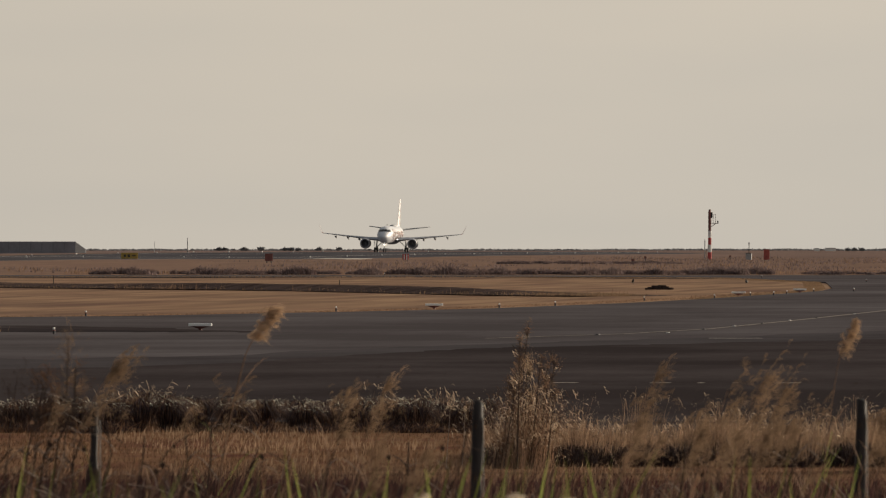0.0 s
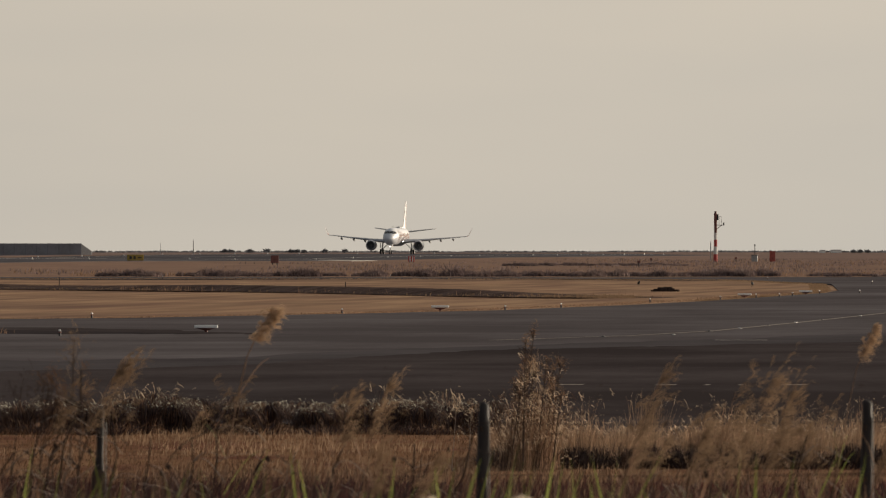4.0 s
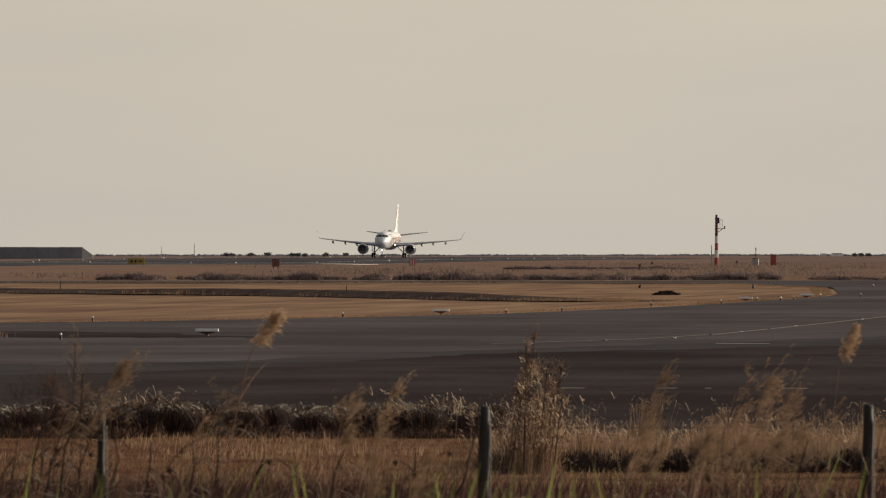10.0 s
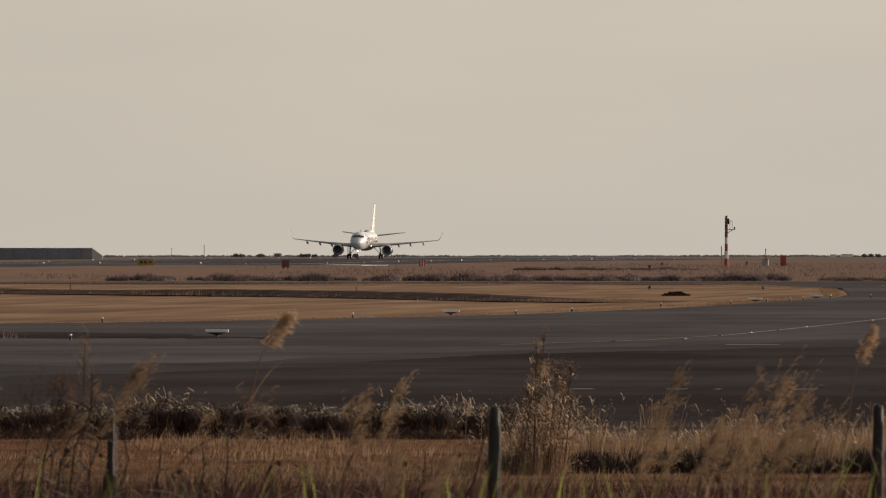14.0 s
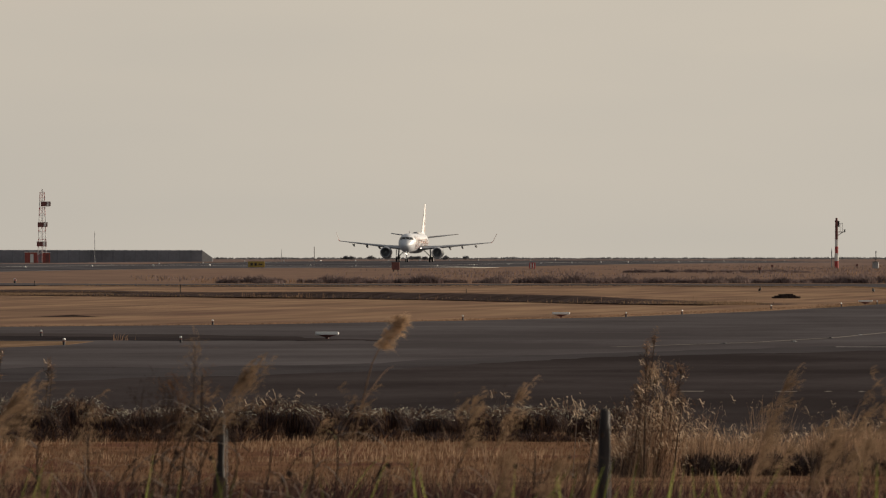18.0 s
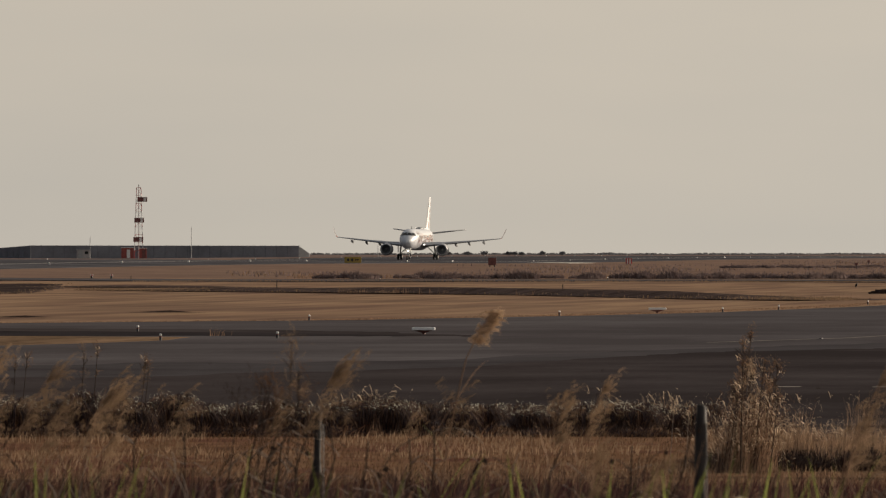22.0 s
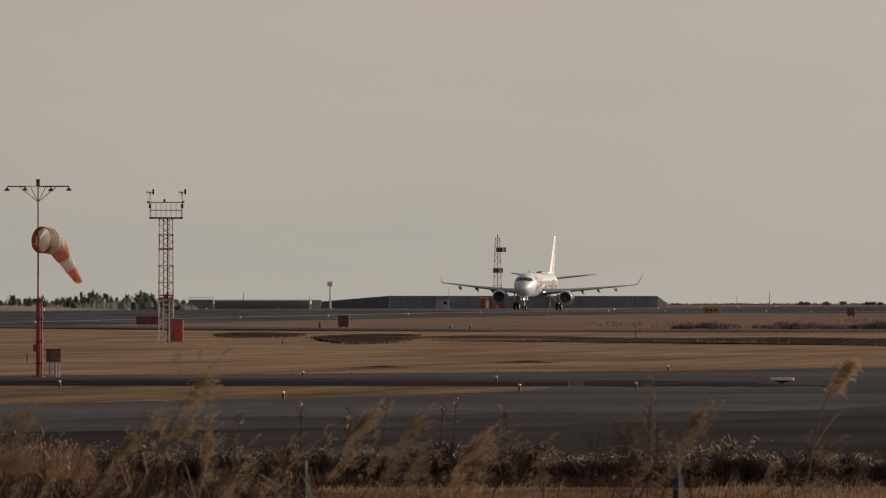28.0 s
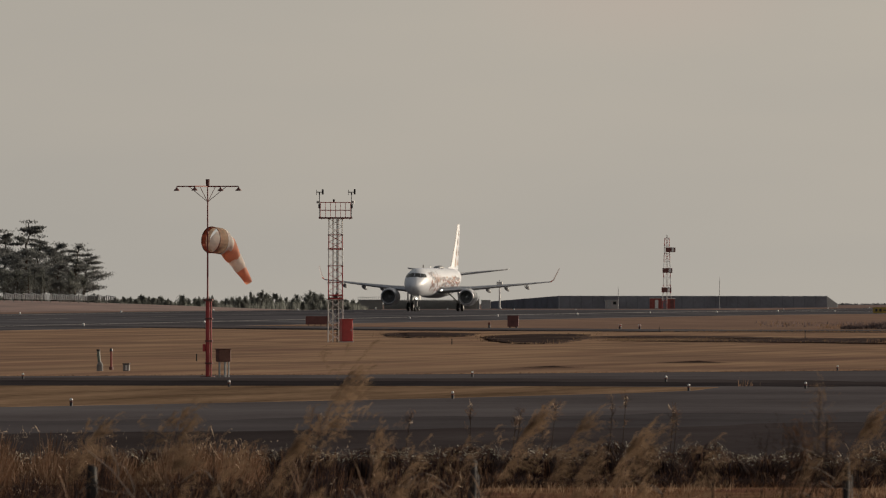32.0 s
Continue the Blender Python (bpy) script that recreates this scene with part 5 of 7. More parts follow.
BLEACHED = mat("bleached_dead_stalk", (0.52, 0.43, 0.35), 0.4, vary=0.3, scale=6, fine=50, trans=0.2, spec=0.5)
CRIMSON = mat("dark_crimson_weed", (0.085, 0.028, 0.028), 0.8, vary=0.3, scale=2, fine=20, trans=0.3, island=0.4)
# pale bluish foliage: the haze of the skyline is put into the colour
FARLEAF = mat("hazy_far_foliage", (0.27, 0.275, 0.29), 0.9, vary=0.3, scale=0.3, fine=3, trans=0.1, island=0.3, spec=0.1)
# both needle greens are paled: distance haze is put into their colour
YOUNG = mat("hazed_young_pine_needles", (0.225, 0.240, 0.222), 0.8, vary=0.3, scale=0.5, fine=6, trans=0.55, island=0.4, spec=0.1)
NEEDLES = mat("hazed_pine_needles", (0.215, 0.226, 0.222), 0.7, vary=0.35, scale=0.5, fine=6, trans=0.5, island=0.5, spec=0.2)
RNG = np.random.default_rng(11)


def blades(x, y, h, w, lean=0.25, bend=0.5, z=None, wind=(0.12, 0.0), rng=RNG):
    """Upright tapering blades of two joints, each turned and leaning its own way."""
    n = len(x)
    z = ground_z(x, y) - 0.02 if z is None else z
    a = rng.uniform(0, 2 * np.pi, n)
    wx, wy = np.cos(a) * w / 2, np.sin(a) * w / 2 * 0.6
    b = rng.uniform(0, 2 * np.pi, n)
    l = np.abs(rng.normal(0, lean, n)) * h
    lx, ly = np.cos(b) * l + wind[0] * h, np.sin(b) * l + wind[1] * h
    mid = rng.uniform(0.45, 0.65, n)
    V = np.zeros((n, 5, 3))
    V[:, 0] = np.stack([x - wx, y - wy, z], -1)
    V[:, 1] = np.stack([x + wx, y + wy, z], -1)
    V[:, 2] = np.stack([x - wx * 0.8 + lx * mid * bend, y - wy * 0.8 + ly * mid * bend, z + h * mid], -1)
    V[:, 3] = np.stack([x + wx * 0.8 + lx * mid * bend, y + wy * 0.8 + ly * mid * bend, z + h * mid], -1)
    V[:, 4] = np.stack([x + lx, y + ly, z + h], -1)
    i = np.arange(n)[:, None] * 5
    F = np.concatenate([i + np.array([0, 1, 3]), i + np.array([0, 3, 2]), i + np.array([2, 3, 4])], 0)
    return V.reshape(-1, 3), F, V[:, 4]


def heads(tip, size, rng=RNG, drop=0.5):
    """Small drooping tufts at the tips."""
    n = len(tip)
    a = rng.normal(0.25, 0.8, n)
    dx, dz = np.cos(a) * size, np.sin(a) * size * drop
    w = size * 0.055
    V = np.zeros((n, 4, 3))
    V[:, 0] = tip + np.stack([-dx * 0.2, 0 * dx, -w * 0.6], -1)
    V[:, 1] = tip + np.stack([dx * 0.5, w, dz * 0.4 - w], -1)
    V[:, 2] = tip + np.stack([dx, 0 * dx, dz], -1)
    V[:, 3] = tip + np.stack([dx * 0.5, -w, dz * 0.4 + w], -1)
    i = np.arange(n)[:, None] * 4
    return V.reshape(-1, 3), np.concatenate([i + np.array([0, 1, 2]), i + np.array([0, 2, 3])], 0)


def hooks(tip, size, w, rng=RNG, lo=0.1, hi=1.9):
    """Curled blade tips: thin ribbons that rise, bow over and droop."""
    n = len(tip)
    a = rng.normal(0.0, 1.0, n) + np.where(rng.random(n) < 0.25, np.pi, 0)
    up = rng.uniform(lo, hi, n)
    dx, dy = np.cos(a) * size, np.sin(a) * size * 0.6
    V = np.zeros((n, 7, 3))
    for j, (o, r, k) in enumerate(((0.0, 0.0, 0.5), (0.3, 0.5, 1.0), (0.7, 0.85, 0.8))):
        c = tip + np.stack([dx * o, dy * o, up * size * r], -1)
        V[:, 2 * j] = c + np.stack([-w * k * 0.35, w * 0, -w * k * 0.5], -1)
        V[:, 2 * j + 1] = c + np.stack([w * k * 0.35, w * 0, w * k * 0.5], -1)
    V[:, 6] = tip + np.stack([dx, dy, size * (up * 0.9 - 0.25)], -1)
    i = np.arange(n)[:, None] * 7
    return V.reshape(-1, 3), np.concatenate([i + np.array(f) for f in ((0, 1, 3), (0, 3, 2), (2, 3, 5), (2, 5, 4), (4, 5, 6))], 0)


def scatter(n, b0, b1, d0, d1, rng=RNG):
    """n places between two bearings and two distances."""
    b, d = np.radians(rng.uniform(b0, b1, n)), np.sqrt(rng.uniform(d0 * d0, d1 * d1, n))
    return -d * np.sin(b), d * np.cos(b)


def patchy(x, y, s, cut):
    return np.array([noise.noise((a * s, b * s * 0.4, 5.0)) for a, b in zip(x, y)]) > cut


def stuff(name, V, F, m, label, category="grass", parent=None):
    ob = quick(name, V, F, m)
    if parent:
        ob.parent = parent
        return ob
    return tagged(ob, label, category, kind="stuff")


# the ragged verge along the pavement
bx = np.interp(RNG.uniform(0, 1, 9000), np.linspace(0, 1, 8), [-80.5, -66.5, -53, -47, -43.5, -40.9, -39.7, -39.3])
by = np.interp(bx, [-80.5, -66.5, -53, -47, -43.5, -40.9, -39.7, -39.3], [412, 426, 450, 479, 502, 547, 592, 684])
k = RNG.uniform(0, 3, 9000)
V, F, _ = blades(bx - 0.3 - k * 0.7, by + k * 0.6, RNG.uniform(0.02, 0.08, 9000), RNG.uniform(0.03, 0.08, 9000))
stuff("verge_grass", V, F, TANSTEM, "ragged dry grass along the edge of the asphalt")
# and along the road beyond the field
rx, ry = [-39.3, -38.9, -40.4, -47.4, -60.4, -80.3, -130], [592, 683, 720, 838, 936, 961, 961]
k = RNG.uniform(0, 6, 9000)
bx, by = np.interp(k, range(7), rx), np.interp(k, range(7), ry)
V, F, _ = blades(bx - RNG.uniform(0, 1.2, 9000), by - RNG.uniform(0, 3, 9000), RNG.uniform(0.03, 0.11, 9000), RNG.uniform(0.04, 0.12, 9000), 0.5)
stuff("verge_grass", V, F, FIELD, "ragged dry grass along the edge of the far road")
x, y = spot(7.3561, 372)
V, F, tip = blades(x + RNG.normal(0, 0.15, 14), y + RNG.normal(0, 0.1, 14), RNG.uniform(0.15, 0.4, 14), np.full(14, 0.02), 0.4)
stuff("dry_weed", V, F, TANSTEM, "few dry weed stalks in a crack of the asphalt", "weed")
# pale stalks on the ditch bank
x, y = [], []
for b, n, s in ((6.6839, 30, 0.5), (6.6137, 24, 0.7), (6.4734, 40, 0.4), (6.4032, 36, 0.35), (6.2347, 34, 0.8), (5.7434, 24, 1.0), (5.3504, 26, 1.0), (4.9292, 24, 1.0), (4.6204, 40, 1.2), (4.2835, 50, 1.0)):
    d = np.interp(b, [3.8624, 4.6485, 5.6311, 6.333, 7.3156], [622, 636, 687, 720, 748])
    px, py = spot(b, d)
    x.append(px + RNG.normal(0, s, n))
    y.append(py - 1.5 + RNG.normal(0, 0.5, n))
x, y = np.concatenate(x), np.concatenate(y)
V, F, tip = blades(x, y, RNG.uniform(0.12, 0.5, len(x)), RNG.uniform(0.010, 0.024, len(x)), 0.5)
stuff("ditch_stalks", V, F, TANSTEM, "pale dry stalks along the ditch bank")


# grass that overhangs the ditch banks and fringes the dark patches
DITCH = [(-107.6, 764), (-95.9, 746.8), (-80, 721), (-67.9, 688.3), (-58.3, 654), (-51.8, 637.6), (-46.2, 628)]
FRINGE = [(DITCH, 9000, 0.0, 4.0, 0.04, 0.24), (DITCH, 5200, -2.4, -0.6, 0.05, 0.22), ([(-121, 823), (-110, 815), (-100, 806)], 900, -2.0, 4.0, 0.04, 0.12), ([(-147, 914), (-132, 824), (-125.4, 802), (-135, 887), (-145, 929), (-147, 914)], 450, -6.0, 6.0, 0.05, 0.16), ([(-126, 825), (-107, 715), (-103.7, 706.5), (-113.6, 792), (-126.5, 888), (-131.7, 888), (-126, 825)], 600, -6.0, 6.0, 0.05, 0.16)]
for pts, n, o0, o1, h0, h1 in FRINGE:
    k = RNG.uniform(0, len(pts) - 1, n)
    x, y = np.interp(k, range(len(pts)), [p[0] for p in pts]), np.interp(k, range(len(pts)), [p[1] for p in pts])
    V, F, _ = blades(x + RNG.normal(0, 0.5, n), y + RNG.uniform(o0, o1, n), RNG.uniform(h0, h1, n) * RNG.uniform(0.4, 1, n), RNG.uniform(0.03, 0.08, n), 0.5)
    stuff("fringe_grass", V, F, FIELD, "ragged dry grass along a ditch in the field")

# dark scrub along the far road
def shrub(r, h, seed, material):
    rng = np.random.default_rng(seed)
    n = 260
    a, q = rng.uniform(0, 2 * np.pi, n), np.sqrt(rng.uniform(0, 1, n))
    x, y = np.cos(a) * q * r, np.sin(a) * q * r * 0.6
    hh = h * (1 - 0.55 * q * q) * rng.uniform(0.6, 1.1, n)
    V, F, _ = blades(x * 0.6, y * 0.6, hh, np.full(n, 0.05), 0.45, 0.6, z=np.zeros(n), wind=(0.05, 0), rng=rng)
    return quick("shrub", V, F, material)


mesh_bank = []
for s in range(5):
    ob = shrub(1.0, 0.62, s, SCRUB)
    mesh_bank.append(ob.data)
    bpy.data.objects.remove(ob)
rnd = random.Random(9)
for i in range(82):
    b = 6.8159 - i * 0.0365 + rnd.uniform(-0.02, 0.02)
    d = rnd.uniform(1030, 1052)
    if rnd.random() < 0.12:
        continue
    ob = new("shrub", rnd.choice(mesh_bank))
    s = rnd.uniform(0.6, 1.25)
    ob.matrix_basis = on(*spot(b, d), rnd.uniform(0, 360)) @ Matrix.Diagonal((s * 2.3, s * 1.5, s * rnd.uniform(0.8, 1.3), 1))
    tagged(ob, "low brown leafless shrub along the far road", "shrub", "shrubs along the far road")
for i in range(34):
    b = 4.8169 - i * 0.0265 + rnd.uniform(-0.015, 0.015)
    ob = new("shrub", rnd.choice(mesh_bank))
    s = rnd.uniform(0.6, 1.2)
    ob.matrix_basis = on(*spot(b, rnd.uniform(1560, 1640)), rnd.uniform(0, 360)) @ Matrix.Diagonal((s * 2.6, s * 1.2, s * 0.7, 1))
    tagged(ob, "low brown leafless shrub on the rough ground", "shrub", "shrubs on the rough ground")
for b0, b1, n, hs in ((3.50, 3.86, 16, 1.25), (2.85, 3.3, 9, 0.7), (4.0, 4.3, 6, 0.7), (2.5, 2.8, 6, 0.9)):
    for i in range(n):
        ob = new("shrub", rnd.choice(mesh_bank))
        s = rnd.uniform(0.7, 1.2)
        ob.matrix_basis = on(*spot(b0 + (b1 - b0) * (i + rnd.random()) / n, rnd.uniform(1040, 1062)), rnd.uniform(0, 360)) @ Matrix.Diagonal((s * 2.2, s * 1.5, s * hs, 1))
        tagged(ob, "low brown leafless shrub along the far road", "shrub", "shrubs along the far road")
# pale wispy grass behind the shrubs
x, y = scatter(4200, 2.6, 7.0, 1046, 1110)
V, F, _ = blades(x, y, RNG.uniform(0.1, 0.6, 4200) * RNG.uniform(0.4, 1, 4200), RNG.uniform(0.02, 0.06, 4200), 0.4)
stuff("wispy_grass", V, F, TANSTEM, "pale wispy dry grass along the far road")
# rough tall grass over the far ground, in drifts
for n, m, h0, h1, cut in ((24000, SCRUB, 0.10, 0.50, 0.06), (6000, TANSTEM, 0.15, 0.5, 0.14)):
    x, y = scatter(n, 2.4, 7.3, 1060, 2300)
    keep = (x > -165) & (x < -44)
    x, y = x[keep], y[keep]
    drift = np.array([noise.noise((a * 0.06, b * 0.008, 2.0)) + 0.5 * noise.noise((a * 0.3, b * 0.02, 6.0)) for a, b in zip(x, y)])
    k = drift > cut - 0.08 * (np.degrees(np.arctan2(-x, y)) < 4.9)
    x, y = x[k], y[k]
    V, F, _ = blades(x, y, RNG.uniform(h0, h1, len(x)) * np.clip(0.6 + drift[k], 0.3, 1.3), RNG.uniform(0.05, 0.14, len(x)), 0.3)
    stuff("rough_grass", V, F, m, "rough tall dry grass in drifts on the far ground")

# low red-brown growth between the reeds and the fence
x, y = scatter(60000, 2.4, 11.9, 128, 186)
V, F, _ = blades(x, y, RNG.uniform(0.03, 0.10, len(x)), RNG.uniform(0.008, 0.016, len(x)), 0.4)
stuff("heath_grass", V, F, REDGRASS, "low red-brown marsh grass in a meadow")
x, y = scatter(30000, 2.4, 11.9, 128, 186)
keep = patchy(x, y, 0.25, -0.05)
V, F, _ = blades(x[keep], y[keep], RNG.uniform(0.05, 0.16, keep.sum()), RNG.uniform(0.006, 0.014, keep.sum()), 0.4)
stuff("meadow_straw", V, F, STRAW, "straw-coloured tufts in the red-brown meadow")
x, y = scatter(26000, 2.4, 11.9, 122, 139)
keep = patchy(x, y, 0.35, -0.12)
V, F, _ = blades(x[keep], y[keep], RNG.uniform(0.06, 0.22, keep.sum()), RNG.uniform(0.01, 0.02, keep.sum()), 0.4)
stuff("crimson_weeds", V, F, CRIMSON, "dark crimson low weeds in the meadow", "weeds")


# bands of rounded tussocks: dense arching stems with curled tips over the crown; inner shade and tip glints are put
# into their colours
def tussocks(name, n, b0, b1, d0, d1, h0, h1, r0, r1, stem, head, tips, label, size=0.09, tw=0.008, seed=3, width=0.014, lumps=0.4, second=None, share2=0.2, foot=1.0, arch=0.08, curl=(0.1, 1.9)):
    rng = np.random.default_rng(seed)
    cx, cy = scatter(n, b0, b1, d0, d1, rng)
    bb = np.degrees(np.arctan2(-cx, cy))
    lump = np.array([noise.noise((b * 6, seed, 0.3)) + 0.6 * noise.noise((b * 19, seed, 1.7)) for b in bb])
    ch = rng.uniform(h0, h1, n) * (1 + lumps * np.clip(lump, -0.8, 0.8))
    cr = rng.uniform(r0, r1, n)
    per = 100
    m = n * per
    ci = np.repeat(np.arange(n), per)
    a, q = rng.uniform(0, 2 * np.pi, m), np.sqrt(rng.uniform(0, 1, m))
    R, H = cr[ci], ch[ci]
    h = H * np.sqrt(np.clip(1 - 0.75 * q * q, 0.1, 1)) * rng.uniform(0.55, 1.04, m)
    ox, oy = np.cos(a) * q * R, np.sin(a) * q * R
    x, y = cx[ci] + ox * 0.55, cy[ci] + oy * 0.55
    z = ground_z(x, y) - 0.02
    lx, ly = ox * 0.5 + 0.10 * h + rng.normal(0, 0.11, m), oy * 0.5 + rng.normal(0, 0.08, m)
    w = rng.uniform(width * 0.5, width * 1.3, m)
    wa = rng.uniform(0, np.pi, m)
    wx, wy = np.cos(wa) * w / 2, np.sin(wa) * w / 2
    V = np.zeros((m, 7, 3))
    for j, (u, out, k) in enumerate(((0.0, 0.0, foot), (0.55, 0.22, 1.0), (0.95, 0.62, 0.6))):
        for i, sgn in enumerate((-1, 1)):
            V[:, 2 * j + i] = np.stack([x + lx * out + sgn * wx * k, y + ly * out + sgn * wy * k, z + h * u], -1)
    tip = np.stack([x + lx * 1.25, y + ly * 1.25, z + h * (1.0 - arch * rng.uniform(0.2, 1.0, m))], -1)
    V[:, 6] = tip
    i = np.arange(m)[:, None] * 7
    F = np.concatenate([i + np.array(f) for f in ((0, 1, 3), (0, 3, 2), (2, 3, 5), (2, 5, 4), (4, 5, 6))], 0)
    ob = stuff(name, V.reshape(-1, 3), F, stem, label, "grass")
    if second:
        ob.data.materials.append(second)
        ob.data.polygons.foreach_set("material_index", np.tile(rng.random(m) < share2, 5).astype(np.int32))
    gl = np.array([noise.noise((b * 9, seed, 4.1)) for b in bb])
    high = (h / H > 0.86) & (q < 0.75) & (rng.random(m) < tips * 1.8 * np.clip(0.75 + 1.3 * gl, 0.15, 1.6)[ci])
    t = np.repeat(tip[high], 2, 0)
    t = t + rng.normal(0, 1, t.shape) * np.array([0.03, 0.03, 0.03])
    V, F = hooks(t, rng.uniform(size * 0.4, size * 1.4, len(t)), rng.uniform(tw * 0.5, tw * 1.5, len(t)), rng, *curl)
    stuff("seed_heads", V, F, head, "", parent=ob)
    return ob


# mounds in the band: bearing, half width in degrees, extra height
MOUNDS = ((7.56, 0.10, 0.20), (7.95, 0.16, 0.23), (8.37, 0.10, 0.13), (6.59, 0.13, 0.17), (6.28, 0.08, 0.06), (7.15, 0.07, 0.10), (8.75, 0.12, 0.14), (9.15, 0.10, 0.12), (9.6, 0.12, 0.15), (5.95, 0.10, 0.05), (5.35, 0.12, 0.05), (10.2, 0.15, 0.1))


def mop_tussocks(n, b0, b1, d0, d1, seed, label):
    """Tussocks like mop heads: strands rise from the middle, bow over the crown and hang down all round it."""
    rng = np.random.default_rng(seed)
    bb = np.linspace(b0, b1, n) + rng.normal(0, 0.03, n)
    dd = rng.uniform(d0, d1, n)
    cx, cy = -dd * np.sin(np.radians(bb)), dd * np.cos(np.radians(bb))
    H = 0.42 + 0.06 * np.array([noise.noise((v * 4, seed, 0.3)) for v in bb]) + rng.uniform(-0.04, 0.04, n)
    for mb, mw, mh in MOUNDS:
        H = H + mh * np.exp(-((bb - mb) / mw) ** 2)
    R = rng.uniform(0.38, 0.62, n)
    per = 330
    m = n * per
    ci = np.repeat(np.arange(n), per)
    a, q = rng.uniform(0, 2 * np.pi, m), np.sqrt(rng.uniform(0, 1, m))
    h, r = H[ci] * rng.uniform(0.86, 1.05, m), R[ci] * rng.uniform(0.8, 1.1, m)
    ux, uy = np.cos(a), np.sin(a)
    w = rng.uniform(0.003, 0.008, m)
    wx, wy = -uy * w / 2, ux * w / 2
    x, y = cx[ci], cy[ci]
    z = ground_z(x, y)
    drop = rng.uniform(0.25, 1.0, m)
    V = np.zeros((m, 7, 3))
    pts = ((0.10 + 0.15 * q, 0.0 * q), (0.22 + 0.35 * q, 0.97 - 0.16 * q * q), (0.45 + 0.45 * q, 0.95 - 0.42 * q * q - 0.06 * drop), (0.62 + 0.45 * q, 0.86 - 0.55 * q * q - 0.30 * drop * q))
    jx, jy = rng.normal(0, 0.03, m), rng.normal(0, 0.03, m)
    for j, (o, u) in enumerate(pts):
        px, py, pz = x + ux * r * o + jx * (j > 0), y + uy * r * o + jy * (j > 0), z + h * u
        if j < 3:
            V[:, 2 * j], V[:, 2 * j + 1] = np.stack([px - wx, py - wy, pz], -1), np.stack([px + wx, py + wy, pz], -1)
        else:
            V[:, 6] = np.stack([px, py, pz], -1)
    i = np.arange(m)[:, None] * 7
    F = np.concatenate([i + np.array(f) for f in ((0, 1, 3), (0, 3, 2), (2, 3, 5), (2, 5, 4), (4, 5, 6))], 0)
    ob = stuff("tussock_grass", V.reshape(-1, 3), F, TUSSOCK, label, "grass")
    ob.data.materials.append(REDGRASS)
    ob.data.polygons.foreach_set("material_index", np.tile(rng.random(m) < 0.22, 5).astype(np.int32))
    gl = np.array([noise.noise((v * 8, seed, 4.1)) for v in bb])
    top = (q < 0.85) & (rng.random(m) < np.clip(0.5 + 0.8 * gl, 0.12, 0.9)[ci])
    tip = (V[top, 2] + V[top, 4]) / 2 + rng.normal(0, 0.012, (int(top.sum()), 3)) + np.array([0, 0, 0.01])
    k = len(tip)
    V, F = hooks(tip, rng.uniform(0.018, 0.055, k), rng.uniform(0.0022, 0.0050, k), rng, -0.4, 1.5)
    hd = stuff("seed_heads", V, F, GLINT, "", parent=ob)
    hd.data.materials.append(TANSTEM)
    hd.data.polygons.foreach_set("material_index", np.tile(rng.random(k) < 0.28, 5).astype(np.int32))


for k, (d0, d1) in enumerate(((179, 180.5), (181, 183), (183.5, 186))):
    mop_tussocks(46, 4.93, 11.9, d0, d1, 3 + k, "rounded tussock grass beside the asphalt, shade-dark inside with glint-pale curled tips")
tussocks("tussock_grass", 200, 4.9292, 11.9, 177, 179, 0.16, 0.28, 0.3, 0.6, TUSSOCK, TANSTEM, 0.10, "low grass darkened for shade at the foot of the tussocks", 0.05, 0.005, 13, 0.010, 0.5, REDGRASS, 0.3, arch=0.1)
tussocks("tussock_grass", 12, 5.0, 5.55, 183, 188, 0.44, 0.60, 0.2, 0.4, TANSTEM, SILVER, 0.25, "tan grass with long curled tips behind the dark tussocks", 0.11, 0.006, 23, 0.008, 0.5, DARKSTEM, 0.6)
tussocks("tussock_grass", 12, 6.45, 6.85, 183, 188, 0.46, 0.62, 0.2, 0.4, TANSTEM, SILVER, 0.25, "tan grass with long curled tips behind the dark tussocks", 0.11, 0.006, 24, 0.008, 0.5, DARKSTEM, 0.6)
tussocks("tall_dry_grass", 330, 2.4, 4.9292, 153.5, 160, 0.40, 0.57, 0.2, 0.45, TANSTEM, SILVER, 0.22, "tall tan dry grass with pale upright tips", 0.07, 0.0045, 5, 0.008, 0.5, STRAW, 0.4)
tussocks("tall_dry_grass", 44, 2.4, 4.9, 151, 157, 0.62, 0.82, 0.2, 0.5, TANSTEM, SILVER, 0.5, "single taller pale stems above the tan grass", 0.06, 0.0045, 15, 0.005, 0.5, STRAW, 0.5)
# dark strip of grass added where the tan stems' foot is in shade
tussocks("tall_dry_grass", 340, 2.4, 4.9152, 150.5, 154.5, 0.22, 0.36, 0.2, 0.4, TUSSOCK, TANSTEM, 0.05, "dark grass added for the shade at the foot of the tan stems", 0.06, 0.005, 6, 0.010, 0.4, DARKSTEM, 0.35)
tussocks("tall_dry_grass", 260, 9.7862, 11.9, 166, 177, 0.45, 0.76, 0.25, 0.5, REDGRASS, SILVER, 0.12, "tall red-tan dry grass before the asphalt", 0.07, 0.005, 8, 0.009, 0.8, TANSTEM, 0.45)
tussocks("tall_dry_grass", 240, 8.7194, 11.9, 150, 166, 0.35, 0.65, 0.2, 0.45, TUSSOCK, SILVER, 0.06, "dark dry reeds before the asphalt", 0.06, 0.004, 12, 0.009, 0.8, REDGRASS, 0.3)
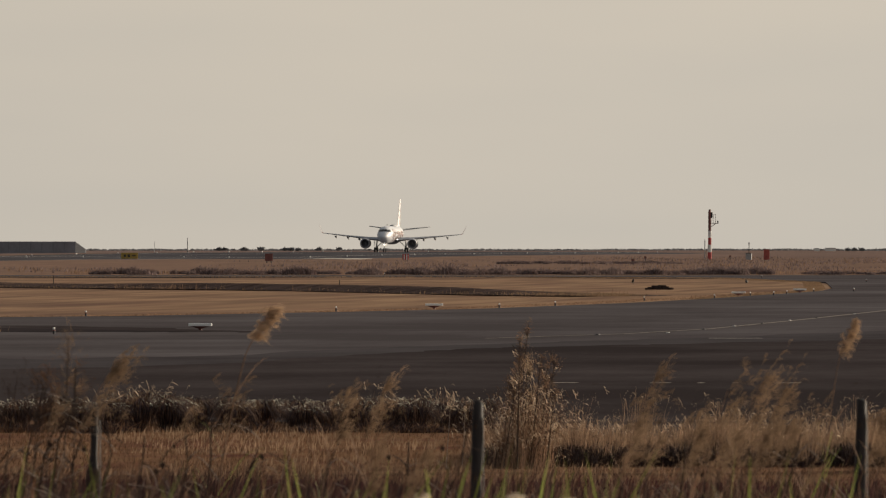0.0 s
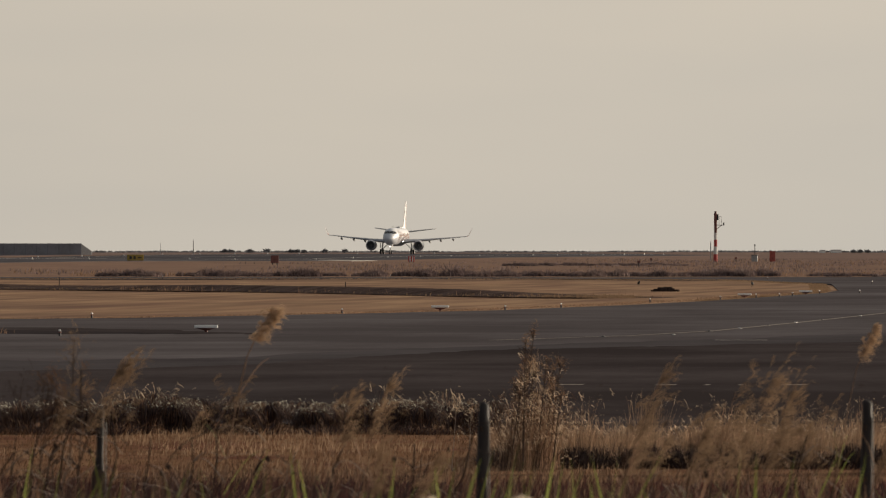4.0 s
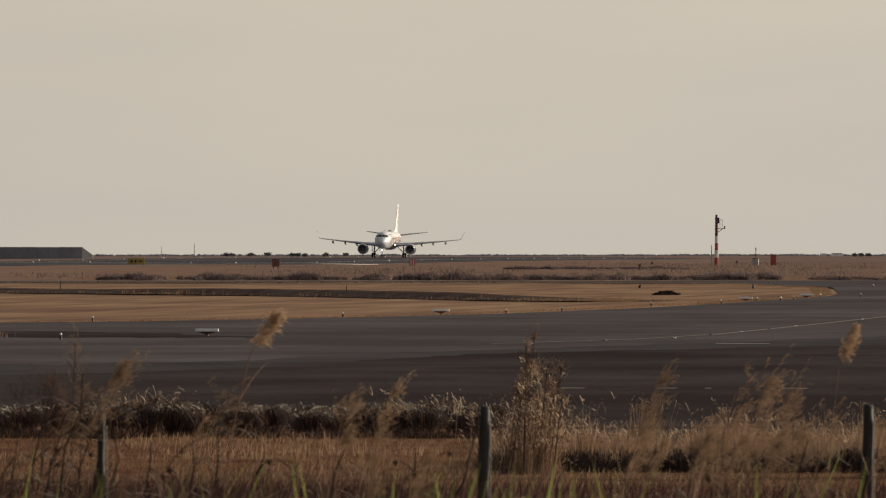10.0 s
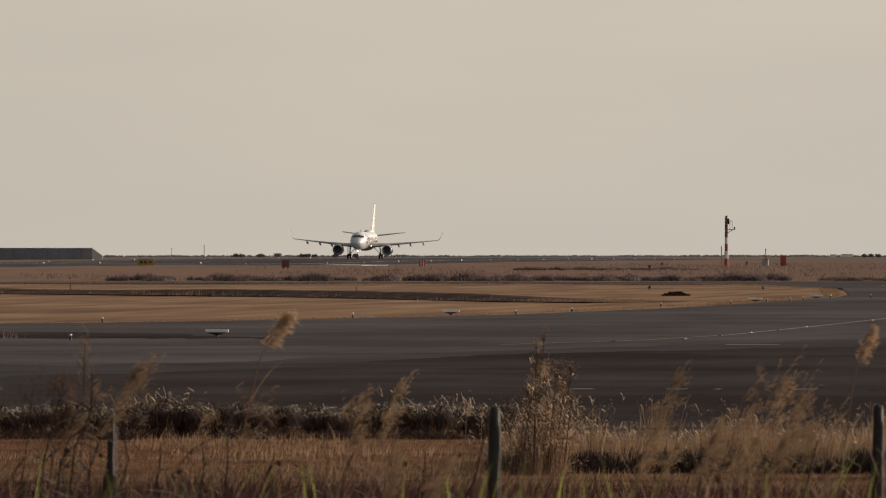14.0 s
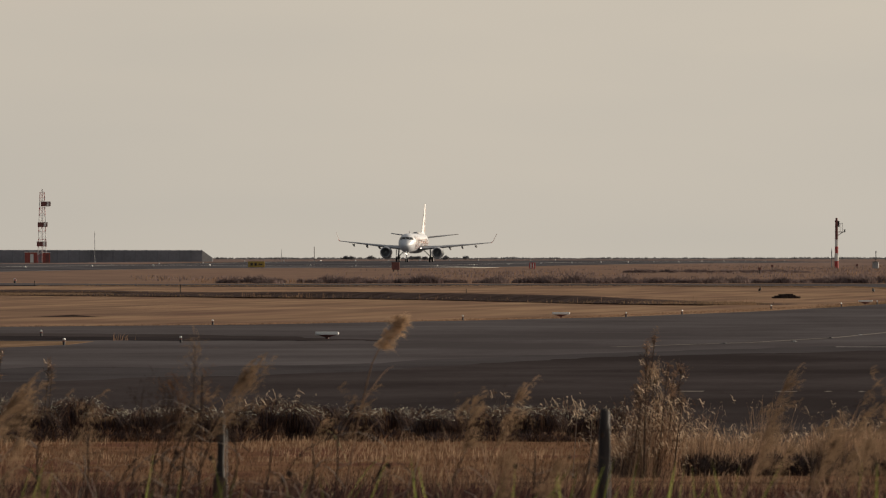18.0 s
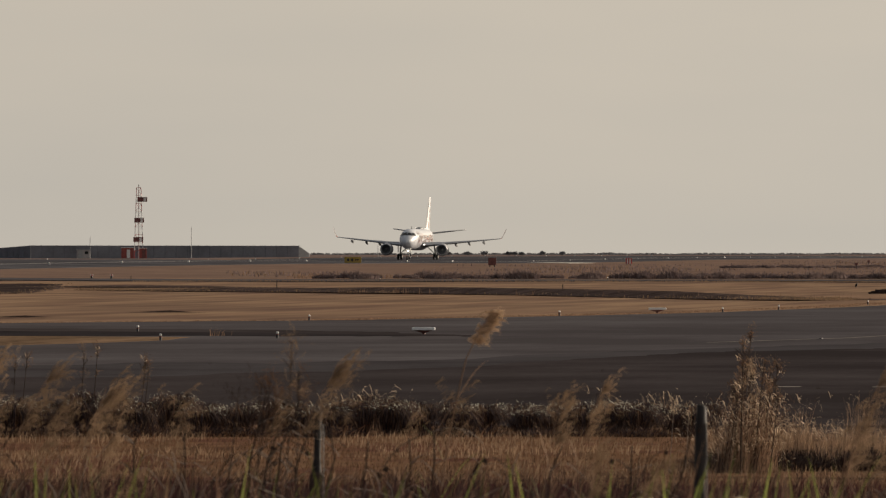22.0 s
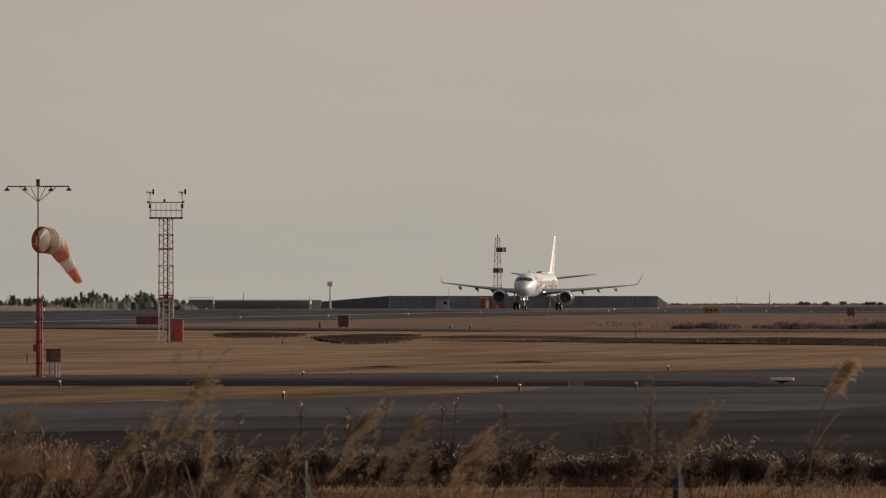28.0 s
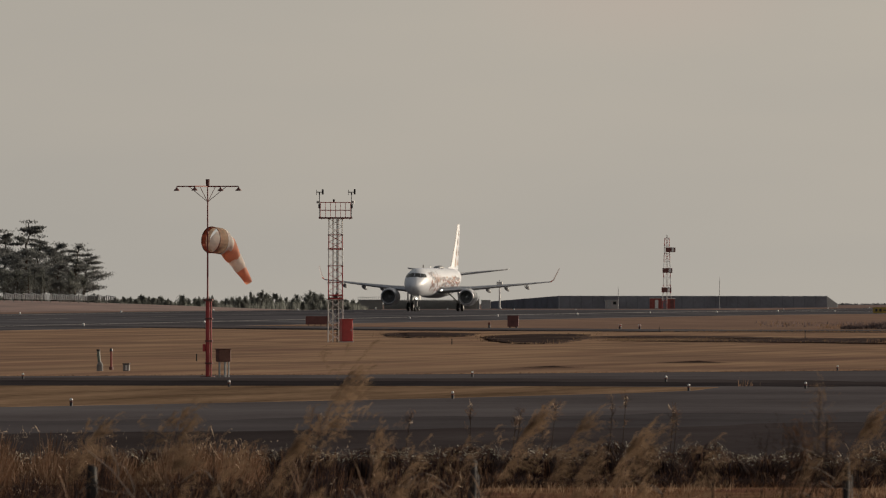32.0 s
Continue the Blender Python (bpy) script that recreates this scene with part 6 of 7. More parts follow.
# tall weeds with seed heads that stand out of the bands
WEEDS = [(4.831, 150, 1.15), (4.7973, 150.5, 1.5), (4.7664, 150, 1.9), (4.7468, 149, 1.75), (4.7187, 150, 1.35), (4.6625, 151, 1.3), (4.626, 150, 1.45), (4.6036, 149, 1.0)]
WEEDS += [(8.3668, 186, 1.05), (8.3246, 186, 1.2), (8.0299, 185, 1.25), (7.9681, 185, 1.35), (7.7351, 185, 1.15), (7.7154, 185, 1.0), (9.0554, 186, 1.0), (8.7185, 186, 1.1), (8.508, 185, 1.05), (9.4766, 186, 0.95), (8.5127, 186, 0.9)]


def tall_weed(b, d, h, seed, stalk=None, tufts=None, thin=1.0):
    rng = np.random.default_rng(seed)
    t = thing("tall_weed", on(*spot(b, d)), "tall dead weed with fluffy seed heads", "weed", "tall weeds over the grass")
    lean = rng.uniform(0.02, 0.16)
    part("stem", rod((0, 0, -0.03), (lean * h, 0, h * 0.97), 0.010 * thin, 0.005 * thin, 5), stalk or DARKSTEM, t)
    for k in range(14 if h > 1.4 else 9):
        u = rng.uniform(0.58, 0.99) if k > 5 else rng.uniform(0.82, 1.0)
        a = rng.uniform(0, 6.28)
        r = rng.uniform(0.06, 0.2) * (1.2 - u)
        base = Vector((lean * h * u, 0, h * u))
        end = base + Vector((r * math.cos(a), r * math.sin(a), rng.uniform(0.03, 0.12)))
        br = part("twig", rod(base, end, 0.005 * thin, 0.003 * thin, 4), stalk or DARKSTEM, t)
        m = 10
        tip = np.array(end) + rng.normal(0, 0.026, (m, 3))
        V, F = hooks(tip, rng.uniform(0.025, 0.06, m), rng.uniform(0.004, 0.008, m) * thin, rng)
        ob = quick("seed_head", V, F, tufts or (REDGRASS, TANSTEM, BROWNPLUME, DARKSTEM, SILVER)[k % 5])
        ob.parent = br
        tagged(ob, kind="stuff")
    return t


WEEDS += [(4.71 + 0.026 * k * (-1) ** k, 149.4 + 0.3 * (k % 4), 0.85 + 0.13 * ((k * 5) % 6)) for k in range(1, 5)]
for i, (b, d, h) in enumerate(WEEDS):
    tall_weed(b, d, h * 0.98, 50 + i)
for i, (b, h) in enumerate(((5.10, 0.82), (5.02, 0.74))):
    tall_weed(b, 149.5, h, 90 + i, GREYSTEM, SILVER, 0.6)
for i, (b, h) in enumerate(((4.79, 1.2), (4.75, 1.45), (4.70, 1.25), (4.66, 1.1), (4.73, 1.0))):
    tall_weed(b, 149.8, h, 130 + i, None, (TANSTEM, PLUME, SILVER)[i % 3], 0.8)
for i, (b, h) in enumerate(((7.24, 1.5), (7.17, 1.42), (7.02, 1.66), (6.97, 1.4), (7.36, 1.3), (7.6, 1.2), (7.11, 1.25))):
    tall_weed(b, 74, h * 0.98, 110 + i, None, (REDGRASS, DARKSTEM, BROWNPLUME)[i % 3], 0.5)
rng = np.random.default_rng(21)
x0, y0 = spot(4.72, 150)
n = 1500
x, y = x0 + rng.normal(0, 0.19, n), y0 + rng.normal(0, 0.4, n)
V, F, tip = blades(x, y, rng.uniform(0.25, 1.0, n) * np.exp(-((x - x0) / 0.42) ** 2), rng.uniform(0.004, 0.009, n), 0.34, 0.7, rng=rng)
ob = stuff("weed_thicket", V, F, TANSTEM, "dense tan thicket of dead weeds", "weeds")
ob.data.materials.append(DARKSTEM)
ob.data.polygons.foreach_set("material_index", np.tile(rng.random(n) < 0.3, 3).astype(np.int32))
V, F = hooks(np.repeat(tip[:1300], 3, 0) + rng.normal(0, 0.06, (3900, 3)), rng.uniform(0.03, 0.09, 3900), rng.uniform(0.003, 0.006, 3900), rng)
h2 = stuff("seed_heads", V, F, REDGRASS, "", parent=ob)
h2.data.materials.append(SILVER)
h2.data.polygons.foreach_set("material_index", np.tile(rng.random(3900) < 0.42, 5).astype(np.int32))


# ---- wire fence in front ----
POSTS = [(10.6004, 1.13), (8.7053, 1.17), (6.8524, 1.17), (4.9489, 1.20), (3.0426, 1.21)]
RUSTWIRE = mat("rusty_wire", (0.07, 0.05, 0.04), 0.8, 0.2, vary=0.2, spec=0.2)
wf = thing("wire_fence", Matrix(), "weathered wooden post and wire fence in the grass", "fence")
for i, (b, h) in enumerate(POSTS):
    x, y = spot(b, 75)
    z = gz(x, y) - 0.05
    rngp = random.Random(i)
    rings = []
    for k in range(9):
        u = k / 8
        r = 0.041 * (1 + 0.06 * rngp.uniform(-1, 1)) * (1 if k < 8 else 0.8) * (0.58 if i in (1, 2) and u > 0.7 else 0.92)
        rings.append([(x + 0.03 * (u - 0.5) * rngp.uniform(0.5, 1) + r * (1 + 0.08 * math.sin(3 * a + k)) * math.cos(a), y + r * math.sin(a), z + (h + 0.05) * u) for a in [2 * math.pi * j / 14 for j in range(14)]])
    rings.append([(x + 0.018 * math.cos(a), y + 0.018 * math.sin(a), z + h + 0.068) for a in [2 * math.pi * j / 14 for j in range(14)]])
    post = part("post", loft(rings), WOOD, wf, smooth=True)
    # pale rod added up the right side for the post's sunlit edge
    part("stay_rod", rod((x + 0.05, y - 0.01, z), (x + 0.047, y - 0.01, z + h * 0.97), 0.004, n=5), mat("lit_edge_grey", (0.25, 0.24, 0.23), 0.6, 0.3, vary=0.2), post)
    if i in (1, 2):
        part("wire_wrap", loft([[(x + r * math.cos(a), y + r * math.sin(a), z + h * q) for a in [2 * math.pi * j / 12 for j in range(12)]] for r, q in ((0.038, 0.56), (0.047, 0.58), (0.049, 0.64), (0.044, 0.69), (0.03, 0.71))]), RUSTWIRE, post, "dark wire wound round the post")
    for q in (0.35, 0.62, 0.9):
        part("staple", box(0.02, 0.02, 0.03, x, y - 0.045, z + h * q), RUSTWIRE, post)
ext = [(POSTS[0][0] + 1.9, 1.12)] + POSTS + [(POSTS[-1][0] - 1.9, 1.24)]
for (ba, ha), (bb, hb) in zip(ext, ext[1:]):
    for q in (0.35, 0.62, 0.9):
        a, b = spot(ba, 75), spot(bb, 75)
        bm = bmesh.new()
        pts = []
        for k in range(7):
            u = k / 6
            X, Y = a[0] + (b[0] - a[0]) * u, a[1] + (b[1] - a[1]) * u
            pts.append((X, Y - 0.045, gz(X, Y) + (ha + (hb - ha) * u) * q - 0.05 * u * (1 - u)))
        loft([[(px, py + 0.0022 * c, pz + 0.0022 * s) for c, s in ((1, 0), (0, 1), (-1, 0), (0, -1))] for px, py, pz in pts], bm=bm)
        part("wire", bm, RUSTWIRE, wf)


# ---- reeds along the fence: they sway ----
def reed_parts(seed):
    """Meshes of one reed of unit height: stem, plume and leaves."""
    rng = np.random.default_rng(seed)
    k = 12
    bow = rng.uniform(0.05, 0.30) if seed > 2 else rng.uniform(0.06, 0.1)
    dense = seed < 3

    def bend(z):
        return bow * z ** 2.2 + (0.035 * np.clip((z - 0.83) / 0.17, 0, 2) ** 1.3 if dense else 0.0)
    path = [Vector((bend(i / k), 0, i / k)) for i in range(k + 1)]
    stem = bmesh.new()
    loft([[(p.x + 0.0034 * (1 - 0.5 * i / k) * math.cos(a), p.y + 0.0034 * (1 - 0.5 * i / k) * math.sin(a), p.z) for a in [2 * math.pi * j / 5 for j in range(5)]] for i, p in enumerate(path)], bm=stem)
    me = bpy.data.meshes.new("stem")
    stem.to_mesh(me)
    stem.free()
    me.materials.append(TANSTEM)
    # plume: drooping side branches that stream to leeward, each hung with fine strands
    bushy = seed in (5, 7, 9, 11)
    nb = 46 if dense else int(rng.integers(24, 32)) if bushy else int(rng.integers(9, 14))
    per = 15 if dense else 17 if bushy else 14
    long = rng.uniform(0.11, 0.135) if dense else rng.uniform(0.20, 0.32)
    u = np.sort(rng.uniform(0.0, 1.0, nb))
    z0 = 1.0 - long + long * u
    bl = long * (0.30 + 0.32 * np.sin(np.pi * np.clip(u * 0.8 + 0.15, 0, 1))) * rng.uniform(0.5, 1.3, nb) * (0.66 if dense else 1.05)
    a = rng.normal(0.0, 0.5, nb)
    dx, dy = np.cos(a) * np.where(rng.random(nb) < (0.2 if dense else 0.1), -0.45, 1.0), np.sin(a) * 0.7
    rise, droop = rng.uniform(*((0.15, 1.15) if dense else (0.5, 1.6)), nb), rng.uniform(*((0.2, 0.7) if dense else (0.1, 0.8)), nb)
    n = nb * per
    bi = np.repeat(np.arange(nb), per)
    v = rng.uniform(0.12, 1.0, n)
    b0 = np.stack([bend(z0[bi]) + dx[bi] * bl[bi] * v, dy[bi] * bl[bi] * v, z0[bi] + bl[bi] * (rise[bi] * v - droop[bi] * v * v)], -1)
    ln = rng.uniform(0.018, 0.058, n) * (0.75 if dense else 1.3)
    sx, sz = rng.uniform(0.25, 0.9, n), rng.uniform(*((-0.65, 0.55) if dense else (-0.3, 0.95)), n)
    zero = np.zeros(n)
    m1 = b0 + np.stack([sx * ln * 0.35, zero, sz * ln * 0.5 + ln * 0.16], -1)
    m2 = b0 + np.stack([sx * ln * 0.75, zero, sz * ln * 0.85 + ln * 0.10], -1)
    tip = b0 + np.stack([sx * ln * 1.05, zero, sz * ln - ln * 0.12], -1)
    w = 0.0012 * rng.uniform(0.6, 1.5, n)
    side = np.stack([-w * 0.6, zero, w], -1)
    V = np.stack([b0, m1 - side, m1 + side, m2 - side * 0.9, m2 + side * 0.9, tip], 1)
    i = np.arange(n)[:, None] * 6
    F = np.concatenate([i + np.array([0, 1, 2]), i + np.array([1, 3, 4]), i + np.array([1, 4, 2]), i + np.array([3, 5, 4])], 0)
    ob = quick("plume", V.reshape(-1, 3), F, PLUME if dense else BROWNPLUME)
    pl = ob.data
    bpy.data.objects.remove(ob)
    leaves = []
    for j in range(6):
        z0 = rng.uniform(0.15, 0.7)
        base = Vector((bend(z0), 0, z0))
        a = rng.choice([0.0, math.pi]) + rng.normal(0, 0.5)
        L = rng.uniform(0.16, 0.3)
        bm = bmesh.new()
        prev = None
        for q in range(6):
            v = q / 5
            c = base + Vector((math.cos(a) * L * v * 0.42, math.sin(a) * L * v * 0.3, L * (0.95 * v - 0.28 * v * v * v)))
            ww = 0.0032 * (1 - v ** 2) + 0.0005
            cur = [bm.verts.new(c + Vector((0, -ww, -ww * 0.5))), bm.verts.new(c + Vector((0, ww, ww * 0.6)))]
            if prev:
                bm.faces.new((prev[0], prev[1], cur[1], cur[0]))
            prev = cur
        lm = bpy.data.meshes.new("leaf")
        bm.to_mesh(lm)
        bm.free()
        lm.materials.append(GREENLEAF if z0 < 0.5 and j % 3 else TANSTEM)
        leaves.append(lm)
    return me, pl, leaves


REED_KINDS = [reed_parts(s) for s in range(13)]
SWAY = []


def reed(b, d, h, i, plume=True, kind=""):
    rr = random.Random(i)
    x, y = spot(b, d)
    t = thing("reed", on(x, y), "tan common reed with a feathery plume" if plume else "green and tan reed without a plume", "reed", "reeds along the fence")
    st, pl, lv = REED_KINDS[{"d": (0, 1, 2), "b": (5, 7, 9, 11), "w": (3, 4, 6, 8, 10, 12)}.get(kind, tuple(range(3, 13)))[i % {"d": 3, "b": 4, "w": 6}.get(kind, 10)]]
    S = Matrix.Diagonal((h * rr.uniform(0.7, 1.25), h, h, 1)) @ pose(0, 0, 0, 0, 0, rr.uniform(-25, 25))
    shared("stem", st, t, S)
    if plume:
        tagged(shared("plume", pl, t, S), kind="stuff")
    for me in lv:
        shared("leaf", me, t, S)
    SWAY.append((t, x, y, rr.uniform(0, 6.28), rr.uniform(0.75, 1.2), rr.uniform(-3.5, 5.0)))
    return t


# bearing, distance, height, kind of plume: d dense, b bushy, w wispy
REEDS = [(6.285, 76, 1.84, "d"), (3.26, 77, 1.75, "d"), (6.50, 74, 1.28, "w"), (5.78, 72, 1.24, "b"), (5.62, 74, 1.28, "b"), (7.2539, 74, 1.26, "w"), (7.0966, 72, 1.38, "b"), (6.66, 74, 1.08, "w")]
REEDS += [(4.29, 74, 1.34, "b"), (3.74, 73, 1.30, "b"), (4.47, 73, 1.0, "w"), (3.98, 72, 1.10, "b"), (3.80, 73, 1.14, "w"), (3.62, 71, 1.22, "b"), (3.38, 72, 1.14, "w"), (3.14, 72, 1.12, "b"), (2.92, 72, 1.22, "b"), (3.9, 74, 1.3, "w"), (4.08, 71, 1.0, "b"), (3.5, 74, 1.05, "b")]
REEDS += [(7.78, 74, 1.22, "w"), (7.95, 75, 1.30, "w"), (8.22, 73, 1.26, "b"), (8.10, 75, 1.34, "w"), (8.50, 72, 1.36, "b"), (8.45, 71, 1.18, "b"), (8.78, 74, 1.42, "b"), (8.91, 73, 1.28, "w"), (8.6, 72, 1.12, "w")]
REEDS += [(9.68, 75, 1.70, "b"), (9.62, 73, 1.52, "w"), (9.28, 74, 1.32, "b"), (9.22, 74, 1.24, "w"), (10.06, 73, 1.26, "w"), (9.99, 73, 1.30, "b"), (10.30, 74, 1.44, "b"), (10.43, 73, 1.32, "w"), (9.42, 73, 1.12, "w"), (10.62, 74, 1.36, "w"), (10.82, 73, 1.4, "w"), (11.0, 75, 1.4, "b"), (10.17, 72, 1.2, "w"), (9.1, 72, 1.1, "w")]
REEDS += [(5.62, 55, 0.95, "b"), (5.45, 56, 0.88, "b"), (9.3, 55, 0.95, "b"), (9.9, 54, 0.92, "b")]
for i, (b, d, h, k) in enumerate(REEDS):
    reed(b, d, h, i, kind=k)
rr = random.Random(31)
for i in range(46):
    b = rr.uniform(2.6, 11.4)
    reed(b, rr.uniform(66, 72), rr.uniform(0.75, 1.1), 100 + i, plume=rr.random() < 0.4 and not 4.7046 < b < 7.6525)
for i in range(48):
    reed(rr.uniform(8.8878, 11.2) if i % 2 else rr.uniform(2.6, 4.6204), rr.uniform(70, 84), rr.uniform(0.85, 1.12), 200 + i, plume=rr.random() < (0.25 if i % 2 else 0.7))

# undergrowth at the foot of the fence
def undergrowth(n, d0, d1, h0, h1, w0, w1, lean, m, label, cut=None, east=1.0):
    """Stalks all along the fence; east is the share that grows at its eastern end."""
    x, y = scatter(n, 2.3, 12.0, d0, d1)
    k = (np.degrees(np.arctan2(-x, y)) > 5.15) | (RNG.random(n) < east)
    x, y = x[k], y[k]
    if cut is not None:
        k = patchy(x * 3, y * 3, 0.5, cut)
        x, y = x[k], y[k]
    V, F, tip = blades(x, y, RNG.uniform(h0, h1, len(x)), RNG.uniform(w0, w1, len(x)), lean)
    stuff("fence_undergrowth", V, F, m, label, "undergrowth")
    return tip


undergrowth(500, 58, 68, 0.5, 1.02, 0.012, 0.028, 0.14, GREENLEAF, "green reed blades at the foot of the fence", 0.16)
undergrowth(5200, 66, 82, 0.3, 0.86, 0.004, 0.012, 0.3, TANSTEM, "dry tan stalks at the foot of the fence")
undergrowth(12000, 70, 92, 0.35, 0.86, 0.006, 0.016, 0.4, CRIMSON, "dark crimson weeds behind the fence", 0.0, 0.25)
undergrowth(21000, 64, 96, 0.35, 0.88, 0.005, 0.013, 0.4, TUSSOCK, "dark dead stalks behind the fence", None, 0.4)
undergrowth(5000, 66, 90, 0.5, 1.0, 0.004, 0.011, 0.3, DARKSTEM, "dark dead stalks behind the fence", 0.1)
x, y = scatter(11000, 8.7, 12.0, 70, 92)
V, F, _ = blades(x, y, RNG.uniform(0.45, 1.0, 11000), RNG.uniform(0.004, 0.012, 11000), 0.35)
ob = stuff("fence_undergrowth", V, F, TUSSOCK, "dense dark dead stalks round the fence", "undergrowth")
ob.data.materials.append(REDGRASS)
ob.data.polygons.foreach_set("material_index", np.tile(RNG.random(11000) < 0.3, 3).astype(np.int32))
tip = undergrowth(130, 68, 80, 0.75, 1.35, 0.004, 0.009, 0.16, DARKSTEM, "tall dark dead stalks along the fence")
V, F = heads(np.repeat(tip, 6, 0) + RNG.normal(0, 1, (len(tip) * 6, 3)) * np.array([0.03, 0.03, 0.07]), RNG.uniform(0.02, 0.05, len(tip) * 6))
stuff("dead_seed_heads", V, F, DARKSTEM, "dark dead seed heads along the fence", "seed heads")


for i, (b, d, h) in enumerate(((4.7748, 46, 0.79), (4.5081, 46, 0.77), (5.2381, 46, 0.78), (4.845, 47, 0.74))):
    rng = np.random.default_rng(400 + i)
    t = thing("fluffy_weed", on(*spot(b, d)), "dead weed with a pale cream fluffy head", "weed", "fluffy weeds near the fence")
    part("stem", rod((0, 0, -0.02), (0.02, 0, h - 0.05), 0.006, 0.004, 5), TANSTEM, t)
    n = 240
    q = rng.normal(0, 1, (n, 3))
    q = q / np.linalg.norm(q, axis=1)[:, None] * rng.uniform(0.3, 1, (n, 1)) * np.array([0.042, 0.042, 0.03]) + np.array([0.02, 0, h - 0.03])
    V = np.stack([q + rng.normal(0, 0.006, (n, 3)) for _ in range(3)], 1)
    ob = quick("fluff", V.reshape(-1, 3), np.arange(n * 3).reshape(n, 3), mat("cream_fluff", (0.66, 0.58, 0.46), 0.8, vary=0.1, trans=0.5))
    ob.parent = t


undergrowth(210, 50, 58, 0.5, 1.0, 0.016, 0.03, 0.2, GREENLEAF, "broad green reed blades before the fence")


def pale_stalk(b, d, h, seed):
    """A bleached dead stalk that bows over and curls down at its tip, with two short side twigs."""
    rng = np.random.default_rng(seed)
    t = thing("pale_stalk", on(*spot(b, d)), "bleached dead stalk bowing over by the fence", "weed", "bleached stalks along the fence")
    sgn, out, fall = rng.choice([-1.0, 1.0, 1.0]), rng.uniform(0.10, 0.65), rng.uniform(0.0, 0.5)

    def arc(v, size=h, o=(0, 0, 0)):
        return Vector(o) + Vector((sgn * out * size * v * v, 0.1 * size * v, size * (v - fall * v ** 3 + 0.02 * math.sin(9 * v + seed))))

    def tube(ps, r):
        return loft([[(p.x + r * (1 - 0.5 * i / len(ps)) * math.cos(a), p.y + r * (1 - 0.5 * i / len(ps)) * math.sin(a), p.z + 0.4 * r * math.cos(a)) for a in (0, 2.09, 4.19)] for i, p in enumerate(ps)])
    part("stem", tube([arc(v) for v in np.linspace(0, 1, 9)], rng.uniform(0.004, 0.0065)), BLEACHED, t)
    for k in range(2):
        o = arc(rng.uniform(0.5, 0.9))
        part("twig", tube([arc(v, h * rng.uniform(0.12, 0.2), o) for v in np.linspace(0, 1, 5)], 0.004), BLEACHED, t)
    SWAY.append((t, *spot(b, d), rng.uniform(0, 6.28), rng.uniform(0.8, 1.2), rng.uniform(-3, 3)))


for i in range(64):
    pale_stalk(4.9 + 6.1 * ((i * 0.618) % 1.0), 66 + (i * 7) % 12, 0.55 + 0.55 * ((i * 37) % 16) / 16, 950 + i)
for i in range(46):
    pale_stalk(8.2 + 2.8 * ((i * 0.618) % 1.0), 68 + (i * 7) % 10, 0.8 + 0.5 * ((i * 37) % 16) / 16, 1100 + i)
for i in range(22):
    pale_stalk(2.7 + 2.2 * ((i * 0.618) % 1.0), 66 + (i * 7) % 12, 0.5 + 0.4 * ((i * 37) % 16) / 16, 1050 + i)


def leaf_clump(b, d, h, seed, dry=False):
    """A young reed shoot: long arching green and yellowing leaves from one foot."""
    rng = np.random.default_rng(seed)
    t = thing("green_reed_clump", on(*spot(b, d)), "clump of long dry tan reed leaves" if dry else "clump of long green and yellowing reed leaves", "reed", "leafy reeds along the fence")
    for k in range(int(rng.integers(6, 10))):
        L, a = h * rng.uniform(0.55, 1.0), rng.uniform(0, 2 * math.pi)
        out, fall, w = rng.uniform(0.08, 0.30), rng.uniform(0.0, 0.35), rng.uniform(0.006, 0.013)
        bm = bmesh.new()
        prev = None
        for q in range(7):
            v = q / 6
            c = Vector((math.cos(a) * out * L * v * v + (0.22 if dry else 0.06) * L * v * v + rng.normal(0, 0.004), math.sin(a) * out * L * v * v, L * (v - fall * v ** 3)))
            ww = w * (1 - v ** 2.5) + 0.0008
            cur = [bm.verts.new(c + Vector((-ww * math.sin(a + 0.6), ww * math.cos(a + 0.6), 0))), bm.verts.new(c + Vector((ww * math.sin(a + 0.6), -ww * math.cos(a + 0.6), 0)))]
            if prev:
                bm.faces.new((prev[0], prev[1], cur[1], cur[0]))
            prev = cur
        part("leaf", bm, (TANSTEM, REDGRASS, TANSTEM, GREENLEAF)[k % 4] if dry else (GREENLEAF, GREENLEAF, TANSTEM)[k % 3], t)
    SWAY.append((t, *spot(b, d), rng.uniform(0, 6.28), rng.uniform(0.8, 1.2), rng.uniform(-3, 3)))


for i, (b, h) in enumerate(((6.59, 1.05), (6.40, 0.8), (6.185, 0.9), (5.877, 0.95), (5.652, 0.9), (5.105, 1.1), (4.60, 1.08), (4.025, 1.0), (3.576, 0.9), (8.61, 0.95), (8.36, 1.1), (8.08, 0.9), (7.35, 1.05), (6.95, 0.7), (6.0, 0.85), (5.06, 0.9), (4.3, 0.85), (3.2, 0.95), (9.2, 0.9), (9.6, 0.9), (10.2, 0.95), (10.7, 0.9), (7.7, 0.8), (8.5, 1.0), (8.2, 0.95), (7.95, 1.0), (5.75, 0.9), (3.8, 0.95), (4.9, 0.7))):
    leaf_clump(b, 48 + (i * 7) % 9, h, 800 + i)
for i in range(22):
    leaf_clump(5.5 + 0.16 * i + 0.07 * math.sin(5.0 * i), 66 + (i * 5) % 9, 0.6 + 0.35 * ((i * 29) % 10) / 10, 880 + i, True)
    leaf_clump(8.85 + 0.115 * i + 0.05 * math.sin(7.0 * i), 67 + (i * 5) % 9, 0.85 + 0.35 * ((i * 37) % 10) / 10, 840 + i, True)


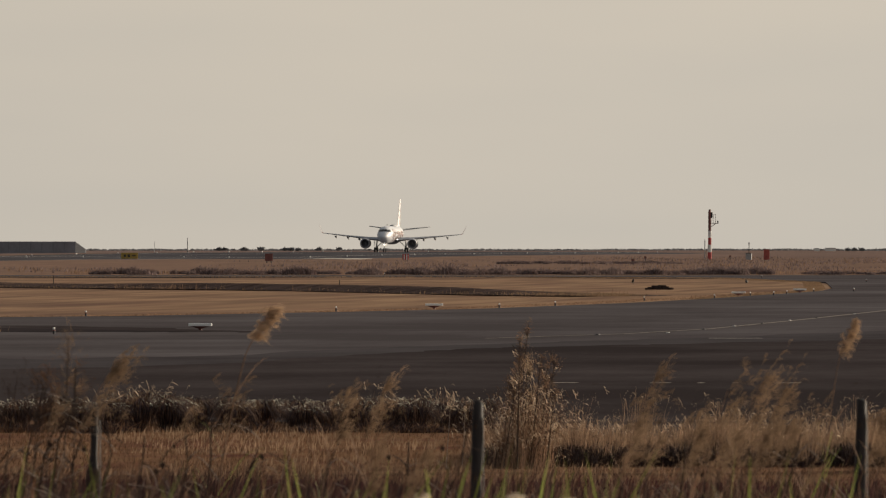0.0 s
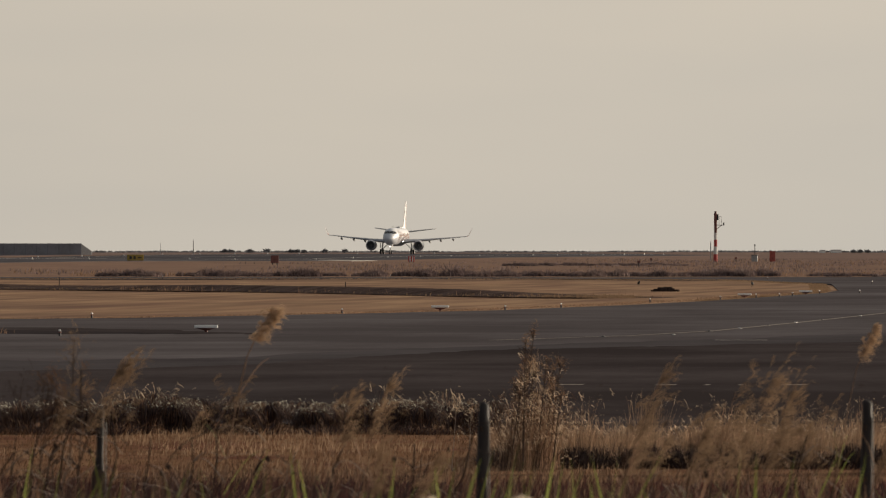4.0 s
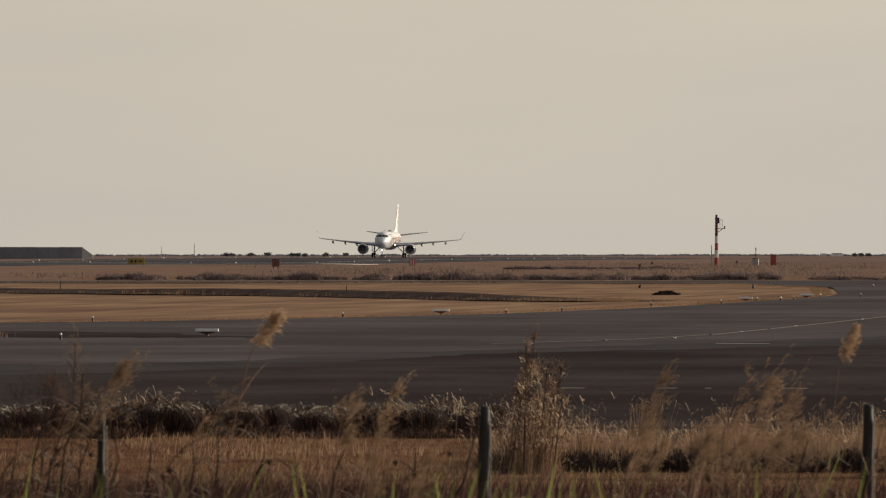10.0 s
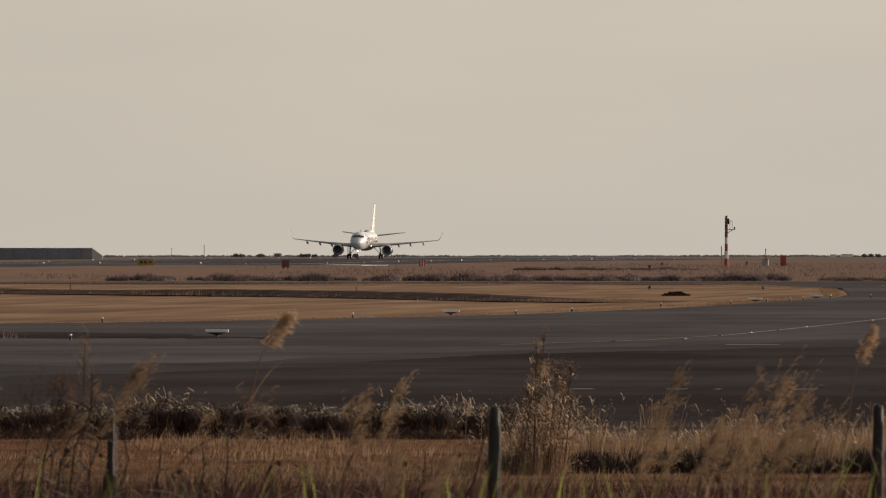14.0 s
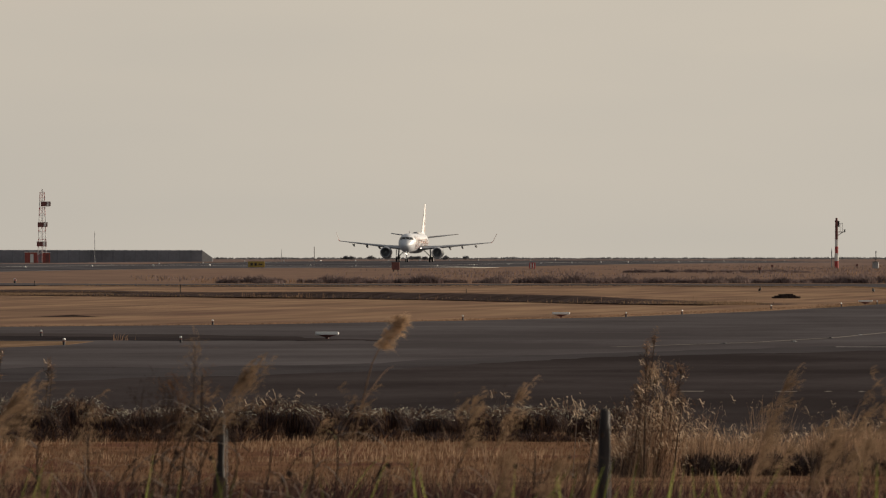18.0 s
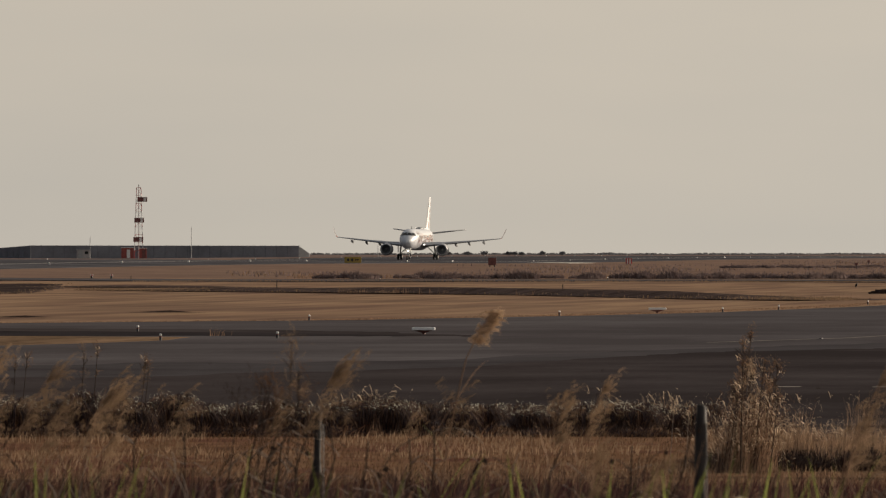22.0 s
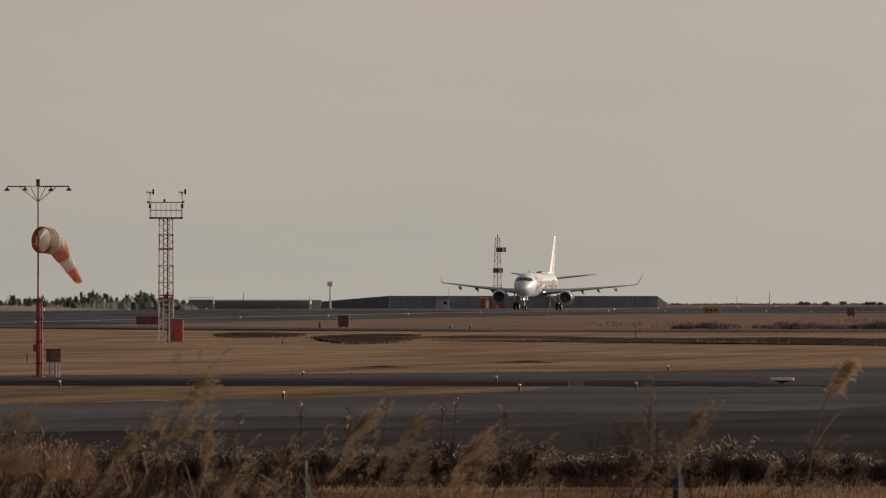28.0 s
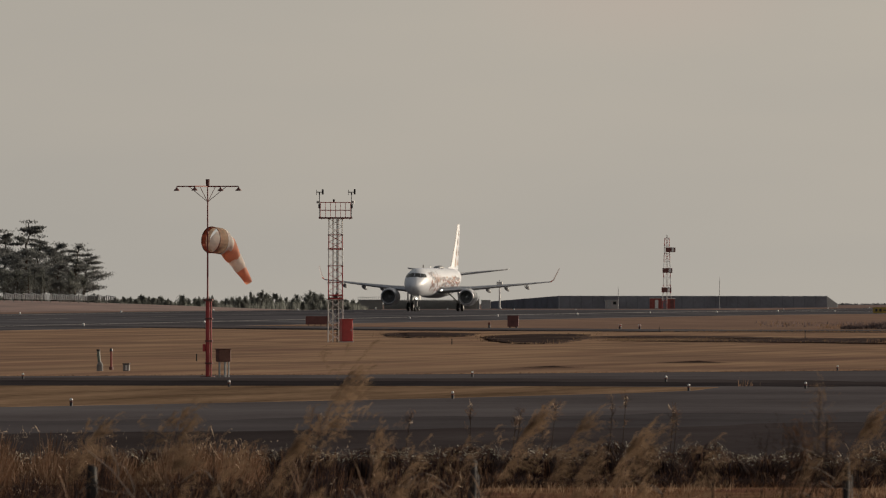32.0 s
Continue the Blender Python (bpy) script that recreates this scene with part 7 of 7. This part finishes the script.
def bramble(b, d, h, seed):
    rng = np.random.default_rng(seed)
    t = thing("dead_bramble", on(*spot(b, d)), "dark dead bramble with curling branches", "bramble", "brambles along the fence")
    pts = [Vector((0.12 * h * (k / 6) ** 2 + rng.normal(0, 0.028), rng.normal(0, 0.01), h * k / 6)) for k in range(7)]

    def tube(ps, r):
        return loft([[(p.x + r * (1 - 0.6 * i / len(ps)) * math.cos(a), p.y + r * (1 - 0.6 * i / len(ps)) * math.sin(a), p.z) for a in (0, 1.57, 3.14, 4.71)] for i, p in enumerate(ps)])
    part("stem", tube(pts, 0.0085), DARKSTEM, t)
    for k in range(12):
        base = pts[int(rng.integers(1, 6))]
        sgn = rng.choice([-1, 1])
        L = rng.uniform(0.12, 0.34)
        rise, curl = rng.uniform(0.1, 1.1), rng.uniform(-0.16, 0.16)
        arc = [base + Vector((sgn * L * v, 0.2 * L * v, L * (rise * v - 0.9 * v * v + curl * math.sin(5.2 * v)))) for v in np.linspace(0, 1, 8)]
        br = part("branch", tube(arc, 0.0075), DARKSTEM if k % 3 == 0 else GREYSTEM, t)
        for j in range(1 if k % 3 == 0 else 0):
            c = arc[int(rng.integers(2, 6))]
            bm = bmesh.new()
            q = rng.uniform(0.012, 0.028)
            vs = [bm.verts.new(c + Vector(o) * q) for o in ((0, 0, 0), (0.7, 0.3, -0.6), (0.3, 0.1, -1.6), (-0.6, -0.2, -0.8))]
            bm.faces.new(vs)
            part("dead_leaf", bm, DARKSTEM, br)


for i, (b, d, h) in enumerate(((7.0573, 72, 1.42), (7.0012, 73, 1.2), (7.1472, 72, 1.05), (6.4734, 74, 1.0), (5.7434, 73, 0.95), (6.333, 73, 1.25), (7.821, 74, 1.15), (9.1124, 73, 1.2), (10.1231, 72, 1.25), (3.4413, 73, 1.0), (7.2314, 73, 1.3), (6.8664, 72, 1.05), (6.6559, 73, 0.98), (6.1084, 72, 0.92), (5.3504, 73, 0.95), (5.0977, 73, 1.1), (8.4948, 73, 1.05), (7.5683, 73, 1.0), (9.6178, 72, 1.1), (10.6285, 72, 1.2), (3.9747, 72, 0.95))):
    bramble(b, d, h, 500 + i)


# ---- bank, pines and pickets beyond the runway ----
def build_far_bank():
    bm = bmesh.new()
    rows = []
    for i in range(41):
        u = i / 40
        b = 12.6 + (9.2528 - 12.6) * u
        h = 1.55 * (1 - smooth01(np.float64((u - 0.35) / 0.65))) + 0.35 * (1 - u)
        row = []
        for d, q in ((1405, 0), (1425, 0.55), (1440, 0.85), (1465, 1.0), (1560, 1.0), (1640, 0)):
            x, y = spot(b, d)
            row.append(bm.verts.new((x, y, gz(x, y) - 0.1 + float(h) * q)))
        rows.append(row)
    for a, c in zip(rows, rows[1:]):
        for j in range(5):
            bm.faces.new((a[j], a[j + 1], c[j + 1], c[j]))
    bmesh.ops.recalc_face_normals(bm, faces=bm.faces)
    for fc in bm.faces:
        fc.normal_update()
        if fc.normal.z < 0:
            fc.normal_flip()
    # heath colour lightened to take in the pinkish haze over the bank
    tagged(part("far_bank", bm, mat("hazed_bank_heath", (0.23, 0.14, 0.12), 0.95, vary=0.25, scale=0.15, fine=2, bump=0.4), smooth=True), "low red-brown heath bank beyond the runway", "bank", kind="structure")


build_far_bank()


def bank_top(b):
    u = (12.6 - b) / (12.6 - 9.2528)
    return float(1.55 * (1 - smooth01(np.float64((u - 0.35) / 0.65))) + 0.35 * (1 - u)) if 0 <= u <= 1 else 0.0


def pine(b, d, h, seed, lift=0.0, sparse=1.0):
    """A black pine: a leaning trunk, tiers of limbs and clumps of needle tufts."""
    rng = np.random.default_rng(seed)
    x, y = spot(b, d)
    t = thing("pine_tree", on(x, y, 0, lift - 0.15), "wind-shaped pine tree on the bank, its green paled for haze" if h > 5 else "small young pine, its green paled for haze", "tree", "pines beyond the runway")
    lean = rng.uniform(-0.05, 0.12) * h
    pts = [Vector((lean * u * u + rng.normal(0, 0.015) * h, rng.normal(0, 0.01) * h, h * u)) for u in np.linspace(0, 0.98, 8)]
    pts[0] = Vector((0, 0, 0))
    bm = bmesh.new()
    for i, (p, q) in enumerate(zip(pts, pts[1:])):
        rod(p, q, 0.024 * h * (1 - i / 8) + 0.02, 0.024 * h * (1 - (i + 1) / 8) + 0.02, 7, bm)
    part("trunk", bm, BARK, t)
    clumps = []
    nl = int(24 * sparse) if h > 5 else 7
    for k in range(nl):
        u = rng.uniform(0.12, 0.97) if h > 5 else rng.uniform(0.15, 0.95)
        base = pts[min(7, int(u * 7))].lerp(pts[min(7, int(u * 7) + 1)], u * 7 % 1)
        a = rng.uniform(0, 2 * np.pi)
        L = h * ((0.50 * (1 - u) + 0.12) if h > 5 else (0.50 * (1 - u) + 0.07)) * rng.uniform(0.6, 1.1)
        end = base + Vector((math.cos(a) * L, math.sin(a) * L, L * (rng.uniform(0.05, 0.45) if h > 5 else rng.uniform(0.5, 1.3))))
        part("limb", rod(base, end, 0.008 * h + 0.01, 0.012, 5), BARK, t)
        for v in np.linspace(0.45, 1.0, 4):
            clumps.append((base.lerp(end, v), L * 0.19 + 0.12))
    for v in np.linspace(0.75, 1.0, 4):
        clumps.append((pts[7] * v + Vector((0, 0, 0.02 * h)), 0.07 * h))
    if h <= 5:
        clumps += [(pts[k], (0.10 * (1 - k / 8) + 0.02) * h) for k in range(1, 8)]
    C, R = np.array([list(c) for c, _ in clumps]), np.array([r for _, r in clumps])
    per = 70 if h > 5 else 26
    c = np.repeat(C, per, 0)
    r = np.repeat(R, per)
    o = rng.normal(0, 1, (len(c), 3)) * np.array([1, 1, 0.22] if h > 5 else [0.5, 0.5, 0.95]) * r[:, None] * 0.8
    p = c + o
    n = len(p)
    s = (0.026 * h if h > 5 else 0.17) * rng.uniform(0.5, 1.1, n)
    a = rng.uniform(0, 2 * np.pi, n)
    V = np.zeros((n, 6, 3))
    for j in range(2):
        aa = a + j * 1.4
        V[:, j * 3] = p + np.stack([np.cos(aa) * s * 0.25, np.sin(aa) * s * 0.25, -s * 0.2], -1)
        V[:, j * 3 + 1] = p + np.stack([-np.cos(aa) * s * 0.25, -np.sin(aa) * s * 0.25, -s * 0.2], -1)
        V[:, j * 3 + 2] = p + np.stack([np.cos(aa + 1.2) * s * 0.35, np.sin(aa + 1.2) * s * 0.35, s * 0.8], -1)
    i = np.arange(n)[:, None] * 6
    F = np.concatenate([i + np.array([0, 1, 2]), i + np.array([3, 4, 5])], 0)
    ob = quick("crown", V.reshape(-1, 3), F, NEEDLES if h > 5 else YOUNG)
    ob.parent = t
    return t


PINES = [(11.1611, 1500, 10.5), (11.0207, 1508, 9.2), (10.9308, 1492, 10.3), (10.8635, 1510, 8.6), (10.7905, 1496, 7.6), (10.7343, 1505, 7.0), (10.6782, 1492, 7.5), (10.6276, 1500, 6.9), (11.0825, 1485, 6.4), (10.9786, 1482, 5.6), (11.2453, 1495, 9.8), (10.8803, 1480, 5.2), (10.768, 1484, 5.1)]
for i, (b, d, h) in enumerate(PINES):
    pine(b, d, h, 70 + i, bank_top(b))
rr = random.Random(8)
for i in range(210):
    X = -300 + i * 3.05 + rr.uniform(-4, 4)
    b = 10.2071 - X / 356.2
    h = rr.choice([0.7, 0.9, 1.2, 1.6]) + rr.uniform(-0.15, 0.25) + (0.9 if 120 < X < 310 and rr.random() < 0.6 else 0)
    d = rr.uniform(1590, 1680)
    if X > 335:
        continue
    pine(b, d, h + 0.4, 200 + i, bank_top(b) * 0.8 - 0.35)
for i in range(18):
    b = 11.2734 + (10.6276 - 11.2734) * (i + rr.random()) / 18
    pine(b, rr.uniform(1470, 1480), rr.uniform(2.4, 4.2), 600 + i, bank_top(b))
# the dense low fringe of the young pines
xs, ds = np.random.default_rng(77).uniform(-330, 350, 7000), np.random.default_rng(78).uniform(1600, 1700, 7000)
bs = np.radians(10.2071 - xs / 356.2)
tx, ty = -ds * np.sin(bs), ds * np.cos(bs)
lift = np.array([bank_top(b) for b in np.degrees(bs)]) * 0.8
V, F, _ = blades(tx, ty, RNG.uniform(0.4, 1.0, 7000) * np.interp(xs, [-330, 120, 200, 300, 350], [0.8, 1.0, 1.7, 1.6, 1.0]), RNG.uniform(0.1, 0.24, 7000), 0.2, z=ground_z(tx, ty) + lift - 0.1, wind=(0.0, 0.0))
stuff("young_pine_thicket", V, F, YOUNG, "dense thicket of young pines beyond the runway, greyed for haze", "thicket")
pf = thing("picket_fence", Matrix(), "low white picket fence along the bank", "fence")
for k in range(62):
    b = 11.0263 + (10.4732 - 11.0263) * k / 61
    x, y = spot(b, 1442)
    zt = bank_top(b) * 0.86
    part("picket", box(0.13, 0.08, 0.62, x, y, gz(x, y) + zt + 0.25), WHITE if k < 46 else FENCE_GREY, pf)
p = [spot(11.0263 + (10.4732 - 11.0263) * k / 12, 1442.1) for k in range(13)]
for (xa, ya), (xb, yb), k in zip(p, p[1:], range(12)):
    ba, bb = [11.0263 + (10.4732 - 11.0263) * q / 12 for q in (k, k + 1)]
    part("rail", rod((xa, ya, gz(xa, ya) + bank_top(ba) * 0.86 + 1.0), (xb, yb, gz(xb, yb) + bank_top(bb) * 0.86 + 0.8), 0.05, n=5), WHITE, pf)
    part("guard_post", box(0.09, 0.09, 1.15, xa, ya, gz(xa, ya) + bank_top(ba) * 0.86 - 0.1), FENCE_GREY, pf)

# round far crowns on the skyline, and the far shore, both paled for haze
for i, X in enumerate((388, 398, 432, 462, 505, 515, 528, 565, 600, 1500, 1512, 1525)):
    rng = np.random.default_rng(300 + i)
    b = 7.3156 - X / 356.2
    d = 3300
    x, y = spot(b, d)
    t = thing("far_tree", on(x, y), "small round tree on the far skyline, paled for haze", "tree", "trees on the far skyline")
    h = rng.uniform(0.65, 0.9) if i != 3 else 1.0
    part("trunk", rod((0, 0, 0), (0, 0, h * 0.6), 0.12, 0.07, 6), BARK, t)
    n = 420
    q = rng.normal(0, 1, (n, 3))
    q = q / np.linalg.norm(q, axis=1)[:, None] * rng.uniform(0.4, 1, (n, 1)) ** 0.5 * np.array([h * 1.0, h * 0.8, h * 0.40]) + np.array([0, 0, h * 0.62])
    s = rng.uniform(0.1, 0.22, n)
    V = np.stack([q + rng.normal(0, 1, (n, 3)) * s[:, None] for _ in range(3)], 1)
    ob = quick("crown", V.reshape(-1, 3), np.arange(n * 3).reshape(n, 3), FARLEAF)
    ob.parent = t
rng = np.random.default_rng(5)
n = 9000
b = rng.uniform(0.5, 13, n)
d = rng.uniform(3500, 3650, n)
x, y = -d * np.sin(np.radians(b)), d * np.cos(np.radians(b))
hh = rng.uniform(0.2, 0.7, n) + 0.4 * np.array([noise.noise((v * 6, 2, 2)) for v in b])
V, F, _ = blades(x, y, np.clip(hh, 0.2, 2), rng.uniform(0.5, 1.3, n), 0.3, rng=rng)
stuff("far_scrub", V, F, FARLEAF, "far line of scrub on the skyline, paled for haze", "scrub")


# ---- what moves ----
def motions():
    # the airliner waits, then runs its take-off along the runway; northing of the nose by the second
    run = [(0, 2216), (3.5, 2216), (6, 2216), (7.3, 2215.6), (8, 2213.1), (9, 2206.6), (10, 2197.3), (11, 2185), (12, 2169.7), (13, 2151.5), (14, 2130.5), (15, 2106.6), (16, 2080.2), (17, 2051.2), (18, 2019.7), (19, 1985.8), (20, 1949.5), (21, 1910.9), (22, 1869.7), (23, 1826.1), (24, 1780), (25, 1731.3), (26, 1680), (27, 1626.1), (28, 1569.9), (29, 1511.5), (30, 1451.0), (31, 1388.0), (32, 1325.5)]
    walk(JET, [(t, on(RUNWAY_X, y, 0.0, 0.03) @ pose(0, 0, 0, 0, 0.6, 0)) for t, y in run])

    # the windsock: the way it points (degrees, 0 towards the north, east positive) and how its limp end hangs
    wind = [(0, 40, 52), (5, 52, 48), (10, 36, 54), (16, 60, 44), (22, 42, 50), (26, 36, 53), (28, 38, 51), (28.3, 42, 53), (28.6, 62, 49.5), (29, 82, 37), (29.3, 88, 36), (29.6, 82, 40), (30, 78, 42), (30.3, 68, 46), (30.6, 64, 49), (31, 50, 51), (31.3, 45, 52.5), (31.6, 42, 53), (32, 38, 51)]
    chain = []
    for t, a, droop in wind:
        az = radians(a)
        along = Vector((math.sin(az), math.cos(az), 0))
        p = Vector((0.15, 0.07, 4.96)) - along * 0.06
        poses = []
        mouth = float(np.interp(t, [0, 28, 28.3, 28.6, 29, 29.3, 29.6, 30, 30.3, 30.6, 31, 32], [36, 34, 36, 42, 50, 50, 47, 44, 42, 38, 36, 35]))
        for L, dr, yaw in zip((0.42, 0.34, 0.58, 0.52, 0.6), (0.1, 0.45, 0.95, 1.0, 1.0), (mouth, 0.45 * mouth + 0.5 * a, a, 1.03 * a, 1.03 * a)):
            poses.append(Matrix.Translation(p) @ pose(0, 0, 0, 0, 0, -yaw) @ pose(0, 0, 0, -droop * dr))
            p = p + (poses[-1].to_3x3() @ Vector((0, 1, 0))) * L
        chain.append((t, poses))
    for k, seg in enumerate(SOCK):
        walk(seg, [(t, ps[k]) for t, ps in chain])
    # reeds rock in gusts
    for t0, x, y, ph, w, lean in SWAY:
        rows = []
        for i in range(65):
            t = i * 0.5
            gust = float(np.interp(t, [0, 3, 6, 10, 13, 17, 20, 24, 28, 32], [2, 3, 1, 0, 1, 4, 2.5, 1.5, 2, 2]))
            g = 1.3 + 0.9 * math.sin(0.41 * t + 0.35 * x) + 0.5 * math.sin(0.97 * t + ph)
            rows.append((t, on(x, y) @ pose(0, 0, 0, 0.5 * math.sin(2.1 * w * t + ph), lean + gust + 1.1 * g + 0.9 * g * math.sin(2.9 * w * t + ph), 0)))
        walk(t0, rows)


motions()
